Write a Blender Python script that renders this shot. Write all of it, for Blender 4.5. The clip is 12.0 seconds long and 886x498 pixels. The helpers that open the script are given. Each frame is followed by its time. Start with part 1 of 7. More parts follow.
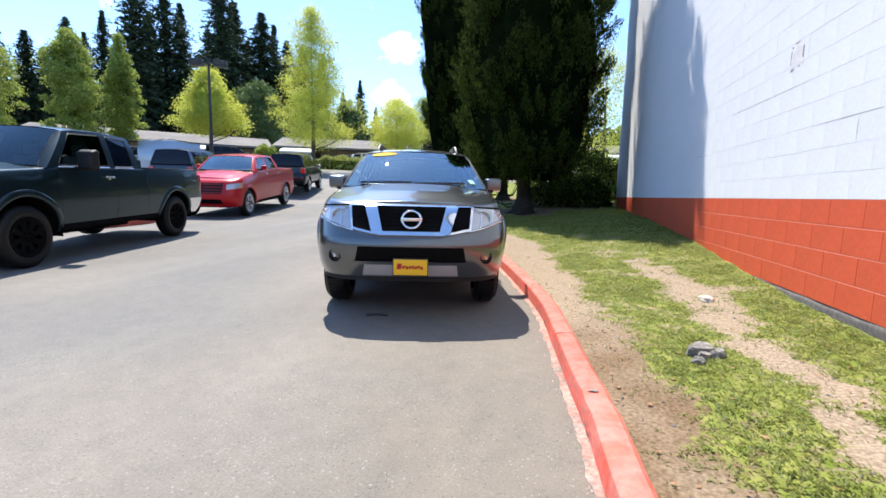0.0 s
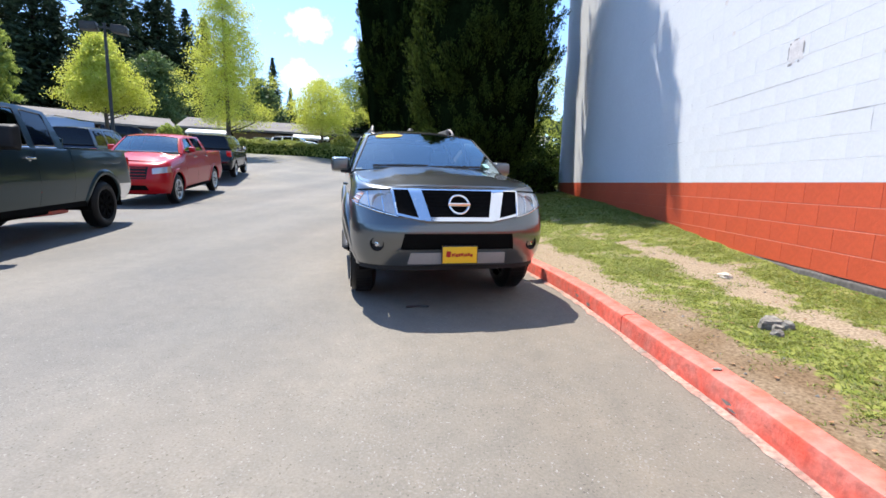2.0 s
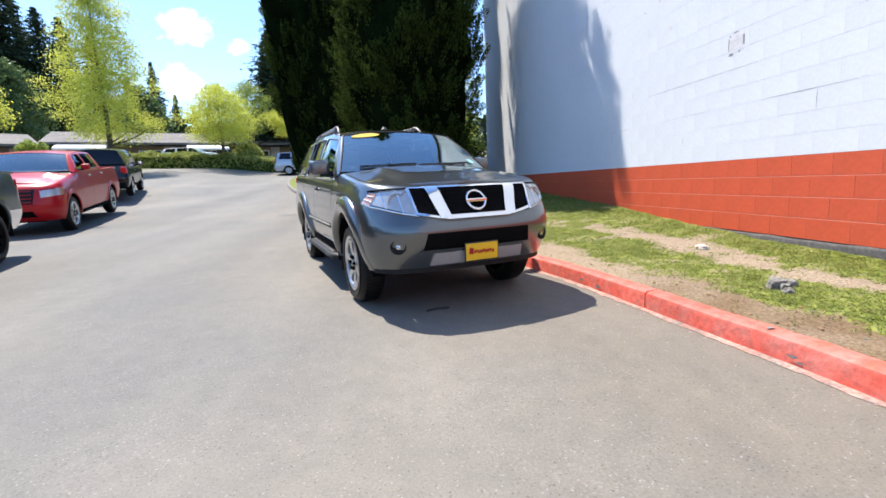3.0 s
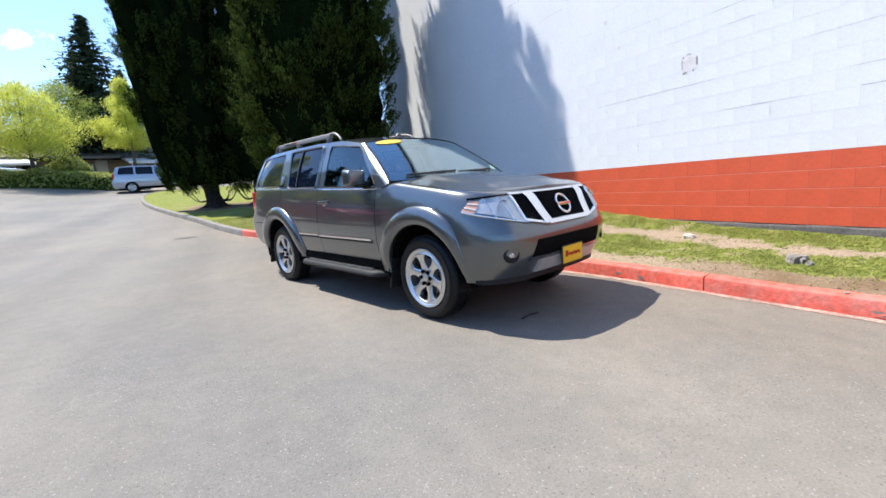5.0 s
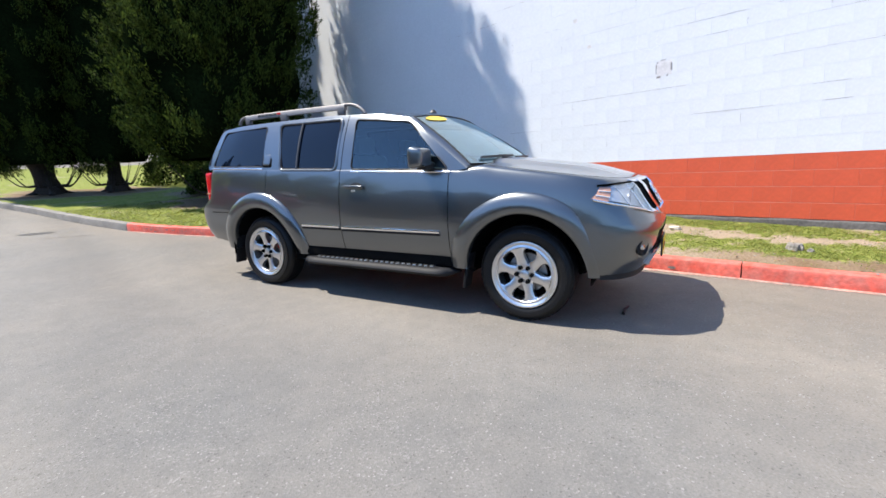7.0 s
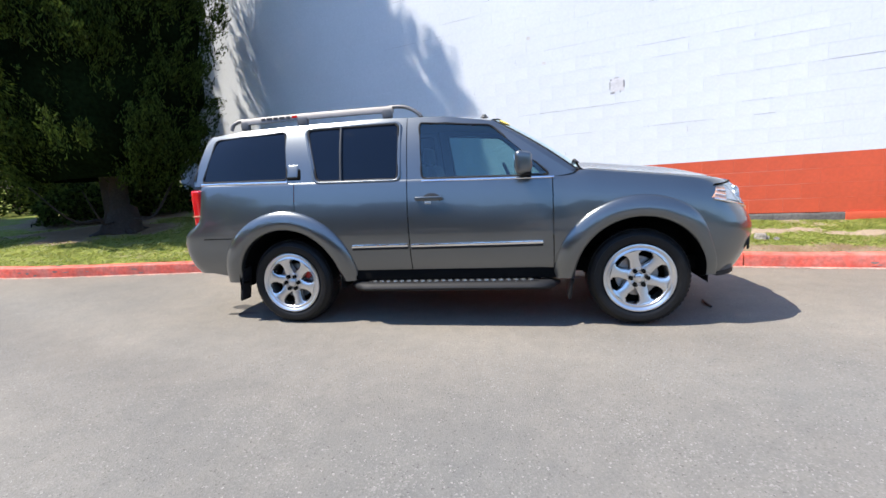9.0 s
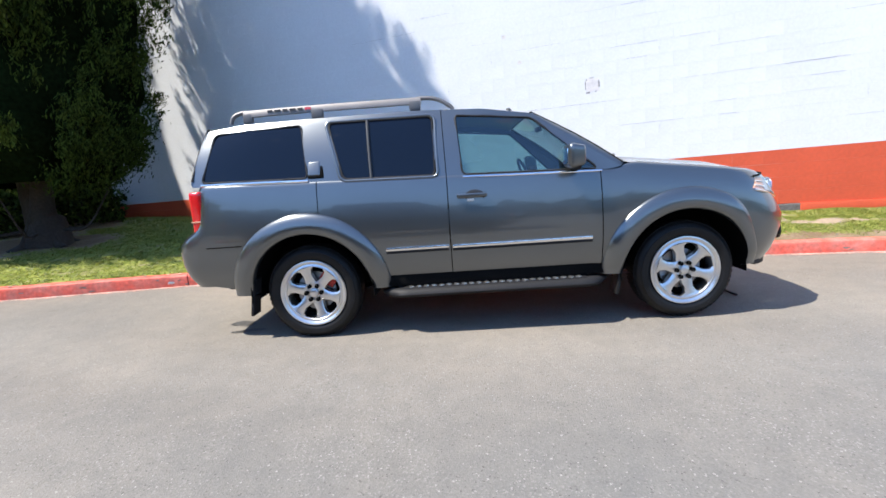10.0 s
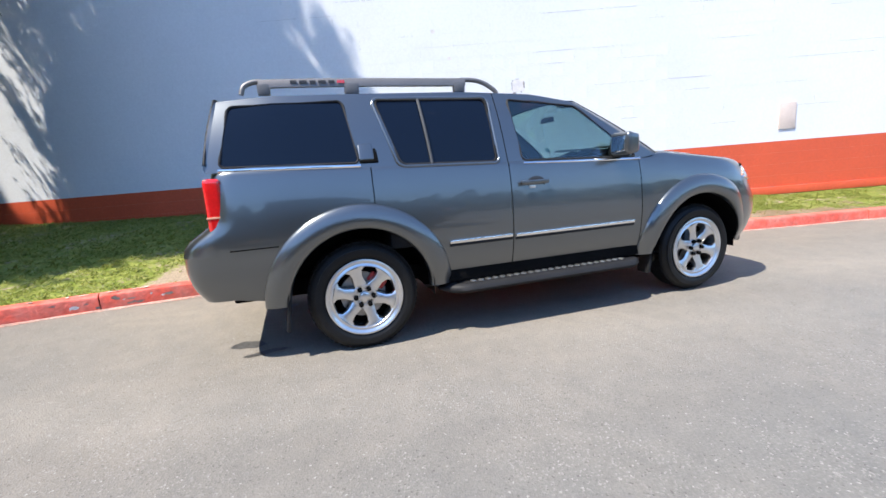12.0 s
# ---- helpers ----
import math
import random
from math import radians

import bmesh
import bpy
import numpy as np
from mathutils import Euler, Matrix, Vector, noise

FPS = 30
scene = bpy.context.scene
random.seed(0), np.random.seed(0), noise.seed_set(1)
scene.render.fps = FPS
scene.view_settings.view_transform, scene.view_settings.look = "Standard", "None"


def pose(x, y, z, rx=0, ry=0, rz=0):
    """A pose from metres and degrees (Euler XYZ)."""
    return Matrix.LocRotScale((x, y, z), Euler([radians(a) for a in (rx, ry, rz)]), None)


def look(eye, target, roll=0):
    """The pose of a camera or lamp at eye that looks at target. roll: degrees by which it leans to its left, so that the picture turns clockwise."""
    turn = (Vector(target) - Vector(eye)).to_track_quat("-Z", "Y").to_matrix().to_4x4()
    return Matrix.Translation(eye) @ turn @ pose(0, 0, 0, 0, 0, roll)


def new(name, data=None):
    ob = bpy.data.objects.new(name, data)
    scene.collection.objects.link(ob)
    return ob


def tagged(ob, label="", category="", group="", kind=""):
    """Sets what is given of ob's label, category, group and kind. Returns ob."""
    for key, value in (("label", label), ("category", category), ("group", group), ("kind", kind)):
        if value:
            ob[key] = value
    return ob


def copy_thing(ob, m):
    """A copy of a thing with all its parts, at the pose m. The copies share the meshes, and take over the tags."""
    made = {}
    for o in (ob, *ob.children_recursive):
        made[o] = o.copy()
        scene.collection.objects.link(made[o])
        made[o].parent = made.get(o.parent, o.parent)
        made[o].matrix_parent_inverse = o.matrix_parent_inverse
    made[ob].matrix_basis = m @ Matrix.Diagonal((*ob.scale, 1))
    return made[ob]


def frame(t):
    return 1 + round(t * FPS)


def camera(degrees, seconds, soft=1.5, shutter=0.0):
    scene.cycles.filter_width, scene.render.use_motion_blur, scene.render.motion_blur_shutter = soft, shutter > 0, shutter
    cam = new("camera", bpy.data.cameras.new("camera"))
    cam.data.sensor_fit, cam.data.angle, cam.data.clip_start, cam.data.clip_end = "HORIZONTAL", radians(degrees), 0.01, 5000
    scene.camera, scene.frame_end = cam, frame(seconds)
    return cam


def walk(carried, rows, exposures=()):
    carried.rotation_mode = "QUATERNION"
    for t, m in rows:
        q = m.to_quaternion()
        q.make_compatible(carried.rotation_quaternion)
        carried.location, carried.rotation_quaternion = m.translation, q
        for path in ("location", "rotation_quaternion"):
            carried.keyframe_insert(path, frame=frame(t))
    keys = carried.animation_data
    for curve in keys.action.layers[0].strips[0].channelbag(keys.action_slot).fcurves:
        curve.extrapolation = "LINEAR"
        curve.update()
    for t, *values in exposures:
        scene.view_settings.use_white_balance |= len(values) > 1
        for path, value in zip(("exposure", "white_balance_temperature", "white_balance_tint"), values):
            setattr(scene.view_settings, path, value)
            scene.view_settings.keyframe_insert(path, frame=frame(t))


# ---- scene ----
cam = camera(90.4, 12.0, soft=1.6)
PATH = [
    (0, (0.55, -0.064, 1.166), (0.072, 1.862, 0.918), 1.4),
    (0.5, (0.465, -0.079, 1.154), (-0.006, 1.845, 0.88), 2.7),
    (1, (0.148, -0.158, 1.138), (-0.189, 1.787, 0.817), 2.6),
    (1.5, (-0.198, -0.147, 1.12), (-0.449, 1.809, 0.788), 1.9),
    (2, (-0.592, -0.065, 1.119), (-0.705, 1.909, 0.818), 1.4),
    (2.5, (-1.044, -0.032, 1.109), (-0.926, 1.933, 0.756), -0.5),
    (3, (-1.477, 0.092, 1.083), (-1.203, 2.05, 0.785), -2.5),
    (3.2, (-1.635, 0.16, 1.094), (-1.329, 2.112, 0.783), -2.9),
    (4.8, (-3.073, 0.699, 1.17), (-2.279, 2.509, 0.867), -4.2),
    (5, (-3.252, 0.814, 1.173), (-2.379, 2.589, 0.879), -4.6),
    (5.5, (-3.623, 1.14, 1.173), (-2.618, 2.847, 0.903), -3.6),
    (6, (-3.937, 1.519, 1.19), (-2.834, 3.164, 0.907), -0.5),
    (6.5, (-4.252, 1.906, 1.206), (-2.986, 3.426, 0.911), -1.5),
    (7, (-4.476, 2.341, 1.192), (-3.097, 3.745, 0.837), -2.5),
    (7.2, (-4.577, 2.496, 1.201), (-3.174, 3.878, 0.851), -1.2),
    (8.8, (-5.21, 3.86, 1.194), (-3.494, 4.836, 0.873), -3.6),
    (9, (-5.278, 4.031, 1.211), (-3.53, 4.952, 0.899), -4.1),
    (9.5, (-5.35, 4.47, 1.215), (-3.538, 5.251, 0.883), -5.2),
    (10, (-5.403, 4.892, 1.222), (-3.538, 5.538, 0.9), -4.9),
    (10.5, (-5.378, 5.233, 1.228), (-3.47, 5.742, 0.91), -3.3),
    (11, (-5.349, 5.582, 1.221), (-3.413, 5.96, 0.89), -2.8),
    (11.5, (-5.437, 5.997, 1.215), (-3.48, 6.081, 0.812), -3.3),
    (12, (-5.43, 6.455, 1.234), (-3.465, 6.435, 0.865), -4.6),
]
walk(cam, [(t, look(eye, target, roll)) for t, eye, target, roll in PATH], [(0, 0.93), (3, 0.9), (7.2, 0.9), (9, 0.97), (10.5, 1.06), (12, 1.08)])

# ---- light ----
SUN_WAY = Vector((0.347, -0.48, -1.0)).normalized()
# small fair-weather clouds: bearing and size
CLOUDS = (((-0.327, 0.9, 0.291), 0.085), ((-0.35, 0.913, 0.205), 0.085), ((-0.24, 0.93, 0.275), 0.06))
world = bpy.data.worlds.new("sky")
scene.world = world
world.use_nodes = True
wn, wl = world.node_tree.nodes, world.node_tree.links
wn.clear()
w_out = wn.new("ShaderNodeOutputWorld")
w_bg = wn.new("ShaderNodeBackground")
w_sky = wn.new("ShaderNodeTexSky")
w_sky.sky_type = "NISHITA"
w_sky.sun_disc = False
w_sky.sun_elevation = math.asin(-SUN_WAY.z)
w_sky.sun_rotation = math.atan2(-SUN_WAY.x, -SUN_WAY.y)
w_sky.air_density, w_sky.dust_density, w_sky.ozone_density = 1.0, 0.1, 4.0
w_tc = wn.new("ShaderNodeTexCoord")
w_mix = wn.new("ShaderNodeMix")
w_mix.data_type = "RGBA"
w_mix.inputs["B"].default_value = (7.5, 7.8, 8.2, 1)
w_noise = wn.new("ShaderNodeTexNoise")
w_noise.inputs["Scale"].default_value, w_noise.inputs["Detail"].default_value, w_noise.inputs["Roughness"].default_value = 17.0, 7.0, 0.58
wl.new(w_tc.outputs["Generated"], w_noise.inputs["Vector"])
cloud = None
for way, size in CLOUDS:
    gap, flat, far = wn.new("ShaderNodeVectorMath"), wn.new("ShaderNodeVectorMath"), wn.new("ShaderNodeVectorMath")
    gap.operation, flat.operation, far.operation = "SUBTRACT", "MULTIPLY", "LENGTH"
    gap.inputs[1].default_value = Vector(way).normalized()
    flat.inputs[1].default_value = (1.0, 1.0, 1.9)
    wl.new(w_tc.outputs["Generated"], gap.inputs[0])
    wl.new(gap.outputs["Vector"], flat.inputs[0])
    wl.new(flat.outputs["Vector"], far.inputs[0])
    near = wn.new("ShaderNodeMapRange")
    near.inputs["From Min"].default_value, near.inputs["From Max"].default_value = size, 0.0
    near.inputs["To Min"].default_value, near.inputs["To Max"].default_value = 0.0, 0.42
    wl.new(far.outputs["Value"], near.inputs["Value"])
    if cloud is None:
        cloud = near.outputs["Result"]
    else:
        top = wn.new("ShaderNodeMath")
        top.operation = "MAXIMUM"
        wl.new(cloud, top.inputs[0])
        wl.new(near.outputs["Result"], top.inputs[1])
        cloud = top.outputs["Value"]
w_sum = wn.new("ShaderNodeMath")
w_sum.operation = "ADD"
wl.new(cloud, w_sum.inputs[0])
wl.new(w_noise.outputs["Fac"], w_sum.inputs[1])
w_ramp = wn.new("ShaderNodeMapRange")
w_ramp.inputs["From Min"].default_value, w_ramp.inputs["From Max"].default_value = 0.66, 0.9
wl.new(w_sum.outputs["Value"], w_ramp.inputs["Value"])
wl.new(w_ramp.outputs["Result"], w_mix.inputs["Factor"])
w_tint = wn.new("ShaderNodeMix")
w_tint.data_type, w_tint.blend_type = "RGBA", "MULTIPLY"
w_tint.inputs["Factor"].default_value = 1.0
w_tint.inputs["B"].default_value = (0.9, 0.97, 1.06, 1)
wl.new(w_sky.outputs["Color"], w_tint.inputs["A"])
wl.new(w_tint.outputs["Result"], w_mix.inputs["A"])
wl.new(w_mix.outputs["Result"], w_bg.inputs["Color"])
w_bg.inputs["Strength"].default_value = 0.17
wl.new(w_bg.outputs["Background"], w_out.inputs["Surface"])

sun_data = bpy.data.lights.new("sun", "SUN")
sun_data.energy, sun_data.angle, sun_data.color = 4.9, radians(0.53), (1.0, 0.935, 0.84)
sun = new("sun", sun_data)
sun.matrix_world = look((-20, 20, 40), Vector((-20, 20, 40)) + SUN_WAY)


# ---- materials ----
def material(name, color, rough=0.6, metal=0.0, vary=0.15, big=0.8, small=40.0, bump=0.0, bump_scale=None, second=None, coat=0.0, spec=0.5, per_object=0.0, mid=None):
    """A surface with variation at a large and a small scale, in metres."""
    m = bpy.data.materials.new(name)
    m.use_nodes = True
    n, l = m.node_tree.nodes, m.node_tree.links
    b = n["Principled BSDF"]
    b.inputs["Roughness"].default_value = rough
    b.inputs["Metallic"].default_value = metal
    b.inputs["Coat Weight"].default_value = coat
    b.inputs["Coat Roughness"].default_value = 0.03
    b.inputs["Specular IOR Level"].default_value = spec
    tc = n.new("ShaderNodeTexCoord")

    def fac(scale, detail, lo, hi):
        t = n.new("ShaderNodeTexNoise")
        t.inputs["Scale"].default_value, t.inputs["Detail"].default_value = scale, detail
        l.new(tc.outputs["Object"], t.inputs["Vector"])
        r = n.new("ShaderNodeMapRange")
        r.inputs["From Min"].default_value, r.inputs["From Max"].default_value = 0.3, 0.7
        r.inputs["To Min"].default_value, r.inputs["To Max"].default_value = lo, hi
        l.new(t.outputs["Fac"], r.inputs["Value"])
        return r.outputs["Result"]

    def times(sock, value):
        x = n.new("ShaderNodeVectorMath")
        x.operation = "SCALE"
        l.new(sock, x.inputs[0])
        l.new(value, x.inputs["Scale"])
        return x.outputs["Vector"]

    rgb = n.new("ShaderNodeRGB")
    rgb.outputs[0].default_value = (*color, 1)
    sock = rgb.outputs[0]
    if second:
        mx = n.new("ShaderNodeMix")
        mx.data_type = "RGBA"
        l.new(fac(mid or big * 2.5, 5, 0, 1), mx.inputs["Factor"])
        l.new(sock, mx.inputs["A"])
        mx.inputs["B"].default_value = (*second, 1)
        sock = mx.outputs["Result"]
    if vary:
        sock = times(sock, fac(big, 4, 1 - vary, 1 + vary))
        sock = times(sock, fac(small, 3, 1 - vary, 1 + vary))
    if per_object:
        oi = n.new("ShaderNodeObjectInfo")
        r = n.new("ShaderNodeMapRange")
        r.inputs["To Min"].default_value, r.inputs["To Max"].default_value = 1 - per_object, 1 + per_object
        l.new(oi.outputs["Random"], r.inputs["Value"])
        sock = times(sock, r.outputs["Result"])
    l.new(sock, b.inputs["Base Color"])
    if bump:
        bp = n.new("ShaderNodeBump")
        bp.inputs["Strength"].default_value, bp.inputs["Distance"].default_value = 0.6, bump
        t = n.new("ShaderNodeTexNoise")
        t.inputs["Scale"].default_value, t.inputs["Detail"].default_value = bump_scale or small, 4
        l.new(tc.outputs["Object"], t.inputs["Vector"])
        l.new(t.outputs["Fac"], bp.inputs["Height"])
        l.new(bp.outputs["Normal"], b.inputs["Normal"])
    return m


def glass_material(name, tint, alpha_mix, rough=0.0):
    """Thin automotive glass: a clear tinted pane with a mirror-like face."""
    m = bpy.data.materials.new(name)
    m.use_nodes = True
    n, l = m.node_tree.nodes, m.node_tree.links
    n.clear()
    out = n.new("ShaderNodeOutputMaterial")
    tr, gl, mx, fr = n.new("ShaderNodeBsdfTransparent"), n.new("ShaderNodeBsdfGlossy"), n.new("ShaderNodeMixShader"), n.new("ShaderNodeLayerWeight")
    tr.inputs["Color"].default_value = (*tint, 1)
    gl.inputs["Roughness"].default_value = rough
    gl.inputs["Color"].default_value = (0.78, 0.95, 1.0, 1)
    fr.inputs["Blend"].default_value = 0.5
    pw = n.new("ShaderNodeMath")
    pw.operation = "POWER"
    pw.inputs[1].default_value = 4.5
    l.new(fr.outputs["Facing"], pw.inputs[0])
    ma = n.new("ShaderNodeMath")
    ma.operation = "MULTIPLY_ADD"
    ma.inputs[1].default_value, ma.inputs[2].default_value = 0.9, 0.04 + alpha_mix
    l.new(pw.outputs["Value"], ma.inputs[0])
    l.new(ma.outputs["Value"], mx.inputs["Fac"])
    l.new(tr.outputs["BSDF"], mx.inputs[1])
    l.new(gl.outputs["BSDF"], mx.inputs[2])
    l.new(mx.outputs["Shader"], out.inputs["Surface"])
    return m


def leaf_material(name, color, second, translucent=0.35, rough=0.55, spec=0.4):
    m = bpy.data.materials.new(name)
    m.use_nodes = True
    n, l = m.node_tree.nodes, m.node_tree.links
    b, out = n["Principled BSDF"], n["Material Output"]
    b.inputs["Roughness"].default_value = rough
    b.inputs["Specular IOR Level"].default_value = spec
    geo = n.new("ShaderNodeNewGeometry")
    mx = n.new("ShaderNodeMix")
    mx.data_type = "RGBA"
    mx.inputs["A"].default_value, mx.inputs["B"].default_value = (*color, 1), (*second, 1)
    l.new(geo.outputs["Random Per Island"], mx.inputs["Factor"])
    l.new(mx.outputs["Result"], b.inputs["Base Color"])
    tl, ms = n.new("ShaderNodeBsdfTranslucent"), n.new("ShaderNodeMixShader")
    l.new(mx.outputs["Result"], tl.inputs["Color"])
    ms.inputs["Fac"].default_value = translucent
    l.new(b.outputs["BSDF"], ms.inputs[1])
    l.new(tl.outputs["BSDF"], ms.inputs[2])
    l.new(ms.outputs["Shader"], out.inputs["Surface"])
    return m


def asphalt_material():
    """Old, bleached asphalt: pale stones in a dark binder, worn lanes and patches."""
    m = bpy.data.materials.new("old_asphalt")
    m.use_nodes = True
    n, l = m.node_tree.nodes, m.node_tree.links
    b = n["Principled BSDF"]
    b.inputs["Roughness"].default_value = 0.8
    b.inputs["Specular IOR Level"].default_value = 0.36
    tc = n.new("ShaderNodeTexCoord")

    def noise_ramp(scale, detail, p0, c0, p1, c1, stretch=None):
        t = n.new("ShaderNodeTexNoise")
        t.inputs["Scale"].default_value, t.inputs["Detail"].default_value = scale, detail
        if stretch:
            mp = n.new("ShaderNodeMapping")
            mp.inputs["Scale"].default_value = stretch
            mp.inputs["Rotation"].default_value = (0, 0, radians(-14))
            l.new(tc.outputs["Object"], mp.inputs["Vector"])
            l.new(mp.outputs["Vector"], t.inputs["Vector"])
        else:
            l.new(tc.outputs["Object"], t.inputs["Vector"])
        r = n.new("ShaderNodeValToRGB")
        r.color_ramp.elements[0].position, r.color_ramp.elements[1].position = p0, p1
        r.color_ramp.elements[0].color, r.color_ramp.elements[1].color = (*c0, 1), (*c1, 1)
        l.new(t.outputs["Fac"], r.inputs["Fac"])
        return r.outputs["Color"]

    def mult(a, c):
        x = n.new("ShaderNodeMix")
        x.data_type, x.blend_type = "RGBA", "MULTIPLY"
        x.inputs["Factor"].default_value = 1.0
        l.new(a, x.inputs["A"])
        l.new(c, x.inputs["B"])
        return x.outputs["Result"]

    base = noise_ramp(0.45, 5, 0.32, (0.153, 0.149, 0.14), 0.7, (0.206, 0.189, 0.165))
    lanes = noise_ramp(1.0, 4, 0.3, (0.8, 0.8, 0.81), 0.7, (1.08, 1.08, 1.07), (0.7, 0.06, 1))
    fine = noise_ramp(85, 3, 0.3, (0.87, 0.87, 0.87), 0.7, (1.11, 1.11, 1.11))
    blotch = noise_ramp(7, 5, 0.3, (0.92, 0.925, 0.93), 0.7, (1.07, 1.06, 1.05))
    worn = noise_ramp(1.6, 4, 0.4, (0, 0, 0), 0.62, (1, 1, 1))
    v = n.new("ShaderNodeTexVoronoi")
    v.inputs["Scale"].default_value = 130
    l.new(tc.outputs["Object"], v.inputs["Vector"])
    sep = n.new("ShaderNodeSeparateColor")
    l.new(v.outputs["Color"], sep.inputs["Color"])

    def stones(channel, p0, p1, low, high):
        r = n.new("ShaderNodeValToRGB")
        r.color_ramp.elements[0].position, r.color_ramp.elements[1].position = p0, p1
        r.color_ramp.elements[0].color, r.color_ramp.elements[1].color = (*low, 1), (*high, 1)
        l.new(sep.outputs[channel], r.inputs["Fac"])
        return r.outputs["Color"]

    # pale stones crowd where the binder has worn off, a few lie everywhere; small dark pits between
    dense, sparse = stones("Red", 0.86, 1.0, (0, 0, 0), (0.6, 0.6, 0.6)), stones("Green", 0.98, 0.996, (0, 0, 0), (0.9, 0.9, 0.9))
    share = n.new("ShaderNodeMix")
    share.data_type, share.blend_type = "RGBA", "LIGHTEN"
    share.inputs["Factor"].default_value = 1.0
    l.new(mult(dense, worn), share.inputs["A"])
    l.new(sparse, share.inputs["B"])
    pits = stones("Blue", 0.0, 0.05, (0.62, 0.61, 0.6), (1, 1, 1))
    mx = n.new("ShaderNodeMix")
    mx.data_type = "RGBA"
    l.new(share.outputs["Result"], mx.inputs["Factor"])
    xyz, lean, span, dust = n.new("ShaderNodeSeparateXYZ"), n.new("ShaderNodeMath"), n.new("ShaderNodeMapRange"), n.new("ShaderNodeValToRGB")
    l.new(tc.outputs["Object"], xyz.inputs["Vector"])
    lean.operation = "MULTIPLY_ADD"
    lean.inputs[1].default_value = 0.2
    l.new(xyz.outputs["Y"], lean.inputs[0])
    l.new(xyz.outputs["X"], lean.inputs[2])
    span.inputs["From Min"].default_value, span.inputs["From Max"].default_value = -2.6, 0.4
    l.new(lean.outputs["Value"], span.inputs["Value"])
    l.new(span.outputs["Result"], dust.inputs["Fac"])
    dust.color_ramp.elements[0].color, dust.color_ramp.elements[1].color = (0.97, 0.98, 0.99, 1), (1.07, 1.0, 0.9, 1)
    l.new(mult(mult(mult(mult(mult(base, lanes), fine), blotch), pits), dust.outputs["Color"]), mx.inputs["A"])
    mx.inputs["B"].default_value = (0.27, 0.26, 0.242, 1)
    l.new(mx.outputs["Result"], b.inputs["Base Color"])
    bp = n.new("ShaderNodeBump")
    bp.inputs["Strength"].default_value, bp.inputs["Distance"].default_value = 0.5, 0.0035
    l.new(v.outputs["Distance"], bp.inputs["Height"])
    l.new(bp.outputs["Normal"], b.inputs["Normal"])
    return m


def lawn_material():
    """Thin turf over bare earth; the mask 'turf' tells where grass grows."""
    m = bpy.data.materials.new("worn_lawn")
    m.use_nodes = True
    n, l = m.node_tree.nodes, m.node_tree.links
    b = n["Principled BSDF"]
    b.inputs["Roughness"].default_value = 0.95
    b.inputs["Specular IOR Level"].default_value = 0.1
    tc, at = n.new("ShaderNodeTexCoord"), n.new("ShaderNodeAttribute")
    at.attribute_name = "turf"

    def noise_mix(scale, ca, cb):
        t = n.new("ShaderNodeTexNoise")
        t.inputs["Scale"].default_value, t.inputs["Detail"].default_value = scale, 6
        l.new(tc.outputs["Object"], t.inputs["Vector"])
        r = n.new("ShaderNodeValToRGB")
        r.color_ramp.elements[0].position, r.color_ramp.elements[1].position = 0.35, 0.65
        r.color_ramp.elements[0].color, r.color_ramp.elements[1].color = (*ca, 1), (*cb, 1)
        l.new(t.outputs["Fac"], r.inputs["Fac"])
        return r.outputs["Color"], t.outputs["Fac"]

    earth, ef = noise_mix(55, (0.19, 0.143, 0.098), (0.35, 0.28, 0.198))
    # dark kerb soil and painted tree shade share this multiplier
    damp_shade = n.new("ShaderNodeAttribute")
    damp_shade.attribute_name = "damp"
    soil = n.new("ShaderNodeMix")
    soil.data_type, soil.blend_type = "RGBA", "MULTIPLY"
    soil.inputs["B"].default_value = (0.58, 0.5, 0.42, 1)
    l.new(damp_shade.outputs["Fac"], soil.inputs["Factor"])
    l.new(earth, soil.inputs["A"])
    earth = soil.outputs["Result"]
    turf, _ = noise_mix(9, (0.126, 0.162, 0.027), (0.236, 0.247, 0.063))
    t2 = n.new("ShaderNodeTexNoise")
    t2.inputs["Scale"].default_value, t2.inputs["Detail"].default_value = 22, 6
    l.new(tc.outputs["Object"], t2.inputs["Vector"])
    add = n.new("ShaderNodeMath")
    add.operation = "MULTIPLY_ADD"
    add.inputs[1].default_value = 1.4
    l.new(t2.outputs["Fac"], add.inputs[0])
    sub = n.new("ShaderNodeMath")
    sub.operation = "SUBTRACT"
    sub.inputs[1].default_value = 0.7
    l.new(at.outputs["Fac"], sub.inputs[0])
    l.new(sub.outputs["Value"], add.inputs[2])
    r = n.new("ShaderNodeMapRange")
    r.inputs["From Min"].default_value, r.inputs["From Max"].default_value = 0.35, 0.65
    l.new(add.outputs["Value"], r.inputs["Value"])
    mx = n.new("ShaderNodeMix")
    mx.data_type = "RGBA"
    l.new(r.outputs["Result"], mx.inputs["Factor"])
    l.new(earth, mx.inputs["A"])
    l.new(turf, mx.inputs["B"])
    l.new(mx.outputs["Result"], b.inputs["Base Color"])
    bp = n.new("ShaderNodeBump")
    bp.inputs["Strength"].default_value, bp.inputs["Distance"].default_value = 0.6, 0.012
    l.new(t2.outputs["Fac"], bp.inputs["Height"])
    l.new(bp.outputs["Normal"], b.inputs["Normal"])
    return m


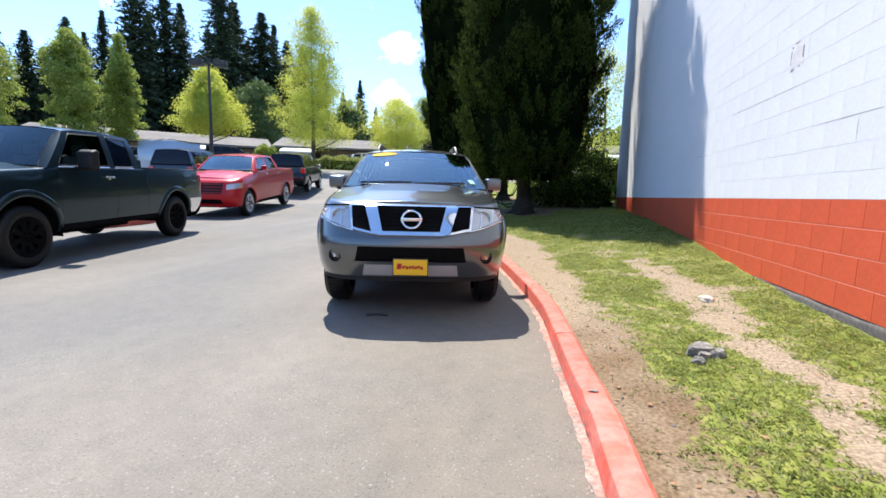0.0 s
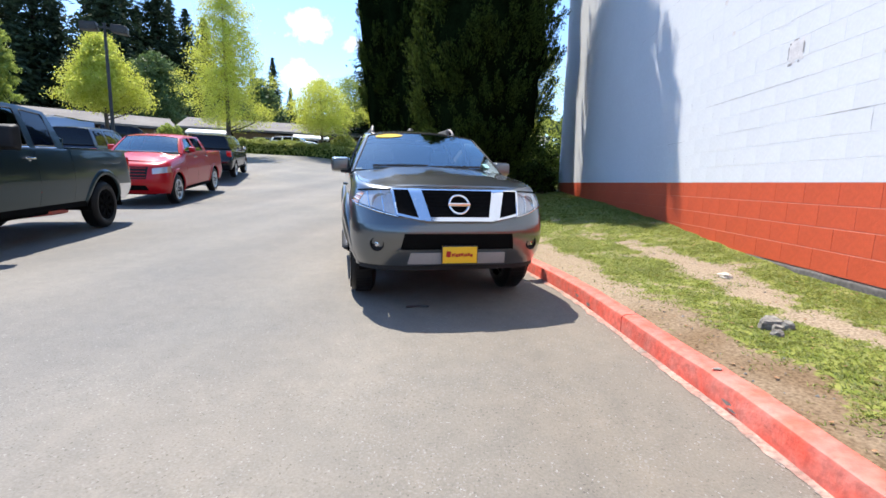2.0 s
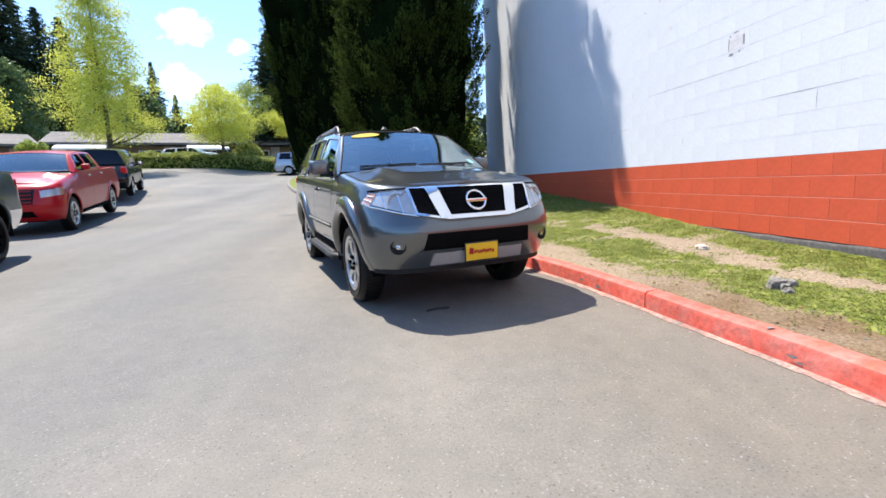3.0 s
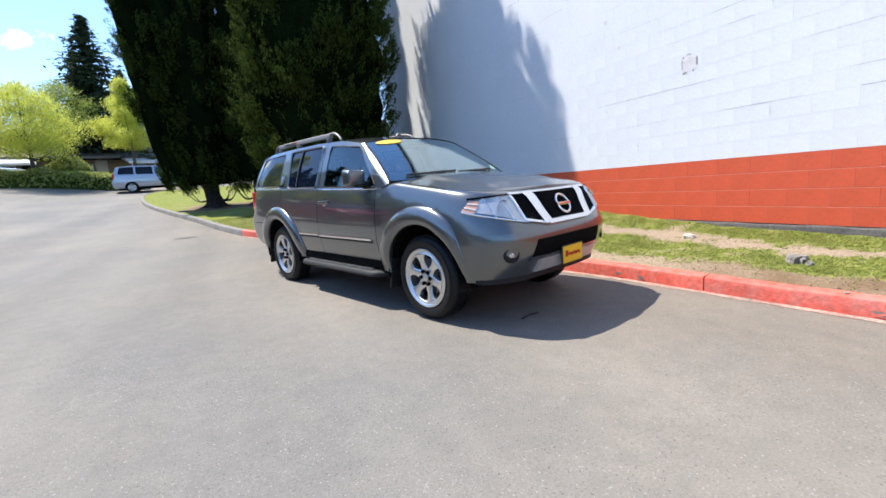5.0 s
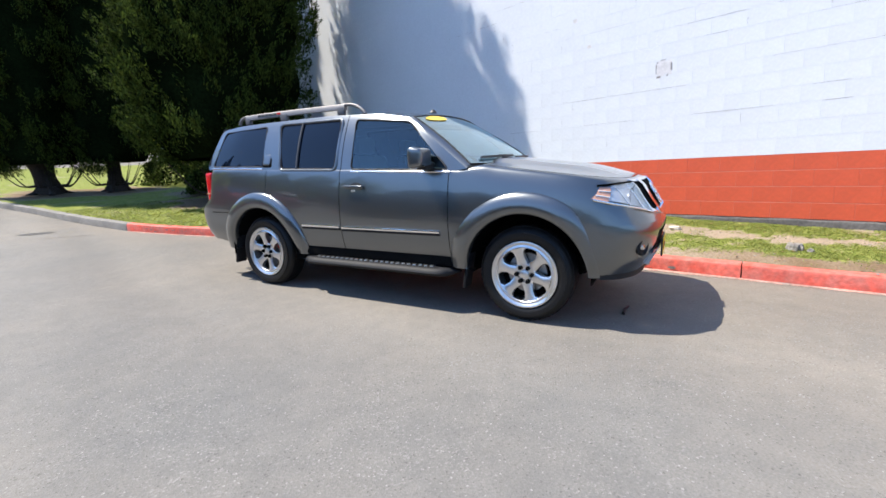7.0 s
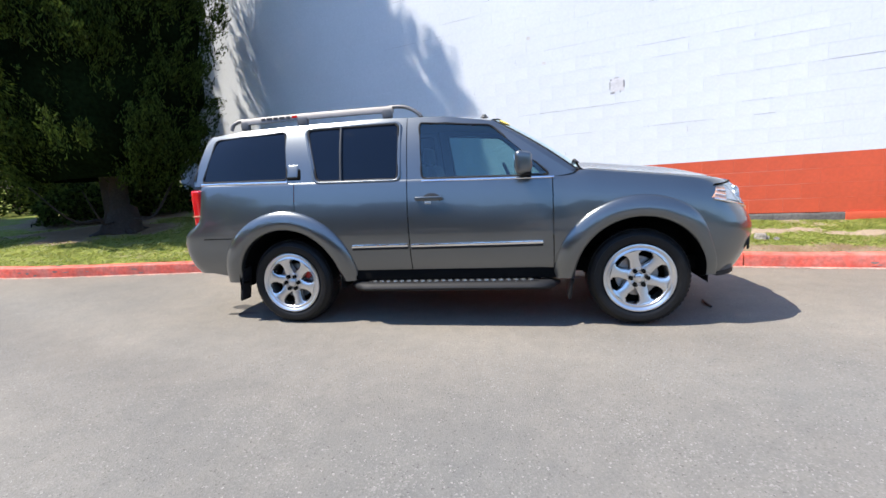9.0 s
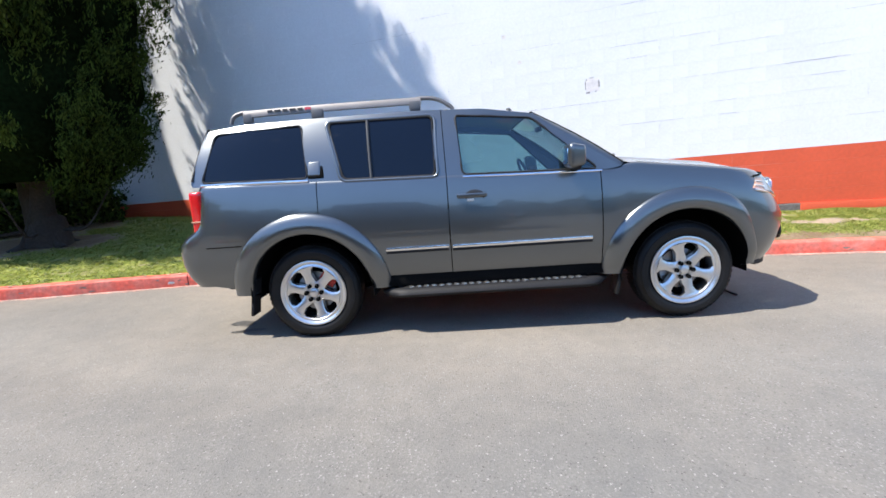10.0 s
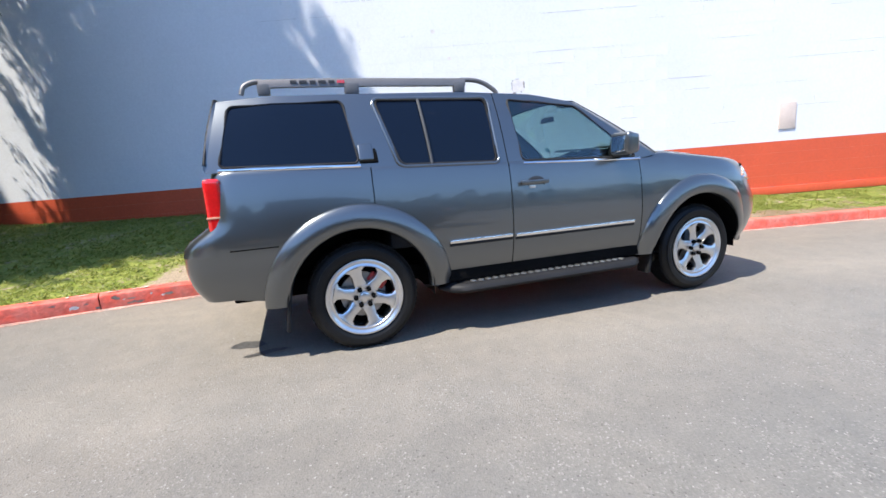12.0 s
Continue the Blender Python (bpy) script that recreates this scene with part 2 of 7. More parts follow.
M_ASPHALT = asphalt_material()
M_LAWN = lawn_material()
M_GRASS = leaf_material("grass_blade", (0.122, 0.172, 0.026), (0.3, 0.305, 0.078), 0.5)
M_WHITE_WALL = material("white_painted_block", (0.655, 0.675, 0.703), 0.7, spec=0.3, vary=0.035, big=0.7, small=30, bump=0.0025, bump_scale=60, per_object=0.012)
M_RED_WALL = material("red_painted_block", (0.56, 0.084, 0.032), 0.55, vary=0.07, big=1.2, small=25, bump=0.0025, bump_scale=60, per_object=0.018)
# joints paler than their blocks: sunlight on their edges is painted in
M_JOINT_WHITE = material("white_sunlit_joint", (0.73, 0.748, 0.775), 0.7, vary=0.05, bump=0.003)
M_JOINT_RED = material("red_sunlit_joint", (0.62, 0.235, 0.165), 0.65, vary=0.12, bump=0.003)
M_FOOTING = material("concrete_footing", (0.095, 0.087, 0.08), 0.9, vary=0.3, big=3, small=30, bump=0.012, bump_scale=20)
M_BARED = material("bared_pinkish_block", (0.63, 0.612, 0.615), 0.85, vary=0.1, big=14, small=70, bump=0.006)
M_CHIP = material("dark_chipped_rim", (0.24, 0.23, 0.23), 0.9, vary=0.3, big=30, small=120)
M_PATCH = material("bared_block_patch", (0.6, 0.575, 0.56), 0.8, vary=0.2, big=12, small=60, bump=0.006)
M_PANEL = material("beige_cover_plate", (0.58, 0.5, 0.45), 0.9, spec=0.1, vary=0.04, big=6, small=40)
M_RED_KERB = material("red_kerb_paint", (0.62, 0.078, 0.044), 0.6, vary=0.2, big=1.6, small=22, bump=0.008, bump_scale=35, second=(0.5, 0.15, 0.115), mid=7)
M_GREY_KERB = material("grey_kerb_concrete", (0.2, 0.188, 0.168), 0.9, vary=0.2, big=2, small=30, bump=0.006, bump_scale=40)
M_STAIN = material("oil_stain", (0.06, 0.058, 0.055), 0.55, vary=0.3, big=8, small=40)
M_GRIT = material("pale_gutter_grit", (0.28, 0.235, 0.2), 0.95, vary=0.3, big=5, small=45, second=(0.42, 0.2, 0.15), mid=9, bump=0.004, bump_scale=90)
M_GUTTER = material("paint_flecked_gutter", (0.34, 0.2, 0.16), 0.85, vary=0.3, big=6, small=30, second=(0.3, 0.28, 0.26), mid=14)

M_PAINT_GREY = material("gunmetal_car_paint", (0.137, 0.146, 0.15), 0.28, 0.88, vary=0.025, big=1, small=900, coat=1.0)
M_PAINT_TEAL = material("dark_blue_green_car_paint", (0.021, 0.042, 0.052), 0.28, 0.8, spec=0.4, vary=0.02, small=900, coat=0.35)
M_PAINT_RED = material("bright_red_car_paint", (0.46, 0.005, 0.01), 0.3, 0.0, spec=0.3, vary=0.02, small=900, coat=0.4)
M_PAINT_BLACK = material("black_car_paint", (0.007, 0.007, 0.008), 0.25, 0.0, spec=0.3, vary=0.02, small=900, coat=0.5)
M_PAINT_NAVY = material("navy_car_paint", (0.014, 0.022, 0.05), 0.28, 0.2, spec=0.3, vary=0.02, small=900, coat=0.6)
M_PAINT_SILVER = material("silver_blue_car_paint", (0.4, 0.45, 0.52), 0.3, 0.5, vary=0.02, small=900, coat=1.0)
M_PAINT_WHITE = material("white_car_paint", (0.75, 0.76, 0.77), 0.3, 0.0, vary=0.02, small=900, coat=1.0)
M_BLACK_PLASTIC = material("black_plastic", (0.014, 0.014, 0.015), 0.6, spec=0.25, vary=0.15, big=5, small=120, bump=0.0008)
M_GREY_PLASTIC = material("grey_plastic", (0.1, 0.1, 0.105), 0.5, vary=0.08, big=5, small=90)
M_LINER = material("dark_underbody", (0.006, 0.006, 0.006), 0.95, spec=0.05, vary=0.2, big=4, small=60)
M_TYRE = material("tyre_rubber", (0.008, 0.008, 0.0083), 0.48, spec=0.25, vary=0.2, big=6, small=60, bump=0.002, bump_scale=90)
M_CHROME = material("chrome", (0.86, 0.86, 0.87), 0.08, 1.0, vary=0.02, big=5, small=60)
M_ALLOY = material("polished_alloy", (0.66, 0.66, 0.66), 0.3, 0.95, vary=0.04, big=5, small=60)
M_DULL_ALUMINIUM = material("brushed_aluminium", (0.17, 0.162, 0.158), 0.5, 0.7, vary=0.08, big=5, small=120)
M_SKID = material("dull_silver_plate", (0.5, 0.49, 0.49), 0.38, 0.5, vary=0.06, big=6, small=90)
M_DISC = material("brake_steel", (0.3, 0.29, 0.28), 0.4, 1.0, vary=0.1)
M_CALIPER = material("red_caliper", (0.5, 0.03, 0.02), 0.4, vary=0.1)
M_TAIL = material("red_lamp_lens", (0.62, 0.012, 0.012), 0.12, vary=0.08, big=20, small=60, coat=1.0)
M_AMBER = material("amber_lamp_lens", (0.66, 0.33, 0.2), 0.2, vary=0.08, big=20, small=60, coat=1.0)
M_LAMP_INNER = material("lamp_reflector", (0.6, 0.6, 0.6), 0.25, 0.4, vary=0.06, big=25, small=80)
M_TRIM = material("dark_grey_trim", (0.05, 0.052, 0.056), 0.6, spec=0.25, vary=0.08, big=5, small=90)
M_STRIPE = material("white_lens_stripe", (0.7, 0.68, 0.66), 0.3, vary=0.05)
M_BULB = material("lamp_bowl", (0.55, 0.56, 0.58), 0.15, 0.9, vary=0.1, big=30, small=80)
M_CLEAR = glass_material("clear_lens", (0.95, 0.96, 0.97), 0.0)
M_GLASS = glass_material("tinted_window_glass", (0.35, 0.5, 0.51), 0.06)
M_SCREEN = glass_material("windscreen_glass", (0.66, 0.79, 0.79), 0.27)
# raised mirror share and blur give the screen an added pale sky sheen
M_SKY_GLASS = glass_material("sky_sheen_windscreen_glass", (0.3, 0.42, 0.43), 0.26, 0.08)
M_DARK_GLASS = material("privacy_glass", (0.003, 0.006, 0.014), 0.02, vary=0.0, spec=0.3)
M_SEAT = material("grey_seat_cloth", (0.07, 0.072, 0.078), 0.85, vary=0.1, big=6, small=150)
M_YELLOW = material("yellow_plate", (0.85, 0.5, 0.015), 0.5, vary=0.03, big=10, small=80)
M_YELLOW_STICKER = material("yellow_sticker", (0.8, 0.55, 0.12), 0.9, spec=0.05, vary=0.03, big=10, small=80)
M_PLATE_RED = material("red_plate_ink", (0.4, 0.01, 0.01), 0.5, vary=0.0)
M_BADGE_DARK = material("dark_badge_ink", (0.03, 0.03, 0.032), 0.5, vary=0.0)
M_STICKER_GREEN = material("pale_green_sticker", (0.35, 0.6, 0.55), 0.5, vary=0.05)

# near-black end puts the crowns' inner shade into the leaf colour
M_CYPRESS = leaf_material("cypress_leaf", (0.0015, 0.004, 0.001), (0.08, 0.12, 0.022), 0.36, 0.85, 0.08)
M_CYPRESS_CORE = material("cypress_painted_shade", (0.005, 0.009, 0.003), 1.0, spec=0.0, vary=0.4, big=1.5, small=18, bump=0.05, bump_scale=9)
M_HEDGE_CORE = material("hedge_painted_shade", (0.05, 0.07, 0.015), 1.0, spec=0.0, vary=0.4, big=3, small=20, bump=0.05, bump_scale=9)
M_CONIFER = leaf_material("fir_needles", (0.018, 0.034, 0.02), (0.058, 0.088, 0.046), 0.15, 0.8, 0.15)
M_MAPLE = leaf_material("spring_maple_leaf", (0.44, 0.485, 0.06), (0.68, 0.69, 0.15), 0.55)
M_MAPLE_GREEN = leaf_material("green_maple_leaf", (0.19, 0.26, 0.045), (0.42, 0.48, 0.11), 0.5)
M_BUSH = leaf_material("shrub_leaf", (0.06, 0.11, 0.035), (0.17, 0.24, 0.075), 0.3)
M_HEDGE = leaf_material("hedge_leaf", (0.22, 0.26, 0.055), (0.46, 0.48, 0.15), 0.4)
M_BARK = material("grey_brown_bark", (0.09, 0.07, 0.055), 0.95, vary=0.3, big=2, small=25, bump=0.02, bump_scale=18)
M_DARK_BARK = material("dark_bark", (0.035, 0.026, 0.02), 0.95, vary=0.3, big=2, small=25, bump=0.02, bump_scale=18)
M_ROOF = material("brown_grey_roofing", (0.165, 0.15, 0.135), 0.9, vary=0.2, big=0.4, small=6)
M_BRICK_WALL = material("tan_house_wall", (0.28, 0.2, 0.14), 0.85, vary=0.2, big=0.5, small=8)
M_AWNING = material("white_awning", (0.82, 0.82, 0.8), 0.5, vary=0.04, big=1, small=12)
M_POLE = material("dark_pole_paint", (0.03, 0.027, 0.025), 0.5, vary=0.2, big=2, small=30)
M_ROCK = material("weathered_grey_rock", (0.19, 0.176, 0.152), 0.9, vary=0.35, big=9, small=40, bump=0.02, bump_scale=25)
M_STONE = material("pale_stone", (0.5, 0.45, 0.37), 0.85, vary=0.12, big=9, small=40, bump=0.01)
M_LITTER = material("dry_leaf_litter", (0.3, 0.16, 0.08), 0.9, vary=0.3, big=9, small=40)


# ---- mesh helpers ----
def link(name, verts, faces, mat, parent=None, label="", smooth=True, sharp=40):
    me = bpy.data.meshes.new(name)
    me.from_pydata([tuple(v) for v in verts], [], faces)
    me.validate()
    me.update()
    return dress(name, me, mat, parent, label, smooth, sharp)


def dress(name, me, mat, parent=None, label="", smooth=True, sharp=40):
    if mat:
        me.materials.append(mat)
    if smooth and len(me.polygons):
        me.polygons.foreach_set("use_smooth", [True] * len(me.polygons))
        if sharp:
            me.set_sharp_from_angle(angle=radians(sharp))
    ob = new(name, me)
    if parent:
        ob.parent = parent
    if label:
        ob["label"] = label
    return ob


def part(name, bm, mat, parent=None, label="", smooth=True, sharp=40):
    me = bpy.data.meshes.new(name)
    bm.normal_update()
    bm.to_mesh(me)
    bm.free()
    return dress(name, me, mat, parent, label, smooth, sharp)


def empty(name, m, parent=None):
    ob = new(name)
    ob.empty_display_size = 0.2
    ob.matrix_basis = m
    if parent:
        ob.parent = parent
    return ob


def add_box(bm, c, s, bevel=0.0, m=None, segs=2):
    r = bmesh.ops.create_cube(bm, size=1.0)
    vs = r["verts"]
    for v in vs:
        v.co = Vector((v.co.x * s[0], v.co.y * s[1], v.co.z * s[2]))
    if bevel:
        es = list({e for v in vs for e in v.link_edges})
        rb = bmesh.ops.bevel(bm, geom=es, offset=bevel, segments=segs, profile=0.6, affect="EDGES")
        vs = list({v for f in rb["faces"] for v in f.verts} | {v for v in vs if v.is_valid})
    for v in vs:
        p = v.co.copy()
        if m:
            p = m @ p
        v.co = p + Vector(c)
    return vs


def box_part(name, c, s, bevel, mat, parent=None, label="", m=None):
    bm = bmesh.new()
    add_box(bm, c, s, bevel, m)
    return part(name, bm, mat, parent, label)


def tube(name, pts, r, mat, parent=None, label="", sides=8, closed=False, radii=None):
    """A round bar along points."""
    P = [Vector(p) for p in pts]
    n = len(P)
    verts, faces = [], []
    up = Vector((0, 0, 1))
    u = None
    for i, p in enumerate(P):
        a = P[(i - 1) % n] if (closed or i > 0) else p
        b = P[(i + 1) % n] if (closed or i < n - 1) else p
        d = (b - a).normalized()
        u = (u - d * u.dot(d)).normalized() if u else d.cross(up if abs(d.z) < 0.95 else Vector((1, 0, 0))).normalized()
        w = u.cross(d)
        rr = radii[i] if radii else r
        for k in range(sides):
            t = 2 * math.pi * k / sides
            verts.append(p + (u * math.cos(t) + w * math.sin(t)) * rr)
    for i in range(n if closed else n - 1):
        for k in range(sides):
            a, b = i * sides, ((i + 1) % n) * sides
            faces.append((a + k, a + (k + 1) % sides, b + (k + 1) % sides, b + k))
    if not closed:
        faces.append(tuple(range(sides))[::-1])
        faces.append(tuple((n - 1) * sides + k for k in range(sides)))
    return link(name, verts, faces, mat, parent, label, sharp=60)


def lathe(profile, sides=48, axis="x"):
    """Verts and faces of a profile of (offset along the axis, radius) turned about the x axis."""
    verts, faces = [], []
    n = len(profile)
    for k in range(sides):
        t = 2 * math.pi * k / sides
        for a, r in profile:
            verts.append((a, r * math.cos(t), r * math.sin(t)))
    for k in range(sides):
        for i in range(n - 1):
            a, b = k * n + i, ((k + 1) % sides) * n + i
            faces.append((a, a + 1, b + 1, b))
    return verts, faces


def grid_faces(nu, nv, off=0, wrap=False):
    f = []
    for i in range(nu if wrap else nu - 1):
        for j in range(nv - 1):
            a, b = off + i * nv + j, off + ((i + 1) % nu) * nv + j
            f.append((a, a + 1, b + 1, b))
    return f


def smoothstep(a, b, x):
    t = min(max((x - a) / (b - a), 0.0), 1.0)
    return t * t * (3 - 2 * t)


def spline(points, n):
    """n points of an even Catmull-Rom curve through the given tuples."""
    P = [np.array(p, float) for p in points]
    P = [2 * P[0] - P[1]] + P + [2 * P[-1] - P[-2]]
    out = []
    m = len(P) - 3
    for i in range(n):
        s = i / (n - 1) * m
        k = min(int(s), m - 1)
        t = s - k
        p0, p1, p2, p3 = P[k], P[k + 1], P[k + 2], P[k + 3]
        out.append(0.5 * (2 * p1 + (p2 - p0) * t + (2 * p0 - 5 * p1 + 4 * p2 - p3) * t * t + (3 * p1 - p0 - 3 * p2 + p3) * t ** 3))
    return out


# ---- ground ----
RISE_Y = (-60, -10, 4.2, 8, 13, 16, 20, 25, 30, 35, 40, 48, 60, 200, 900)
RISE_Z = (-0.9, -0.2, 0.0, 0.062, 0.29, 0.45, 0.71, 1.12, 1.55, 1.92, 2.42, 3.5, 5.2, 9.0, 9.0)


def ground_z(x, y):
    """The height of the paved ground: nearly level by the kerb, climbing away from it."""
    x, y = np.asarray(x, float), np.asarray(y, float)
    yy = y + 0.2 * np.clip(-x - 2.5, 0, 60)
    a, b = np.clip((-x - 8.5) / 7.0, 0, 1), np.clip((y - 13) / 12, 0, 1)
    return sum(np.interp(yy + d, RISE_Y, RISE_Z) for d in (-1.6, -0.8, 0, 0.8, 1.6)) / 5 + 0.45 * a * a * (3 - 2 * a) * b * b * (3 - 2 * b)


def axis(fine0, fine1, step, far):
    a = list(np.arange(fine0, fine1 + 1e-6, step))
    s, lo, hi = step, fine0, fine1
    while hi < far:
        s *= 1.35
        lo, hi = lo - s, hi + s
        a = [lo] + a + [hi]
    return np.array(a)


gx, gy = axis(-16, 4, 0.5, 900), axis(-6, 34, 0.5, 900)
GX, GY = np.meshgrid(gx, gy, indexing="ij")
ground = link("ground", np.stack([GX, GY, ground_z(GX, GY)], -1).reshape(-1, 3), [f[::-1] for f in grid_faces(len(gx), len(gy))], M_ASPHALT, sharp=0)
tagged(ground, "sun-bleached grey asphalt with pale stone specks", "asphalt", kind="structure")

# ---- kerb ----
KERB = [(1.55, -9.0), (1.36, -4.5), (1.06, -0.54), (0.825, 1.55), (0.765, 2.2), (0.61, 3.3), (0.44, 4.4), (-0.08, 6.3), (-0.93, 8.9), (-1.75, 10.45), (-2.75, 12.4), (-3.4, 14.6),
        (-4.1, 17.5), (-4.98, 20.4), (-5.95, 23.7), (-6.6, 26.6), (-7.05, 30.0), (-7.1, 33.3), (-6.3, 35.4), (-4.2, 36.3), (2.0, 37.2)]
kerb_line = spline(KERB, 721)
kerb_s = np.concatenate([[0], np.cumsum([np.linalg.norm(kerb_line[i + 1] - kerb_line[i]) for i in range(720)])])


def kerb_at(s):
    i = min(max(int(np.searchsorted(kerb_s, s)) - 1, 0), 719)
    t = (s - kerb_s[i]) / (kerb_s[i + 1] - kerb_s[i])
    p = kerb_line[i] * (1 - t) + kerb_line[i + 1] * t
    d = kerb_line[i + 1] - kerb_line[i]
    d = d / np.linalg.norm(d)
    return p, np.array([d[1], -d[0]])


def kerb_s_at_y(y):
    return float(np.interp(y, [p[1] for p in kerb_line], kerb_s))


KERB_H, KERB_W = 0.15, 0.145
kerb = empty("kerb", Matrix.Identity(4))
tagged(kerb, "concrete kerb, painted red along the fire lane, bare grey beyond", "kerb", kind="structure")
joint_at = kerb_s_at_y(3.3)
s_red_end = kerb_s_at_y(12.7)
step = (s_red_end - joint_at) / 3
cuts = [joint_at + step * k for k in range(-4, 4)]
while cuts[-1] < kerb_s[-1] - 4:
    cuts.append(cuts[-1] + 3.1)
rng = random.Random(5)
for a, b in zip(cuts, cuts[1:]):
    prof = [(0.0, -0.06), (0.0, KERB_H - 0.03), (0.008, KERB_H - 0.012), (0.03, KERB_H), (KERB_W - 0.02, KERB_H + 0.004), (KERB_W, KERB_H - 0.01), (KERB_W, -0.06)]
    n = 26
    verts = []
    for k in range(n):
        s = a + 0.006 + (b - a - 0.012) * k / (n - 1)
        p, nr = kerb_at(s)
        z0 = float(ground_z(*p))
        for w, h in prof:
            j = noise.noise((p[0] * 6, p[1] * 6, h * 9)) * 0.006 + noise.noise((p[0] * 1.3, p[1] * 1.3, 2)) * 0.006
            q = p + nr * (w + j)
            verts.append((q[0], q[1], z0 + h + j * 0.7))
    m = len(prof)
    faces = [f[::-1] for f in grid_faces(n, m)] + [tuple(range(m)), tuple((n - 1) * m + k for k in range(m))[::-1]]
    link("kerb_stone", verts, faces, M_RED_KERB if a < s_red_end - 0.1 else M_GREY_KERB, kerb, sharp=35)

# flecks of kerb paint along the gutter
verts, faces = [], []
for k in range(1100):
    s = rng.uniform(cuts[0], joint_at + 1.5)
    p, nr = kerb_at(s)
    q = p - nr * abs(rng.gauss(0.0, 0.035))
    z0 = float(ground_z(*q)) + 0.003
    r = rng.uniform(0.004, 0.014)
    i0 = len(verts)
    for c in range(5):
        t = 2 * math.pi * c / 5
        rr = r * rng.uniform(0.5, 1.2)
        verts.append((q[0] + math.cos(t) * rr * 0.6, q[1] + math.sin(t) * rr * 1.4, z0))
    faces.append(tuple(range(i0, i0 + 5)))
tagged(link("paint_flecks", verts, faces, M_GUTTER, smooth=False), "flakes of faded red kerb paint on the asphalt", "paint flakes", kind="stuff")

# narrow drift of pale grit and paint dust at the kerb's foot
verts, NG = [], 420
for k in range(NG):
    s = kerb_s_at_y(-3.0) + (kerb_s_at_y(12.5) - kerb_s_at_y(-3.0)) * k / (NG - 1)
    p, nr = kerb_at(s)
    w = 0.03 + 0.045 * max(0.0, 0.35 + noise.noise((s * 2.3, 1, 0)) + 0.6 * noise.noise((s * 9, 4, 0)))
    for d, h in ((-0.004, 0.012), (w * 0.5, 0.008), (w, 0.003)):
        q = p - nr * d
        verts.append((q[0], q[1], float(ground_z(*q)) + h))
tagged(link("gutter_grit", verts, grid_faces(NG, 3), M_GRIT, sharp=0), "pale grit and paint dust along the kerb", "grit", kind="stuff")

# scuffs and bare spots on the kerb's face and top
for k in range(54):
    on_top = k % 3 == 0
    s = kerb_s_at_y(rng.uniform(9.15, 9.95)) if k < 16 else kerb_s_at_y(rng.uniform(1.2, 12.4) if k % 2 else rng.uniform(8.2, 12.4))
    p, nr = kerb_at(s)
    t = np.array([-nr[1], nr[0]])
    z0, hh = float(ground_z(*p)), rng.uniform(0.03, 0.11)
    w, h = rng.uniform(0.012, 0.05), rng.uniform(0.006, 0.02)
    verts = []
    for c in range(9):
        a = 6.283 * c / 9
        u, v = t * math.cos(a) * w * rng.uniform(0.5, 1.2), math.sin(a) * h * rng.uniform(0.5, 1.2)
        q = p + nr * (0.06 + 2 * v) + u if on_top else p - nr * 0.011 + u
        verts.append((q[0], q[1], z0 + KERB_H + 0.0095 if on_top else z0 + hh + v))
    link("bare_spot", verts, [tuple(range(9))], (M_STONE, M_GREY_KERB, M_PATCH)[k % 3 if k < 14 else 1], kerb, "scuffed spot without paint", smooth=False)

# ---- lawn between kerb and wall ----
WALL_X, BAND_Z, COURSE, BLOCK = 2.65, 1.2, 0.205, 0.41
WALL_Y0, WALL_Y1, WALL_TOP = -14.0, 16.5, 8.99
BASE_Y = (-20, -0.2, 1.2, 2.7, 4.4, 5.9, 7.2, 10.9, 13.3, 16.5, 22, 28, 33, 60)
BASE_Z = (0.17, 0.25, 0.285, 0.3, 0.335, 0.44, 0.55, 0.73, 0.78, 0.92, 1.12, 1.5, 1.95, 4.9)


def lawn_z(x, y, t):
    p0 = ground_z(x, y) + KERB_H - 0.01
    far = np.interp(y, BASE_Y, BASE_Z)
    e = np.clip(t, 0, 1)
    return p0 * (1 - e) + np.maximum(far, 0 * p0) * e


def shaded_litter_at(x, y):
    """Bare ground, brown needle litter and painted-in shade round the trunks of the cypresses."""
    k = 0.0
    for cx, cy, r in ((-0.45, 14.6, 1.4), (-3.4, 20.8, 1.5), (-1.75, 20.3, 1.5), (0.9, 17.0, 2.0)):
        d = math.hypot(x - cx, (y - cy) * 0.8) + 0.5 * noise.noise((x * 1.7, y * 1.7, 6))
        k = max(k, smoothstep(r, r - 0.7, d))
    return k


BARE_Y = (-9.0, 0.0, 1.6, 1.93, 2.26, 2.73, 3.1, 3.6, 4.5, 5.9, 8.3, 9.5, 10.5)
BARE_X = (1.9, 1.42, 1.33, 1.25, 1.22, 1.24, 1.2, 1.1, 0.95, 0.72, 0.32, -0.4, -9.0)
TRAIL_Y = (-9.0, 1.0, 2.0, 2.5, 3.5, 4.4, 5.0, 5.9, 6.6)
TRAIL_X = (1.95, 1.93, 1.92, 1.92, 1.92, 1.93, 1.9, 1.74, 1.6)
TRAIL_W = (0.01, 0.02, 0.1, 0.12, 0.17, 0.24, 0.2, 0.13, 0.05)


def trail_at(x, y):
    """How far a spot lies in the trodden, pale path through the grass."""
    p = Vector((x, y, 0))
    d = abs(x - float(np.interp(y, TRAIL_Y, TRAIL_X)) + 0.16 * noise.noise(p * 2.3) + 0.1 * noise.noise(p * 7))
    w = float(np.interp(y, TRAIL_Y, TRAIL_W))
    return smoothstep(w * 1.7, w * 0.4, d) * smoothstep(6.7, 6.0, y)


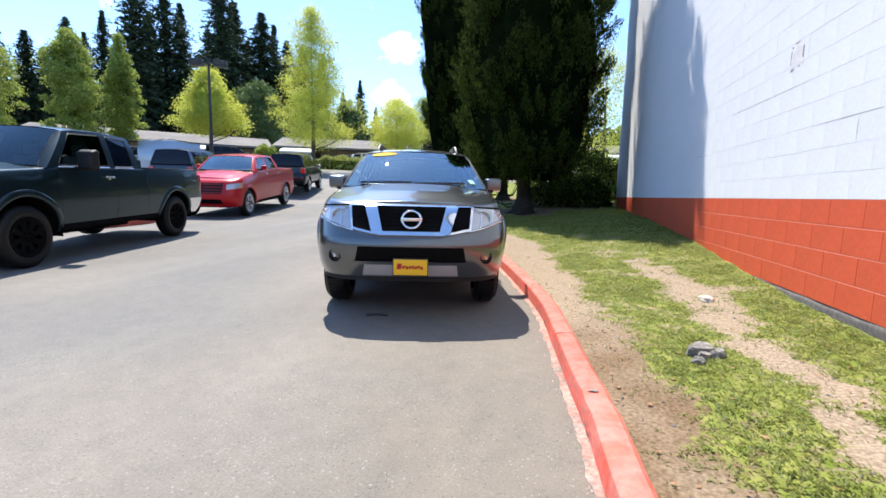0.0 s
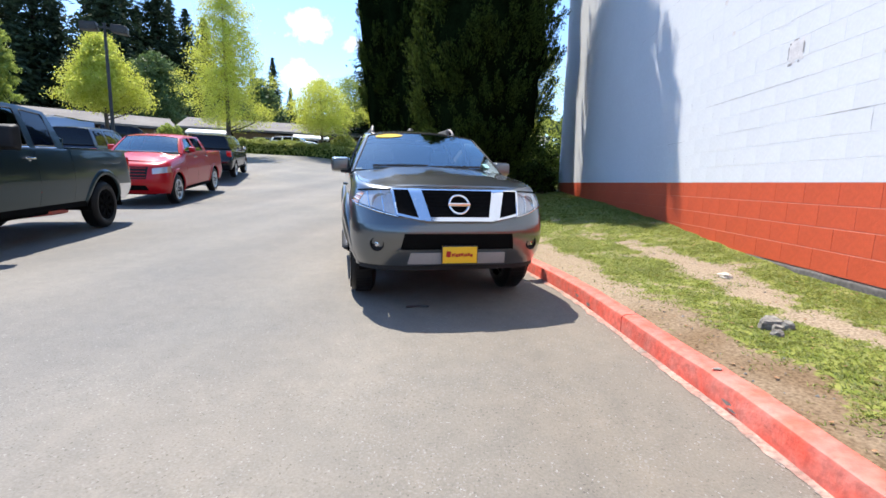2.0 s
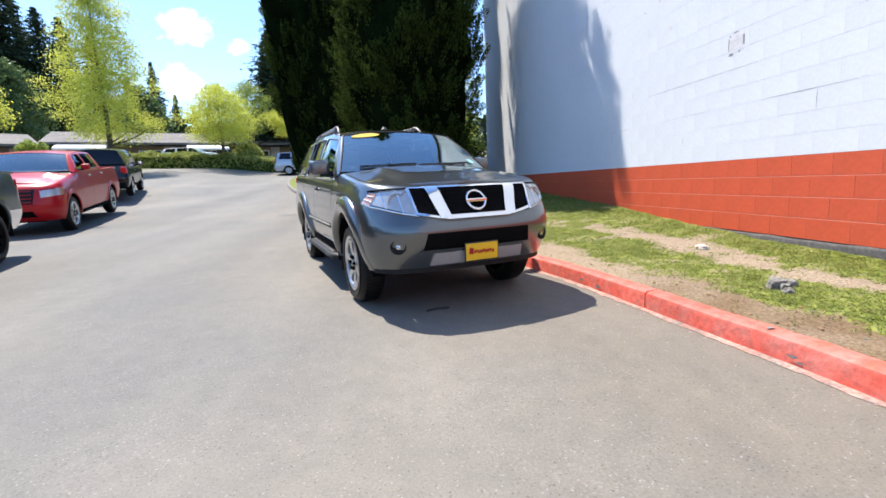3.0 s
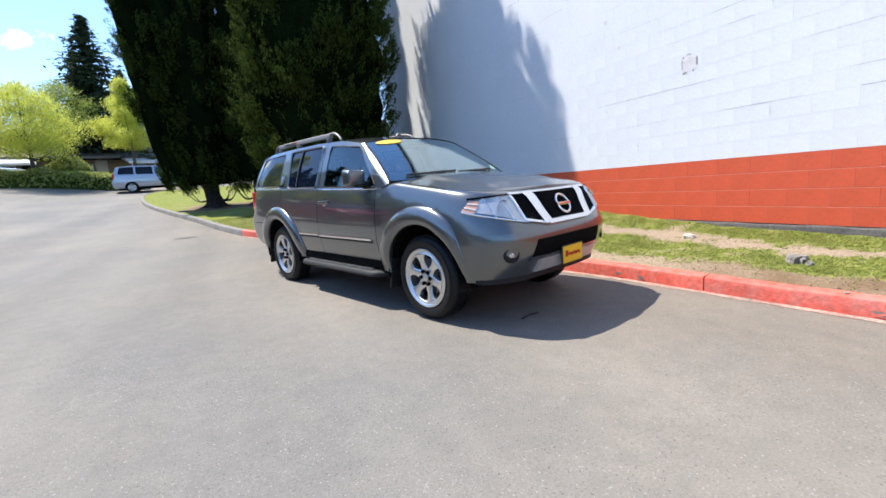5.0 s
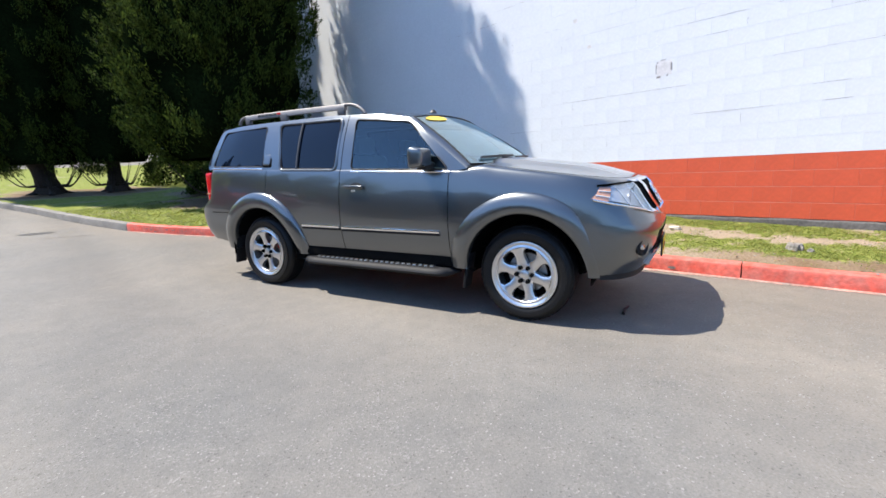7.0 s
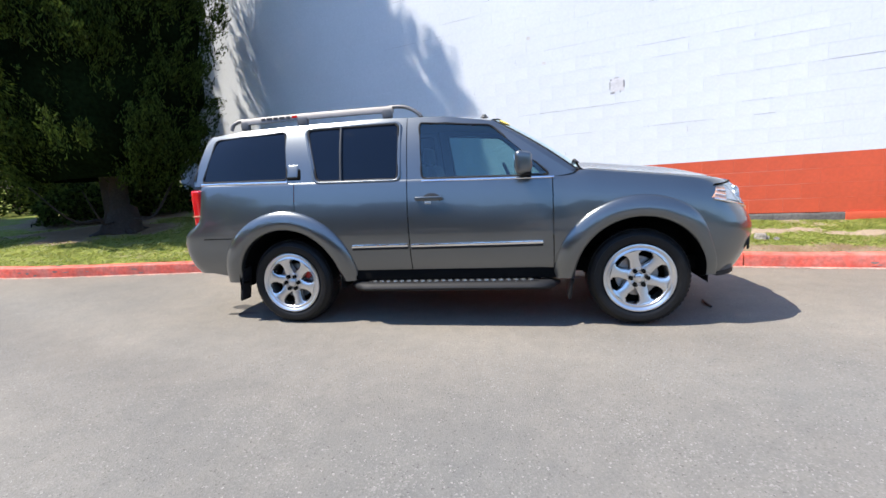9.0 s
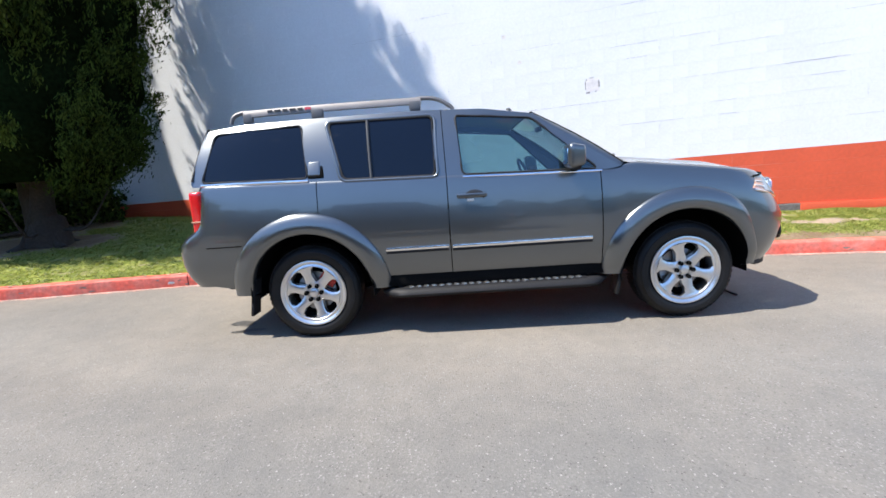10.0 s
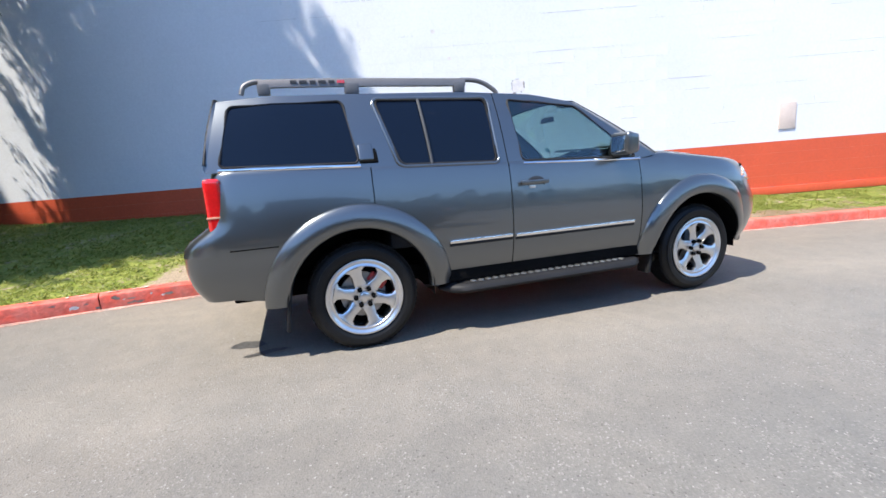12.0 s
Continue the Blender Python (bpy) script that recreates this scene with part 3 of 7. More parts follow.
def turf_at(x, y):
    """How much grass grows here, from 0 (bare earth) to 1."""
    p = Vector((x, y, 0))
    v = 0.8 + 0.42 * noise.noise(p * 1.4 + Vector((3.1, 7.7, 0))) + 0.38 * noise.noise(p * 4.1) + 0.2 * noise.noise(p * 11)
    edge = float(np.interp(y, BARE_Y, BARE_X)) + 0.16 * noise.noise(p * 2.1 + Vector((1.7, 0, 0))) + 0.09 * noise.noise(p * 6)
    v *= 0.06 + 0.94 * smoothstep(edge - 0.16, edge + 0.14, x)
    v -= 0.72 * trail_at(x, y)
    v -= 0.5 * math.exp(-((x - 1.6) / 0.22) ** 2 - ((y - 8.05) / 0.5) ** 2) + 0.4 * math.exp(-((x - 1.3) / 0.2) ** 2 - ((y - 6.9) / 0.5) ** 2)
    if y > 9:
        v -= 1.1 * shaded_litter_at(x, y)
    return min(max(v, 0.0), 1.0)


ys = np.concatenate([np.arange(-9, 0, 0.12), np.arange(0, 9, 0.05), np.arange(9, 24.0, 0.2), np.arange(24, 37.0, 0.4)])
nt = 44
verts, turf, damp = [], [], []
ky = np.array([q[1] for q in kerb_line])
kx_ = np.array([q[0] for q in kerb_line])
for y in ys:
    kx0 = float(np.interp(y, ky, kx_)) + KERB_W - 0.025
    x1 = WALL_X + 0.05 if y < WALL_Y1 + 0.3 else 16.0
    for j in range(nt):
        t = j / (nt - 1)
        x = kx0 + (x1 - kx0) * t
        tw = min(t * (x1 - kx0) / (WALL_X - kx0), 1.0)
        b = noise.noise((x * 2.2, y * 2.2, 4)) * 0.02 + noise.noise((x * 7, y * 7, 1)) * 0.008
        z = float(lawn_z(kx0, y, tw)) + b * smoothstep(0, 0.12, t) - 0.012
        verts.append((x, y, z))
        turf.append(turf_at(x, y))
        # damp: dark kerb soil; under the trees it also paints their shade
        damp.append(shaded_litter_at(x, y) if y > 9 else (1 - trail_at(x, y)) * smoothstep(4.2, 2.9, y) * smoothstep(0.95, 0.5, x - kx0) * min(1.0, 0.8 + 0.6 * noise.noise((x * 3, y * 3, 8))))
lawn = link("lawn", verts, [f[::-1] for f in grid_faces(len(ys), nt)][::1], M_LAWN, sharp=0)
at = lawn.data.attributes.new("turf", "FLOAT", "POINT")
at.data.foreach_set("value", turf)
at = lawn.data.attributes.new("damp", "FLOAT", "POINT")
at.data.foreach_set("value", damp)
tagged(lawn, "thin sunlit grass verge with patches of bare brown earth", "grass verge", kind="structure")
LV = np.array(verts).reshape(len(ys), nt, 3)


def lawn_height(x, y):
    i = int(np.clip(np.searchsorted(ys, y), 1, len(ys) - 1))
    row = LV[i]
    return float(np.interp(x, row[:, 0], row[:, 2]))


def blades(name, count, region, rng, h0, h1, label, width=0.0045):
    verts, faces = [], []
    made = 0
    while made < count:
        x, y = region(rng)
        if rng.random() > turf_at(x, y) ** 1.5:
            made += 0.34
            continue
        made += 1
        z = lawn_height(x, y) - 0.004
        for _ in range(3):
            px, py = x + rng.gauss(0, 0.014), y + rng.gauss(0, 0.014)
            a, h = rng.uniform(0, 6.28), rng.uniform(h0, h1)
            lean = rng.uniform(0.9, 2.6) * h
            i = len(verts)
            dx, dy = math.cos(a) * width, math.sin(a) * width
            lx, ly = math.cos(a + 1.57) * lean, math.sin(a + 1.57) * lean
            verts += [(px - dx, py - dy, z), (px + dx, py + dy, z), (px + dx * 0.6 + lx * 0.4, py + dy * 0.6 + ly * 0.4, z + h * 0.6), (px + lx, py + ly, z + h)]
            faces += [(i, i + 1, i + 2), (i, i + 2, i + 3)]
    ob = link(name, verts, faces, M_GRASS, smooth=False)
    return tagged(ob, label, "grass", kind="stuff")


def verge(r):
    y = r.uniform(0.6, 8.5) if r.random() < 0.75 else r.uniform(-4, 0.6)
    k = float(np.interp(y, ky, kx_)) + KERB_W
    return r.uniform(k, WALL_X - 0.02), y


def far_verge(r):
    y = r.uniform(8.5, 16)
    k = float(np.interp(y, ky, kx_)) + KERB_W
    return r.uniform(k, WALL_X - 0.02), y


blades("grass", 52000, verge, random.Random(3), 0.006, 0.02, "short green and straw-coloured grass blades")
blades("grass", 16000, far_verge, random.Random(4), 0.012, 0.035, "short shaded grass by the trees", 0.006)

# ---- block wall ----
wall = empty("wall_east", Matrix.Identity(4))
tagged(wall, "tall painted block wall, white above a red base band", "block wall", kind="structure")
RED_LOW = BAND_Z - 4 * COURSE
backing = bmesh.new()
add_box(backing, (WALL_X + 0.1535, (WALL_Y0 + WALL_Y1) / 2, (BAND_Z + WALL_TOP) / 2), (0.305, WALL_Y1 - WALL_Y0, WALL_TOP - BAND_Z))
part("upper_joints", backing, M_JOINT_WHITE, wall, smooth=False)
backing = bmesh.new()
add_box(backing, (WALL_X + 0.1535, (WALL_Y0 + WALL_Y1) / 2, (BAND_Z + RED_LOW) / 2), (0.305, WALL_Y1 - WALL_Y0, BAND_Z - RED_LOW))
part("lower_joints", backing, M_JOINT_RED, wall, smooth=False)
verts = []
for i in range(300):
    y = WALL_Y0 + (WALL_Y1 - WALL_Y0) * i / 299
    for x, z in ((WALL_X - 0.012, -0.3), (WALL_X - 0.012, RED_LOW - 0.03), (WALL_X - 0.004, RED_LOW - 0.004), (WALL_X + 0.1, RED_LOW)):
        verts.append((x + 0.012 * noise.noise((y * 5, z * 5, 0)), y, z + 0.014 * noise.noise((y * 4, 3, z))))
link("footing", verts, grid_faces(300, 4), M_FOOTING, wall, "rough dark concrete footing", sharp=0)

base = bmesh.new()
add_box(base, (WALL_X + 0.01, (WALL_Y0 + 1.9) / 2, RED_LOW - 0.07), (0.09, 1.9 - WALL_Y0, 0.135), 0.006)
part("painted_base", base, M_RED_WALL, wall, "red painted foot of the wall")


def block_mesh(w, h, d, c, name):
    """A block's face with chamfered edges; it looks along -x."""
    a, b = w / 2, h / 2
    v = [(0, -a + c, -b + c), (0, a - c, -b + c), (0, a - c, b - c), (0, -a + c, b - c), (d, -a, -b), (d, a, -b), (d, a, b), (d, -a, b)]
    f = [(0, 3, 2, 1), (0, 1, 5, 4), (1, 2, 6, 5), (2, 3, 7, 6), (3, 0, 4, 7)]
    me = bpy.data.meshes.new(name)
    me.from_pydata(v, [], f)
    return me, v, f


me_white, bv, bf = block_mesh(BLOCK - 0.0003, COURSE - 0.0016, 0.001, 0.0007, "block_white")
me_red, _, _ = block_mesh(BLOCK - 0.0006, COURSE - 0.006, 0.0035, 0.0022, "block_red")
me_white.materials.append(M_WHITE_WALL)
me_red.materials.append(M_RED_WALL)
rng = random.Random(11)
singles, rest_w, rest_r = [], [], []
courses = int((WALL_TOP - RED_LOW) / COURSE)
for c in range(courses):
    z = RED_LOW + COURSE * (c + 0.5)
    y = 3.83 + (0.0 if c % 2 == 0 else BLOCK / 2) + BLOCK / 2
    y -= math.ceil((y - WALL_Y0 - BLOCK / 2) / BLOCK) * BLOCK - BLOCK
    while y < WALL_Y1 - BLOCK / 2:
        p = (WALL_X - 0.0008 - rng.random() * 0.0006, y, z)
        red = c < 4
        if 2.2 < y < 7.2 and z < 3.1:
            singles.append((p, red))
        else:
            (rest_r if red else rest_w).append(p)
        y += BLOCK
for name, lst, mt in (("upper_blocks", rest_w, M_WHITE_WALL), ("lower_blocks", rest_r, M_RED_WALL)):
    V = np.array(bv)[None] + np.array(lst)[:, None]
    F = (np.array(bf)[None] + 8 * np.arange(len(lst))[:, None, None]).reshape(-1, 4)
    tagged(link(name, V.reshape(-1, 3), [tuple(int(q) for q in f) for f in F], mt, wall, smooth=False), kind="stuff")
WALL_BLOCKS = singles
tagged(box_part("wall_north", (WALL_X + 6.3, WALL_Y1 - 0.15, 4.4), (12.0, 0.3, 9.1), 0.0, M_WHITE_WALL), "plain white end wall of the building", "wall", kind="structure")
tagged(box_part("roof_coping", (WALL_X + 6.2, (WALL_Y0 + WALL_Y1) / 2, WALL_TOP + 0.08), (12.6, WALL_Y1 - WALL_Y0 + 0.2, 0.16), 0.01, M_FOOTING), "flat roof slab of the building", "roof", kind="structure")


# ---- marks on the wall ----
def ragged(name, y, z, w, h, mat, label, category, seed, x=WALL_X - 0.0026, ring=0.0):
    r = random.Random(seed)
    n = 28
    verts, faces = [], []
    for k in range(n):
        t = 2 * math.pi * k / n
        e = 1 + r.uniform(-0.16, 0.12)
        cy = max(-1, min(1, math.cos(t) * 1.25)) * w / 2 * e
        cz = max(-1, min(1, math.sin(t) * 1.25)) * h / 2 * e
        verts.append((x, y + cy, z + cz))
        verts.append((x, y + cy * ring, z + cz * ring))
    for k in range(n):
        a, b = 2 * k, 2 * ((k + 1) % n)
        if ring and r.random() < 0.25:
            continue
        faces.append((a, a + 1, b + 1, b))
    ob = link(name, verts, faces, mat, smooth=False)
    return tagged(ob, label, category) if label else ob


patch = ragged("wall_patch", 4.83, 2.515, 0.22, 0.21, M_BARED, "flaked round patch with a chipped rim on the white block wall", "wall patch", 1)
for k, (dy, dz, w, h) in enumerate(((0.108, 0.0, 0.012, 0.13), (-0.104, 0.01, 0.024, 0.11), (0.07, -0.115, 0.06, 0.026), (-0.05, -0.105, 0.025, 0.02), (0.01, 0.115, 0.07, 0.01), (0.09, 0.09, 0.022, 0.02))):
    chip = ragged("rim_chip", 4.83 + dy, 2.51 + dz, w, h, M_CHIP, "", "", 20 + k, x=WALL_X - 0.0032)
    chip.parent = patch
ragged("wall_patch", 5.09, 2.93, 0.3, 0.24, M_JOINT_WHITE, "faint scar of an old fixing in white paint", "wall patch", 3, x=WALL_X - 0.0022, ring=0.955)
ragged("wall_patch", 6.0, 3.05, 0.07, 0.05, M_PATCH, "small chip in the white paint", "wall chip", 4)
ragged("wall_patch", 6.25, 3.5, 0.07, 0.06, M_PATCH, "small chip in the white paint", "wall chip", 5)
box_plate = bmesh.new()
add_box(box_plate, (WALL_X - 0.012, 0.0, 1.64), (0.018, 0.3, 0.46), 0.004)
tagged(part("cover_plate", box_plate, M_PANEL), "beige rectangular metal cover plate on the white wall", "cover plate")
# short open cracks along bed and head joints, uneven in width
rj = random.Random(31)
cv, cf = [], []


def joint_gap(y0, z0, y1, z1, w):
    n = max(4, int(math.hypot(y1 - y0, z1 - z0) / 0.05))
    for k in range(n + 1):
        t = k / n
        y, z = y0 + (y1 - y0) * t, z0 + (z1 - z0) * t
        e = w * rj.uniform(0.35, 1.0) * min(1.0, 6 * t + 0.2, 6 * (1 - t) + 0.2)
        off = 0.0018 * noise.noise((y * 9, z * 9, 2))
        dy, dz = (e, 0) if abs(z1 - z0) > abs(y1 - y0) else (0, e)
        cv.extend([(WALL_X - 0.0028, y - dy, z - dz + off), (WALL_X - 0.0028, y + dy, z + dz + off)])
        if k:
            q = len(cv)
            cf.append((q - 4, q - 3, q - 1, q - 2))


# a long settlement crack along one course
joint_gap(4.4, BAND_Z + 5 * COURSE, 6.5, BAND_Z + 5 * COURSE, 0.0026)
for k in range(46):
    c = rj.randint(int((BAND_Z - RED_LOW) / COURSE) + 2, int((BAND_Z - RED_LOW) / COURSE) + 17)
    y = rj.uniform(-2.0, 8.5)
    joint_gap(y, RED_LOW + COURSE * c, y + rj.uniform(0.25, 1.1), RED_LOW + COURSE * c, rj.uniform(0.0012, 0.0028))
for k in range(40):
    c = rj.randint(int((BAND_Z - RED_LOW) / COURSE) + 1, int((BAND_Z - RED_LOW) / COURSE) + 16)
    y = 3.83 + (0.0 if c % 2 == 0 else BLOCK / 2) + BLOCK * rj.randint(-14, 12)
    z = RED_LOW + COURSE * c
    joint_gap(y, z + 0.02, y, z + COURSE * rj.uniform(0.6, 0.95), rj.uniform(0.001, 0.0022))
tagged(link("joint_cracks", cv, cf, M_CHIP, wall, "fine open cracks along the painted joints", smooth=False), kind="stuff")

# ---- rock, stone and litter on the verge ----
def rock(name, x, y, s, mat, seed, label, flat=0.6):
    bm = bmesh.new()
    bmesh.ops.create_icosphere(bm, subdivisions=3, radius=1.0)
    for v in bm.verts:
        p = v.co.copy()
        d = 1 + 0.35 * noise.noise(p * 1.6 + Vector((seed, 0, 0))) + 0.2 * noise.noise(p * 4 + Vector((0, seed, 0)))
        v.co = Vector((p.x * s[0], p.y * s[1], p.z * s[2])) * d
    ob = part(name, bm, mat, sharp=28)
    ob.location = (x, y, lawn_height(x, y) + s[2] * 0.35)
    return tagged(ob, label, name.replace("_", " "))


def split_rock(x, y, pieces, label):
    """An angular rock with a flat, split top: chipped slabs lying against one another."""
    rr_ = random.Random(12)
    bm = bmesh.new()
    for px_, py_, w, d, h, z, turn, tip in pieces:
        n = 9
        rim = []
        for k in range(n):
            t = 6.283 * k / n
            e = rr_.uniform(0.72, 1.12)
            rim.append((math.cos(t) * w * e, math.sin(t) * d * e))
        m = Matrix.Translation((px_, py_, z)) @ Matrix.Rotation(turn, 4, "Z") @ Matrix.Rotation(tip, 4, "X")
        low = [bm.verts.new(m @ Vector((a * 1.12, b * 1.12, -h))) for a, b in rim]
        mid = [bm.verts.new(m @ Vector((a * rr_.uniform(0.96, 1.08), b * rr_.uniform(0.96, 1.08), -h * 0.25))) for a, b in rim]
        top = [bm.verts.new(m @ Vector((a * 0.86, b * 0.86, rr_.uniform(-0.006, 0.006)))) for a, b in rim]
        for r0, r1 in ((low, mid), (mid, top)):
            for k in range(n):
                bm.faces.new((r0[k], r0[(k + 1) % n], r1[(k + 1) % n], r1[k]))
        bm.faces.new(top)
    ob = part("broken_rock", bm, M_ROCK, sharp=20)
    ob.location = (x, y, lawn_height(x, y))
    return tagged(ob, label, "rock")


split_rock(1.53, 2.98, ((-0.01, 0.03, 0.105, 0.062, 0.07, 0.065, 0.3, 0.12), (0.08, 0.01, 0.06, 0.05, 0.06, 0.055, 1.1, -0.1), (0.0, -0.035, 0.05, 0.035, 0.05, 0.04, 0.2, 0.25)), "weathered grey split rock lying in the grass")
rock("rock_chip", 1.47, 2.86, (0.04, 0.032, 0.03), M_ROCK, 5.0, "smaller grey rock fragment beside the broken rock")
rock("pale_stone", 1.95, 4.35, (0.06, 0.08, 0.03), M_STONE, 3.0, "flat pale stone lying on bare earth")
rng = random.Random(21)
verts, faces = [], []
for k in range(420):
    x, y = verge(rng)
    z = lawn_height(x, y) + 0.006
    r, a = rng.uniform(0.006, 0.02), rng.uniform(0, 6.28)
    i = len(verts)
    for c in range(5):
        t = a + 6.283 * c / 5
        rr = r * rng.uniform(0.5, 1.3)
        verts.append((x + math.cos(t) * rr, y + math.sin(t) * rr * 0.6, z + rng.uniform(0, 0.008)))
    faces.append(tuple(range(i, i + 5)))
PEB_V, PEB_F = [], []
for k in range(1500):
    x, y = verge(rng)
    if turf_at(x, y) > 0.55:
        continue
    z, r = lawn_height(x, y) + 0.002, rng.uniform(0.003, 0.006) * (1 + 1.6 * rng.random() ** 4)
    i = len(PEB_V)
    PEB_V += [(x - r, y, z), (x, y - r * 1.2, z), (x + r, y, z), (x, y + r * 0.9, z), (x + r * 0.2, y, z + r * 0.9)]
    PEB_F += [(i, i + 1, i + 4), (i + 1, i + 2, i + 4), (i + 2, i + 3, i + 4), (i + 3, i, i + 4)]
tagged(link("pebbles", PEB_V, PEB_F, M_ROCK, sharp=30), "small pale pebbles on the bare earth", "pebbles", kind="stuff")
tagged(link("leaf_litter", verts, faces, M_LITTER, smooth=False), "scattered dry brown leaves and chips", "leaf litter", kind="stuff")


# ---- stains and debris on the asphalt ----
def stain(name, pts, mat, label, category, h=0.003):
    verts = [(x, y, float(ground_z(x, y)) + h) for x, y in pts]
    return tagged(link(name, verts, [tuple(range(len(verts)))], mat, smooth=False), label, category)


def blob(cx, cy, rx, ry, seed, n=26, turn=0.0):
    r = random.Random(seed)
    out = []
    for k in range(n):
        t = 2 * math.pi * k / n
        e = 1 + 0.35 * noise.noise((math.cos(t) * 1.7 + seed, math.sin(t) * 1.7, 0)) + r.uniform(-0.08, 0.08)
        u, v = math.cos(t) * rx * e, math.sin(t) * ry * e
        out.append((cx + u * math.cos(turn) - v * math.sin(turn), cy + u * math.sin(turn) + v * math.cos(turn)))
    return out


stain("oil_stain", blob(-2.39, 7.88, 0.07, 0.12, 1), M_STAIN, "dark damp oil spot on the asphalt", "oil stain")
stain("oil_stain", blob(-2.54, 7.7, 0.03, 0.16, 2, turn=0.5), M_STAIN, "thin dark oil trickle on the asphalt", "oil stain")
stain("oil_stain", blob(-4.14, 13.5, 0.3, 0.16, 3), M_STAIN, "dark stain near the grey kerb", "oil stain")


def crack_line(pts, w, seed):
    r = random.Random(seed)
    P = spline(pts, 70)
    left, right = [], []
    for i, p in enumerate(P):
        d = P[min(i + 1, 69)] - P[max(i - 1, 0)]
        d = d / np.linalg.norm(d)
        nn = np.array([-d[1], d[0]])
        q = p + nn * r.gauss(0, w * 0.8)
        ww = w * r.uniform(0.3, 1.0)
        left.append(q + nn * ww)
        right.append(q - nn * ww)
    verts = [(*a, float(ground_z(*a)) + 0.0025) for a in left] + [(*a, float(ground_z(*a)) + 0.0025) for a in right]
    return tagged(link("asphalt_crack", verts, [(i, i + 1, 71 + i, 70 + i) for i in range(69)], M_STAIN, smooth=False), "narrow weathered crack in the asphalt", "crack")


crack_line([(-3.4, 12.6), (-4.9, 12.8), (-6.7, 12.2), (-8.2, 12.4)], 0.012, 1)


# ---- vehicles ----
# In a vehicle's own space the front looks along -y, the front axle stands at y = 0 and the ground at z = 0.
ROW_F = (0.0, 0.12, 0.28, 0.45, 0.6, 0.74, 0.85, 0.93, 0.98, 1.0)
W_HOOD = (0.95, 0.985, 1.0, 1.0, 0.997, 0.988, 0.968, 0.943, 0.918, 0.888)
W_CAB = (0.915, 0.957, 0.988, 1.002, 1.0, 0.99, 0.977, 0.964, 0.953, 0.943)


class Body:
    """The shape of a vehicle's lower shell and cabin."""

    def __init__(self, P):
        self.P = P
        n = P.get("rows", 26)
        rows = spline(list(zip(ROW_F, W_HOOD, W_CAB, P["front"], P["rear"])), n)
        self.rows = rows
        self.nf, self.nr = P.get("nf", 3.3), P.get("nr", 5.0)
        self.y0, self.y1 = P.get("y0", 0.0), P["wb"] + 0.42

    def top(self, y):
        P = self.P
        hood = P["hood0"] + (y - P["front"][-1]) * P["hood_slope"]
        cab = P["belt"] + (y - P["cowl"]) * P.get("belt_slope", 0.0)
        b = smoothstep(P["cowl"] - 0.12, P["cowl"] + 0.16, y)
        z = hood * (1 - b) + cab * b
        if "bed" in P:
            c = smoothstep(P["bed"] - 0.02, P["bed"] + 0.02, y)
            z = z * (1 - c) + P["rail"] * c
        return z

    def point(self, row, kind, u):
        """A point of the half outline: kind 0 front corner (u: angle), 1 side (u: y), 2 rear corner."""
        f, wh, wc, yf, yr = row
        P = self.P
        y0, y1 = self.y0, self.y1
        yn = y0 + (P["front"][-1] - y0) * math.cos(u) if kind == 0 else (u if kind == 1 else y1)
        b = smoothstep(P["cowl"] - 0.2, P["cowl"] + 0.3, yn)
        w = P["w"] * (wh * (1 - b) + wc * b)
        if kind == 0:
            n = self.nf
            x, y = w * max(math.sin(u), 0) ** (2 / n), y0 + (yf - y0) * max(math.cos(u), 0) ** (2 / n)
        elif kind == 1:
            x, y = w, u
        else:
            n = self.nr
            x, y = w * max(math.cos(u), 0) ** (2 / n), y1 + (yr - y1) * max(math.sin(u), 0) ** (2 / n)
        zt = self.top(min(max(y, P["front"][-1]), 9))
        z0 = P["z0"] + P.get("tail_lift", 0.0) * smoothstep(P["wb"] + 0.45, P["wb"] + 0.8, y)
        return Vector((x, y, z0 + f * (zt - z0)))

    def side_x(self, y, z):
        f = (z - self.P["z0"]) / (self.top(y) - self.P["z0"])
        f = min(max(f, 0), 1)
        b = smoothstep(self.P["cowl"] - 0.2, self.P["cowl"] + 0.3, y)
        return self.P["w"] * float(np.interp(f, [r[0] for r in self.rows], [r[1] * (1 - b) + r[2] * b for r in self.rows]))

    def front_y(self, x, z):
        f = (z - self.P["z0"]) / (self.top(self.P["front"][-1]) - self.P["z0"])
        fs = [r[0] for r in self.rows]
        w = self.P["w"] * float(np.interp(f, fs, [r[1] for r in self.rows]))
        yf = float(np.interp(f, fs, [r[3] for r in self.rows]))
        q = max(1 - min(abs(x) / w, 1) ** self.nf, 0) ** (1 / self.nf)
        return self.y0 + (yf - self.y0) * q

    def cabin(self, yb, yt, v):
        """A point of the cabin's side (x > 0): v from 0 at the belt to 1 at the roof's edge."""
        P = self.P
        y = yb + (yt - yb) * v
        zb, zr = self.top(yb) - 0.004, float(np.interp(yt, P["roof_y"], P["roof_z"]))
        w0 = P["w"] * W_CAB[-1] - 0.002
        e = 1 - v
        x = P["w_roof"] + (w0 - P["w_roof"]) * (e ** 0.9) + 0.012 * math.sin(math.pi * v)
        narrow = P.get("tail", 0.0) * smoothstep(P["wb"] + 0.35, P["wb"] + 1.1, y)
        return Vector((x - narrow, y, zb + (zr - zb) * v))


def pick(verts, faces):
    used = sorted({i for f in faces for i in f})
    mp = {a: b for b, a in enumerate(used)}
    return [verts[i] for i in used], [tuple(mp[i] for i in f) for f in faces]


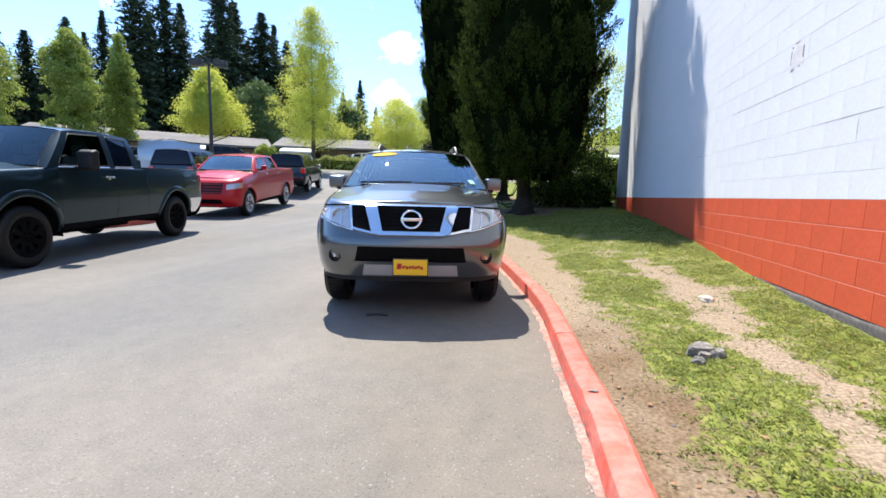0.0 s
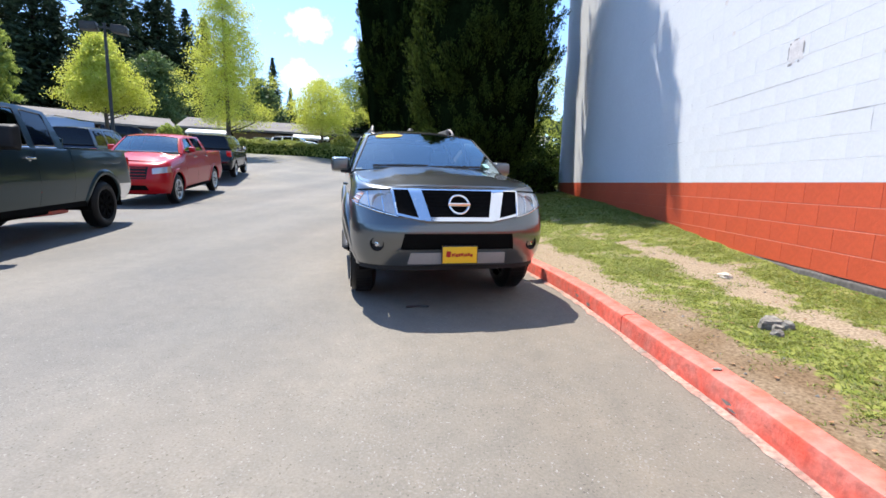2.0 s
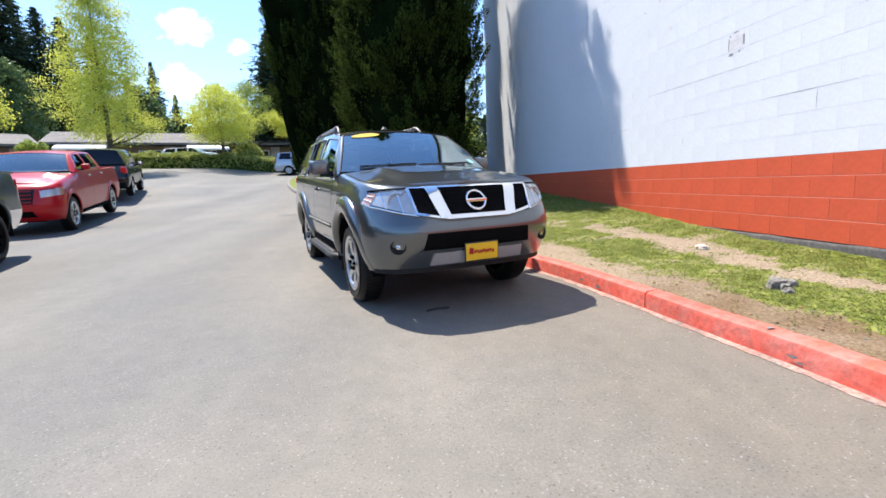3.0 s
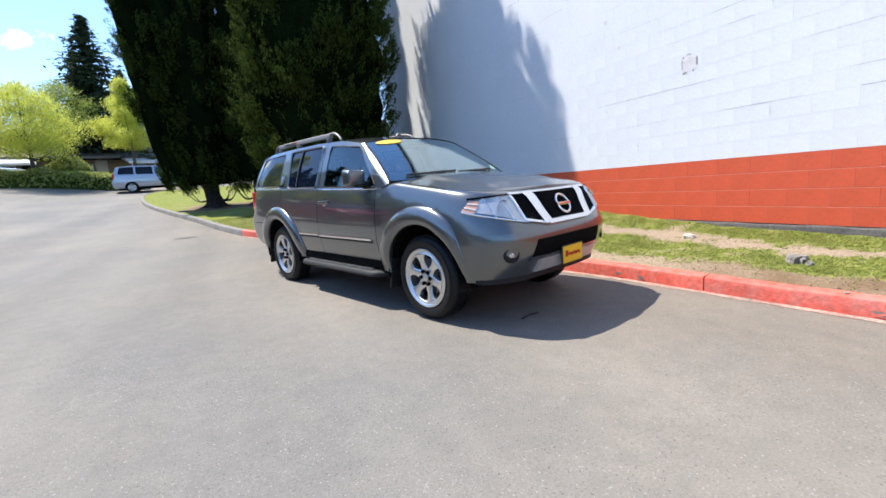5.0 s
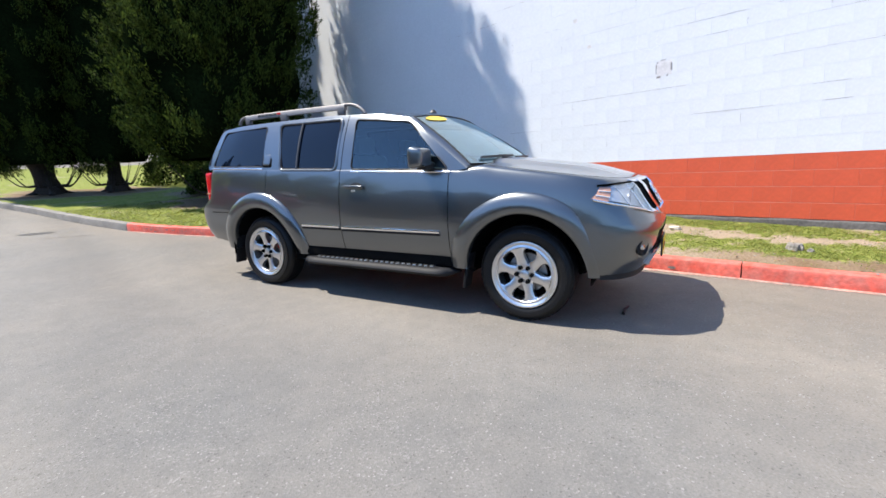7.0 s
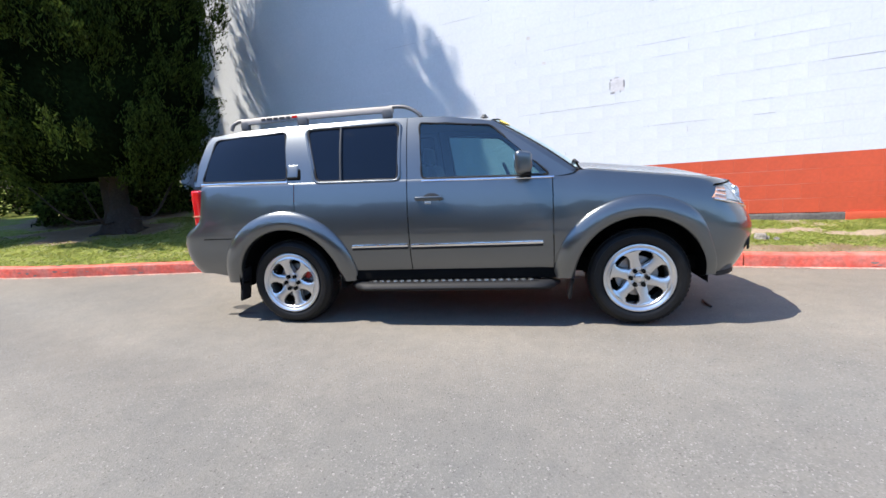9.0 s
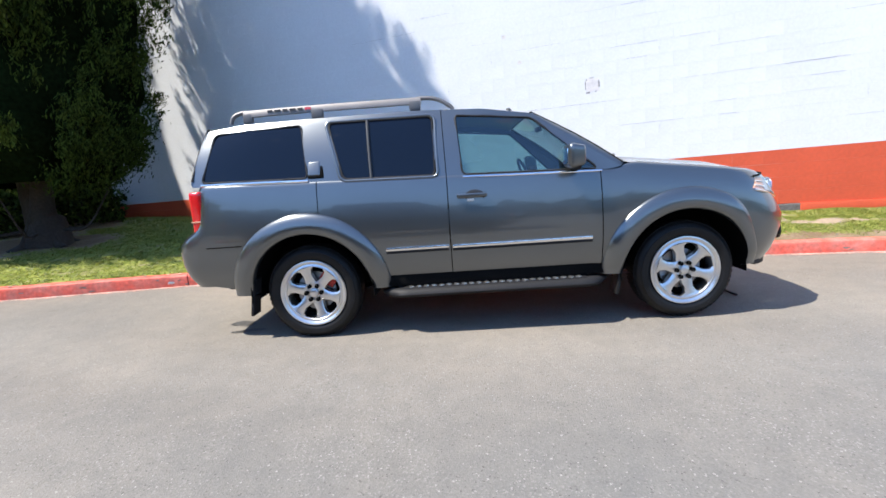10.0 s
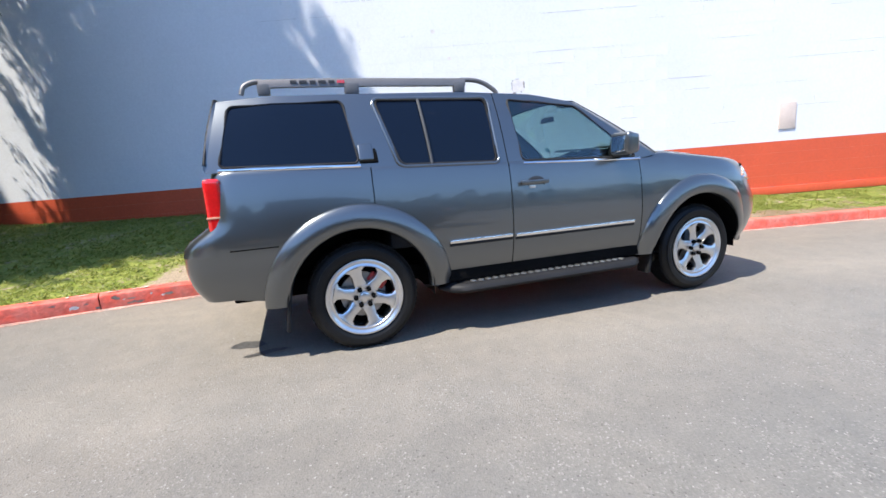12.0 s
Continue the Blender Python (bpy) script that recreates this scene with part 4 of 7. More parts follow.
def build_shell(B, root, paint):
    P = B.P
    samples = [(0, math.pi / 2 * k / 20) for k in range(20)]
    ys = list(np.arange(B.y0, B.y1, P.get("step", 0.035)))
    seams = P.get("seams", [])
    for s in seams:
        ys = [y for y in ys if abs(y - s) > 0.012] + [s - 0.0035, s + 0.0035]
    samples += [(1, float(y)) for y in sorted(ys)]
    samples += [(2, math.pi / 2 * k / 12) for k in range(13)]
    nr = len(B.rows)
    ns = len(samples)
    V = [B.point(B.rows[j], *samples[i]) for i in range(ns) for j in range(nr)]
    groups, cut_verts = {}, set()
    names = P["panels"]
    hubs = [(0.0, P["hub"]), (P["wb"], P["hub"])]
    kept = []
    for i in range(ns - 1):
        for j in range(nr - 1):
            f = (i * nr + j, (i + 1) * nr + j, (i + 1) * nr + j + 1, i * nr + j + 1)
            c = (V[f[0]] + V[f[1]] + V[f[2]] + V[f[3]]) / 4
            if any(math.hypot(c.y - hy, c.z - hz) < P["arch"] for hy, hz in hubs) and c.x > 0.5 * P["w"]:
                cut_verts.update(f)
                continue
            k0, u0 = samples[i]
            k1, u1 = samples[i + 1]
            if k0 == 1 and k1 == 1 and any(abs((u0 + u1) / 2 - s) < 0.002 for s in seams):
                continue
            if (k0 == 0 or c.y < -0.3) and c.z < P["bumper_z"]:
                key = "front_bumper"
            elif c.y > B.y1 + 0.0 and c.z < P["bumper_z"]:
                key = "rear_bumper"
            else:
                key = names[sum(1 for s in seams if c.y > s)]
            kept.append((key, f))
            groups.setdefault(key, []).append(f)
    live = {i for _, f in kept for i in f}
    for i in cut_verts & live:
        v = V[i]
        hy, hz = min(hubs, key=lambda h: math.hypot(v.y - h[0], v.z - h[1]))
        d = math.hypot(v.y - hy, v.z - hz) or 1
        v.y, v.z = hy + (v.y - hy) / d * P["arch"], hz + (v.z - hz) / d * P["arch"]
    made = {}
    n = len(V)
    both = [v.copy() for v in V] + [Vector((-v.x, v.y, v.z)) for v in V]
    for key, fs in groups.items():
        right = [f for f in fs]
        left = [tuple(n + i for i in f)[::-1] for f in fs]
        if key.endswith("bumper") or key == names[-1] and P.get("joined_rear"):
            v, f = pick(both, right + left)
            made[key] = [link(key, v, f, P.get("bumper_paint", paint) if key.endswith("bumper") else paint, root, sharp=50)]
        else:
            made[key] = []
            for side in (right, left):
                v, f = pick(both, side)
                made[key].append(link(key, v, f, paint, root, sharp=50))
    # bonnet
    verts, cols = [], 0
    lim = P["cowl"] - 0.03
    last = B.rows[-1]
    NT = 25
    for k, u in samples:
        p = B.point(last, k, u)
        if k == 2 or p.y > lim:
            break
        cols += 1
        rise = smoothstep(P["front"][-1] - 0.02, P["front"][-1] + 0.4, p.y)
        for t in range(NT):
            e = -1 + 2 * t / (NT - 1)
            x = e * max(p.x - 0.004, 0.0)
            z = p.z + P["crown"] * (1 - e * e) * (0.45 + 0.55 * rise)
            z += P.get("bulge", 0.015) * smoothstep(0.62, 0.5, abs(x) / P["w"]) * rise
            verts.append((x, p.y, z + 0.002))
    link("bonnet", verts, grid_faces(cols, NT), paint, root, sharp=50)
    # top of the tail behind the rear wheels
    deck, rows_n = [], 0
    for k, u in samples:
        p = B.point(last, k, u)
        if k == 0 or p.y < P["wb"] + 0.2 or "bed" in P:
            continue
        rows_n += 1
        deck += [(-p.x, p.y, p.z - 0.003), (p.x, p.y, p.z - 0.003)]
    if rows_n:
        link("tail_shelf", deck, grid_faces(rows_n, 2), paint, root)
    # floor pan, wheel housings
    bm = bmesh.new()
    add_box(bm, (0, (P["rear"][0] + P["front"][0]) / 2, P["z0"] + 0.02), (P["w"] * 1.2, P["rear"][0] - P["front"][0] - 0.3, 0.12), 0.02)
    add_box(bm, (0, P["wb"] / 2, P["z0"] + 0.03), (P["w"] * 1.9, P["wb"] - 2 * P["arch"] - 0.04, 0.1), 0.02)
    part("floor_pan", bm, M_LINER, root)
    bm = bmesh.new()
    add_box(bm, (0, (P["cowl"] + P["front"][0]) / 2, (P["z0"] + P["hood0"]) / 2 - 0.06), (P["w"] * 1.0, P["cowl"] - P["front"][0] - 0.45, (P["hood0"] - P["z0"]) * 0.72), 0.03)
    part("engine_block", bm, M_LINER, root)
    for hy, hz in hubs:
        for sgn in (1, -1):
            verts = []
            for k in range(25):
                a = radians(-6) + radians(192) * k / 24
                for x, rr in ((P["w"] * 0.985, P["arch"] + 0.004), (P["w"] * 0.9, P["arch"] + 0.012), (P["w"] * 0.42, P["arch"] + 0.012), (P["w"] * 0.42, 0.02)):
                    y, z = hy + rr * math.cos(a), hz + rr * math.sin(a)
                    if y < -0.2:
                        x = min(x, self_corner(B, y, max(z, P["z0"])) - 0.02)
                    verts.append((sgn * x, y, z))
            link("wheel_housing", verts, grid_faces(25, 4), M_LINER, root, sharp=30)
    return made


def build_cabin(B, root, paint, glass, doors=None):
    """Pillars, roof, panes. columns: (y at belt, y at roof, kind of the stretch that follows)."""
    P = B.P
    cols = P["columns"]
    v_hi = P.get("v_hi", 0.9)
    for sgn in (1, -1):
        verts, faces = [], []
        prev = None
        top_line = []
        for ci in range(len(cols) - 1):
            (yb0, yt0, kind), (yb1, yt1, _) = cols[ci], cols[ci + 1]
            nu = 9
            base = len(verts)
            v_lo = P.get("pane_low", {}).get(ci, P.get("v_lo", 0.06))
            vs = [0, v_lo] + [v_lo + (v_hi - v_lo) * k / 6 for k in range(1, 7)] + [(1 + v_hi) / 2, 1.0]
            for k in range(nu):
                t = k / (nu - 1)
                for v in vs:
                    p = B.cabin(yb0 + (yb1 - yb0) * t, yt0 + (yt1 - yt0) * t, v)
                    verts.append(Vector((sgn * p.x, p.y, p.z)))
            block = grid_faces(nu, len(vs), base)
            if kind:
                keep, pane = [], []
                m = len(vs) - 1
                for q, f in enumerate(block):
                    (pane if 1 <= q % m < m - 2 else keep).append(f)
                pv, pf = pick(verts, pane)
                pv = [Vector((v.x - sgn * 0.006, v.y, v.z)) for v in pv]
                mat = {"dark": M_DARK_GLASS, "clear": glass}[kind]
                holder = root
                pane_ob = link("side_window", pv, pf if sgn < 0 else [f[::-1] for f in pf], mat, holder, "dark tinted side window" if kind == "dark" else "clear side window", sharp=0)
                if kind == "clear":
                    pane_ob.visible_shadow = False
                rt, rv = 0.04 / max(abs(yb1 - yb0), 0.1), 0.04 / 0.5
                loop_tv, fillets = [], []
                for (ct, cv), (st, sv), a0 in (((0, v_lo), (1, 1), math.pi), ((1, v_lo), (-1, 1), 1.5 * math.pi), ((1, v_hi), (-1, -1), 0.0), ((0, v_hi), (1, -1), 0.5 * math.pi)):
                    arc = [(ct + st * rt + rt * math.cos(a0 + math.pi / 2 * k / 6), cv + sv * rv + rv * math.sin(a0 + math.pi / 2 * k / 6)) for k in range(7)]
                    loop_tv += arc
                    fillets.append([(ct, cv)] + arc)
                loop = [B.cabin(yb0 + (yb1 - yb0) * t, yt0 + (yt1 - yt0) * t, v) for t, v in loop_tv]
                for fl in fillets:
                    i0 = len(verts)
                    for t, v in fl:
                        p = B.cabin(yb0 + (yb1 - yb0) * t, yt0 + (yt1 - yt0) * t, v)
                        verts.append(Vector((sgn * (p.x + 0.0005), p.y, p.z)))
                    fill_faces = [(i0, i0 + k + 1, i0 + k + 2) for k in range(6)]
                    faces += fill_faces if sgn < 0 else [f[::-1] for f in fill_faces]
                tube("window_seal", [(sgn * (p.x - 0.003), p.y, p.z) for p in loop], 0.009, M_BLACK_PLASTIC, pane_ob, sides=6, closed=True)
                if ci in P.get("surround", ()):
                    mid = sum((Vector(p) for p in loop), Vector()) / len(loop)
                    rim = [mid + (Vector(p) - mid) * 1.0 + (Vector(p) - mid).normalized() * 0.02 for p in loop]
                    tube("window_surround", [(sgn * (p.x + 0.001), p.y, p.z) for p in rim], 0.013, paint, pane_ob, "raised painted frame round the pane", sides=8, closed=True)
                elif P.get("chrome_belt") and ci < P["chrome_belt"]:
                    low = [B.cabin(yb0 + (yb1 - yb0) * t, yt0 + (yt1 - yt0) * t, v_lo - 0.035) for t in (0, 0.25, 0.5, 0.75, 1)]
                    tube("belt_moulding", [(sgn * (p.x + 0.004), p.y, p.z) for p in low], 0.0105, M_CHROME, pane_ob, "bright chrome belt moulding", sides=6)
                block = keep
            faces += block if sgn > 0 else [f[::-1] for f in block]
        v, f = pick(verts, faces)
        link("cabin_frame", v, f, paint, root, sharp=35)
    # roof
    roof = []
    NT = 21
    n = 0
    for ci in range(len(cols) - 1):
        for k in range(9 if ci == len(cols) - 2 else 8):
            t = k / 8
            yb, yt = cols[ci][0] + (cols[ci + 1][0] - cols[ci][0]) * t, cols[ci][1] + (cols[ci + 1][1] - cols[ci][1]) * t
            p = B.cabin(yb, yt, 1.0)
            fr = smoothstep(cols[0][1] + 0.5, cols[0][1], p.y)
            n += 1
            for q in range(NT):
                e = -1 + 2 * q / (NT - 1)
                roof.append((e * p.x, p.y - 0.05 * (1 - e * e) * fr, p.z + P["roof_crown"] * (1 - abs(e) ** 2.4)))
    link("roof", roof, grid_faces(n, NT), P.get("roof_paint", paint), root, sharp=50)

    def cap(first, name, mat, label):
        yb, yt, _ = cols[0] if first else cols[-1]
        xb, xt = P["w"] * P.get("screen_low", 0.84), P["w_roof"] * P.get("screen_top", 0.93)
        sg = -1 if first else 1
        yb2, yt2 = yb + sg * (0.02 if first else 0.0), yt + sg * 0.012
        bow_b, bow_t = (0.13, 0.05) if first else (0.025, 0.02)
        c0, c1 = B.cabin(yb, yt, 0), B.cabin(yb, yt, 1)
        verts = []
        for i in range(11):
            v = i / 10
            for q in range(21):
                e = -1 + 2 * q / 20
                a = Vector((e * xb, yb2 + sg * bow_b * (1 - e * e), c0.z + (P.get("screen_lift", 0.03) if first else 0.05)))
                b = Vector((e * xt, yt2 + sg * bow_t * (1 - e * e), c1.z + P["roof_crown"] * (1 - abs(e * 0.93) ** 2.4)))
                p = a * (1 - v) + b * v
                p.y += sg * (0.03 if first else 0.01) * math.sin(math.pi * v)
                verts.append(p)
        fs = grid_faces(11, 21)
        pane = link(name, verts, fs if first else [f[::-1] for f in fs], mat, root, label, sharp=0)
        if mat is not M_DARK_GLASS:
            pane.visible_shadow = False
        for sgn in (1, -1):
            strip = []
            for i in range(11):
                v = i / 10
                p = B.cabin(yb, yt, v)
                o = verts[i * 21 + (20 if sgn > 0 else 0)]
                strip += [Vector((sgn * p.x, p.y, p.z)), Vector((sgn * (p.x + abs(o.x)) / 2 + sgn * 0.006, (p.y + o.y) / 2 + sg * 0.008, (p.z + o.z) / 2)), o + Vector((0, sg * 0.004, 0))]
            link("corner_pillar", strip, grid_faces(11, 3), paint, root, sharp=50)
            edge = [verts[i * 21 + (20 if sgn > 0 else 0)] for i in range(11)]
            tube("screen_seal", edge, 0.009, M_BLACK_PLASTIC, pane, sides=6)
        tube("screen_seal", [verts[q] for q in range(21)], 0.012, M_BLACK_PLASTIC, pane, sides=6)
        tube("screen_seal", [verts[10 * 21 + q] for q in range(21)], 0.008, M_BLACK_PLASTIC, pane, sides=6)
        return verts

    screen = cap(True, "windscreen", P.get("screen", M_SCREEN), "large tinted windscreen")
    cap(False, "rear_window", M_DARK_GLASS, "dark rear window")
    # scuttle between bonnet and windscreen
    sc = []
    for q in range(21):
        e = -1 + 2 * q / 20
        z = B.top(P["cowl"] - 0.05) + P["crown"] * (1 - e * e)
        w = B.P["w"] * 0.86
        s0 = screen[q]
        sc += [(e * w * 0.97, P["cowl"] - 0.12, z - 0.015), (e * w, (P["cowl"] - 0.1 + s0.y) / 2, (z + s0.z) / 2 - 0.015), (s0.x * 1.04, s0.y + 0.02, s0.z - 0.005)]
    link("scuttle_panel", sc, grid_faces(21, 3), M_BLACK_PLASTIC, root, sharp=0)
    return screen


def front_patch(B, name, quad, off, mat, parent, label="", nx=14, nz=8, edge=0.02):
    """A panel on the nose between four (x, z) corners: low outer, low inner, high inner, high outer."""
    (x0, z0), (x1, z1), (x2, z2), (x3, z3) = quad
    verts = []
    for i in range(nx + 2):
        for j in range(nz + 2):
            s, t = min(max((i - 1) / (nx - 1), 0), 1), min(max((j - 1) / (nz - 1), 0), 1)
            x = (x0 * (1 - s) + x1 * s) * (1 - t) + (x3 * (1 - s) + x2 * s) * t
            z = (z0 * (1 - s) + z1 * s) * (1 - t) + (z3 * (1 - s) + z2 * s) * t
            rim = i in (0, nx + 1) or j in (0, nz + 1)
            h = 0.015
            dy = (B.front_y(x + h, z) - B.front_y(x - h, z)) / (2 * h)
            nrm = Vector((dy, -1, 0)).normalized()
            nrm = Vector((nrm.x, nrm.y, 0.0))
            o = off - edge if rim else off
            verts.append(Vector((x, B.front_y(x, z), z)) + nrm * o)
    fs = grid_faces(nx + 2, nz + 2)
    flip = (x1 - x0) < 0
    return link(name, verts, fs if flip else [f[::-1] for f in fs], mat, parent, label, sharp=50)


def front_line(B, pts, off):
    out = []
    for x, z in pts:
        h = 0.015
        dy = (B.front_y(x + h, z) - B.front_y(x - h, z)) / (2 * h)
        out.append(Vector((x, B.front_y(x, z), z)) + Vector((dy, -1, 0)).normalized() * off)
    return out


def side_strip(B, name, y0, y1, z0, z1, off, mat, parent, sgn, label="", n=16, edge=0.012):
    verts = []
    zs = [(z0, -1), (z0, 1), ((z0 + z1) / 2, 1.25), (z1, 1), (z1, -1)]
    for i in range(n + 2):
        y = y0 + (y1 - y0) * min(max((i - 1) / (n - 1), 0), 1)
        for z, k in zs:
            o = off * k if k > 0 and 0 < i < n + 1 else -edge
            verts.append((sgn * (B.side_x(y, z) + o), y, z))
    return link(name, verts, grid_faces(n + 2, 5) if sgn < 0 else [f[::-1] for f in grid_faces(n + 2, 5)], mat, parent, label, sharp=40)


def flare(B, root, paint, hy, sgn, r0, r1, a0, a1, bulge):
    """A rounded wheel-arch lip standing proud of the side."""
    hz = B.P["hub"]
    verts = []
    prof = [(0.0, -0.5), (0.0, 0.35), (0.06, 0.75), (0.2, 0.97), (0.45, 1.0), (0.7, 0.8), (0.9, 0.48), (0.97, 0.25), (1.0, -0.2)]
    N = 48
    for k in range(N):
        a = radians(a0 + (a1 - a0) * k / (N - 1))
        ad = a0 + (a1 - a0) * k / (N - 1)
        taper = 1.0 - 0.9 * smoothstep(118, 160, ad) if hy == 0 else 1.0
        for q, h in prof:
            rr = r0 + (r1 - r0) * q * (0.4 + 0.6 * taper)
            y, z = hy + rr * math.cos(a), hz + rr * math.sin(a)
            if z < B.P["z0"] - 0.02:
                z = B.P["z0"] - 0.02
            x = B.side_x(y, max(z, B.P["z0"])) if y > -0.25 else max(abs(self_corner(B, y, z)), 0.3)
            verts.append((sgn * (x + bulge * h * taper), y, z))
    fs = grid_faces(N, len(prof))
    return link("wheel_arch", verts, fs if sgn > 0 else [f[::-1] for f in fs], paint, root, sharp=50)


def self_corner(B, y, z):
    """Half the width of the nose at y and z."""
    lo, hi = 0.3, B.P["w"] * 1.0
    f = (z - B.P["z0"]) / (B.top(max(y, B.P["front"][-1])) - B.P["z0"])
    f = min(max(f, 0), 1)
    fs = [r[0] for r in B.rows]
    w = B.P["w"] * float(np.interp(f, fs, [r[1] for r in B.rows]))
    yf = float(np.interp(f, fs, [r[3] for r in B.rows]))
    q = min(abs((y - B.y0) / (yf - B.y0)), 1)
    return w * (1 - q ** B.nf) ** (1 / B.nf)


WHEEL_CACHE = {}


def wheel(parent, x, y, z, sgn, r, rim_r, width, kind):
    """A wheel whose outer face looks along sgn * x."""
    root = empty("wheel", pose(x, y, z, 0, 0, 0 if sgn > 0 else 180), parent)
    key = (r, rim_r, kind)
    if key not in WHEEL_CACHE:
        WHEEL_CACHE[key] = make_wheel(r, rim_r, width, kind)
    for nm, me, lab, *spot in WHEEL_CACHE[key]:
        if nm == "brake_caliper" and kind == "six" and y < 1:
            continue
        ob = new(nm, me)
        ob.parent = root
        if spot:
            ob.location = spot[0]
        if lab:
            ob["label"] = lab
    return root


def mesh_only(verts, faces, mat, sharp=35):
    me = bpy.data.meshes.new("wheel_piece")
    me.from_pydata([tuple(v) for v in verts], [], faces)
    me.materials.append(mat)
    me.polygons.foreach_set("use_smooth", [True] * len(me.polygons))
    me.set_sharp_from_angle(angle=radians(sharp))
    return me


def make_wheel(r, rim_r, width, kind):
    out = []
    w = width
    sw = rim_r + 0.012
    prof = [(-w, rim_r - 0.01), (-w - 0.005, sw), (-w + 0.0, (r + rim_r) / 2), (-w + 0.02, r - 0.03), (-w + 0.045, r - 0.006), (-w * 0.5, r), (-0.045, r - 0.004), (-0.022, r - 0.018), (-0.006, r - 0.045),
            (0.004, (r + rim_r) / 2 + 0.015), (0.005, (r + rim_r) / 2 - 0.015), (0.001, sw + 0.02), (-0.008, sw + 0.004), (-0.02, rim_r - 0.004)]
    v, f = lathe(prof, 64)
    # blocks of tread round the edge
    out.append(("tyre", mesh_only(v, f, M_TYRE, 30), "black rubber tyre"))
    bm = bmesh.new()
    for k in range(60):
        a = 2 * math.pi * k / 60
        m = Matrix.Rotation(a, 4, "X")
        for q in (-0.07, -0.12, -0.17):
            add_box(bm, m @ Vector((q, 0, r - 0.005)), (0.05, 0.024, 0.012), 0.0, m.to_3x3().to_4x4())
    me = bpy.data.meshes.new("wheel_piece")
    bm.to_mesh(me)
    bm.free()
    me.materials.append(M_TYRE)
    out.append(("tread", me, ""))
    dark = kind == "black"
    rim_mat = M_LINER if dark else M_ALLOY
    R = rim_r
    prof = [(-0.17, R - 0.01), (-0.13, R - 0.045), (-0.06, R - 0.045), (-0.012, R - 0.044), (-0.006, R - 0.038), (-0.012, R - 0.022), (-0.004, R - 0.012), (0.001, R - 0.002), (-0.001, R + 0.007), (-0.016, R + 0.005)]
    v, f = lathe(prof, 64)
    out.append(("rim", mesh_only(v, f, rim_mat), "black rim" if dark else "polished alloy rim"))
    # spokes
    bm = bmesh.new()
    n = {"six": 6, "black": 8, "five": 5}[kind]
    for k in range(n):
        a = 2 * math.pi * k / n + 0.26
        m = Matrix.Rotation(a, 4, "X")
        secs = []
        for rr, hw, x0, x1 in ((0.045, 0.046, -0.026, -0.09), (R * 0.36, 0.038, -0.02, -0.08), (R * 0.56, 0.031, -0.012, -0.07), (R * 0.72, 0.042, -0.008, -0.055), (R * 0.82, 0.088, -0.008, -0.05)):
            secs.append([bm.verts.new(m @ Vector((xx, hh, rr))) for xx, hh in ((x1, -hw), (x0 - 0.008, -hw), (x0, -hw * 0.62), (x0, hw * 0.62), (x0 - 0.008, hw), (x1, hw))])
        for s0, s1 in zip(secs, secs[1:]):
            for q in range(5):
                bm.faces.new((s0[q], s0[q + 1], s1[q + 1], s1[q]))
    me = bpy.data.meshes.new("wheel_piece")
    bm.normal_update()
    bm.to_mesh(me)
    bm.free()
    me.materials.append(rim_mat)
    me.polygons.foreach_set("use_smooth", [True] * len(me.polygons))
    me.set_sharp_from_angle(angle=radians(35))
    out.append(("spokes", me, ""))
    v, f = lathe([(-0.07, 0.086), (-0.026, 0.086), (-0.02, 0.08), (-0.02, 0.062), (-0.03, 0.058), (-0.03, 0.036), (-0.012, 0.034), (-0.008, 0.028), (-0.008, 0.0)], 36)
    out.append(("hub", mesh_only(v, f, rim_mat), ""))
    v, f = lathe([(-0.03, 0.0175), (0.0, 0.016), (0.003, 0.011), (0.003, 0.0)], 8)
    nut = mesh_only(v, f, M_LINER)
    for k in range(6):
        out.append(("wheel_nut", nut, "", (0, 0.06 * math.cos(1.047 * k), 0.06 * math.sin(1.047 * k))))
    v, f = lathe([(-0.1, 0.0), (-0.1, 0.155), (-0.125, 0.155), (-0.125, 0.0)], 40)
    out.append(("brake_disc", mesh_only(v, f, M_DISC), ""))
    bm = bmesh.new()
    add_box(bm, (-0.1, 0.1, 0.085), (0.05, 0.07, 0.13), 0.012, Matrix.Rotation(0.85, 4, "X"))
    me = bpy.data.meshes.new("wheel_piece")
    bm.to_mesh(me)
    bm.free()
    me.materials.append(M_CALIPER if kind == "six" else M_DISC)
    out.append(("brake_caliper", me, "red brake caliper" if kind == "six" else ""))
    v, f = lathe([(-0.16, R - 0.03), (-0.16, 0.0)], 40)
    out.append(("inner_barrel", mesh_only(v, f, M_LINER), ""))
    return out


def mirror(B, root, y, z, sgn, mat, size=(0.13, 0.15, 0.17), reach=0.06):
    x0 = B.P["w"] * 0.95
    hx = x0 + reach + size[0] / 2
    bm = bmesh.new()
    add_box(bm, (sgn * hx, y, z), (size[0] * 1.25, size[1], size[2]), min(size) * 0.33, segs=4)
    for v in bm.verts:
        if v.co.y < y:
            v.co.z = z + (v.co.z - z) * 0.86
            v.co.x = sgn * hx + (v.co.x - sgn * hx) * 0.9
    m = part("door_mirror", bm, mat, root, sharp=60)
    bm = bmesh.new()
    add_box(bm, (sgn * (x0 + 0.02), y - 0.01, z - size[2] * 0.38), (0.16, 0.09, 0.06), 0.018)
    part("mirror_foot", bm, M_BLACK_PLASTIC, m)
    bm = bmesh.new()
    add_box(bm, (sgn * hx, y + size[1] * 0.5, z), (size[0] * 0.84, 0.008, size[2] * 0.64), 0.003)
    part("mirror_glass", bm, M_CHROME, m, "mirror glass")
    return m


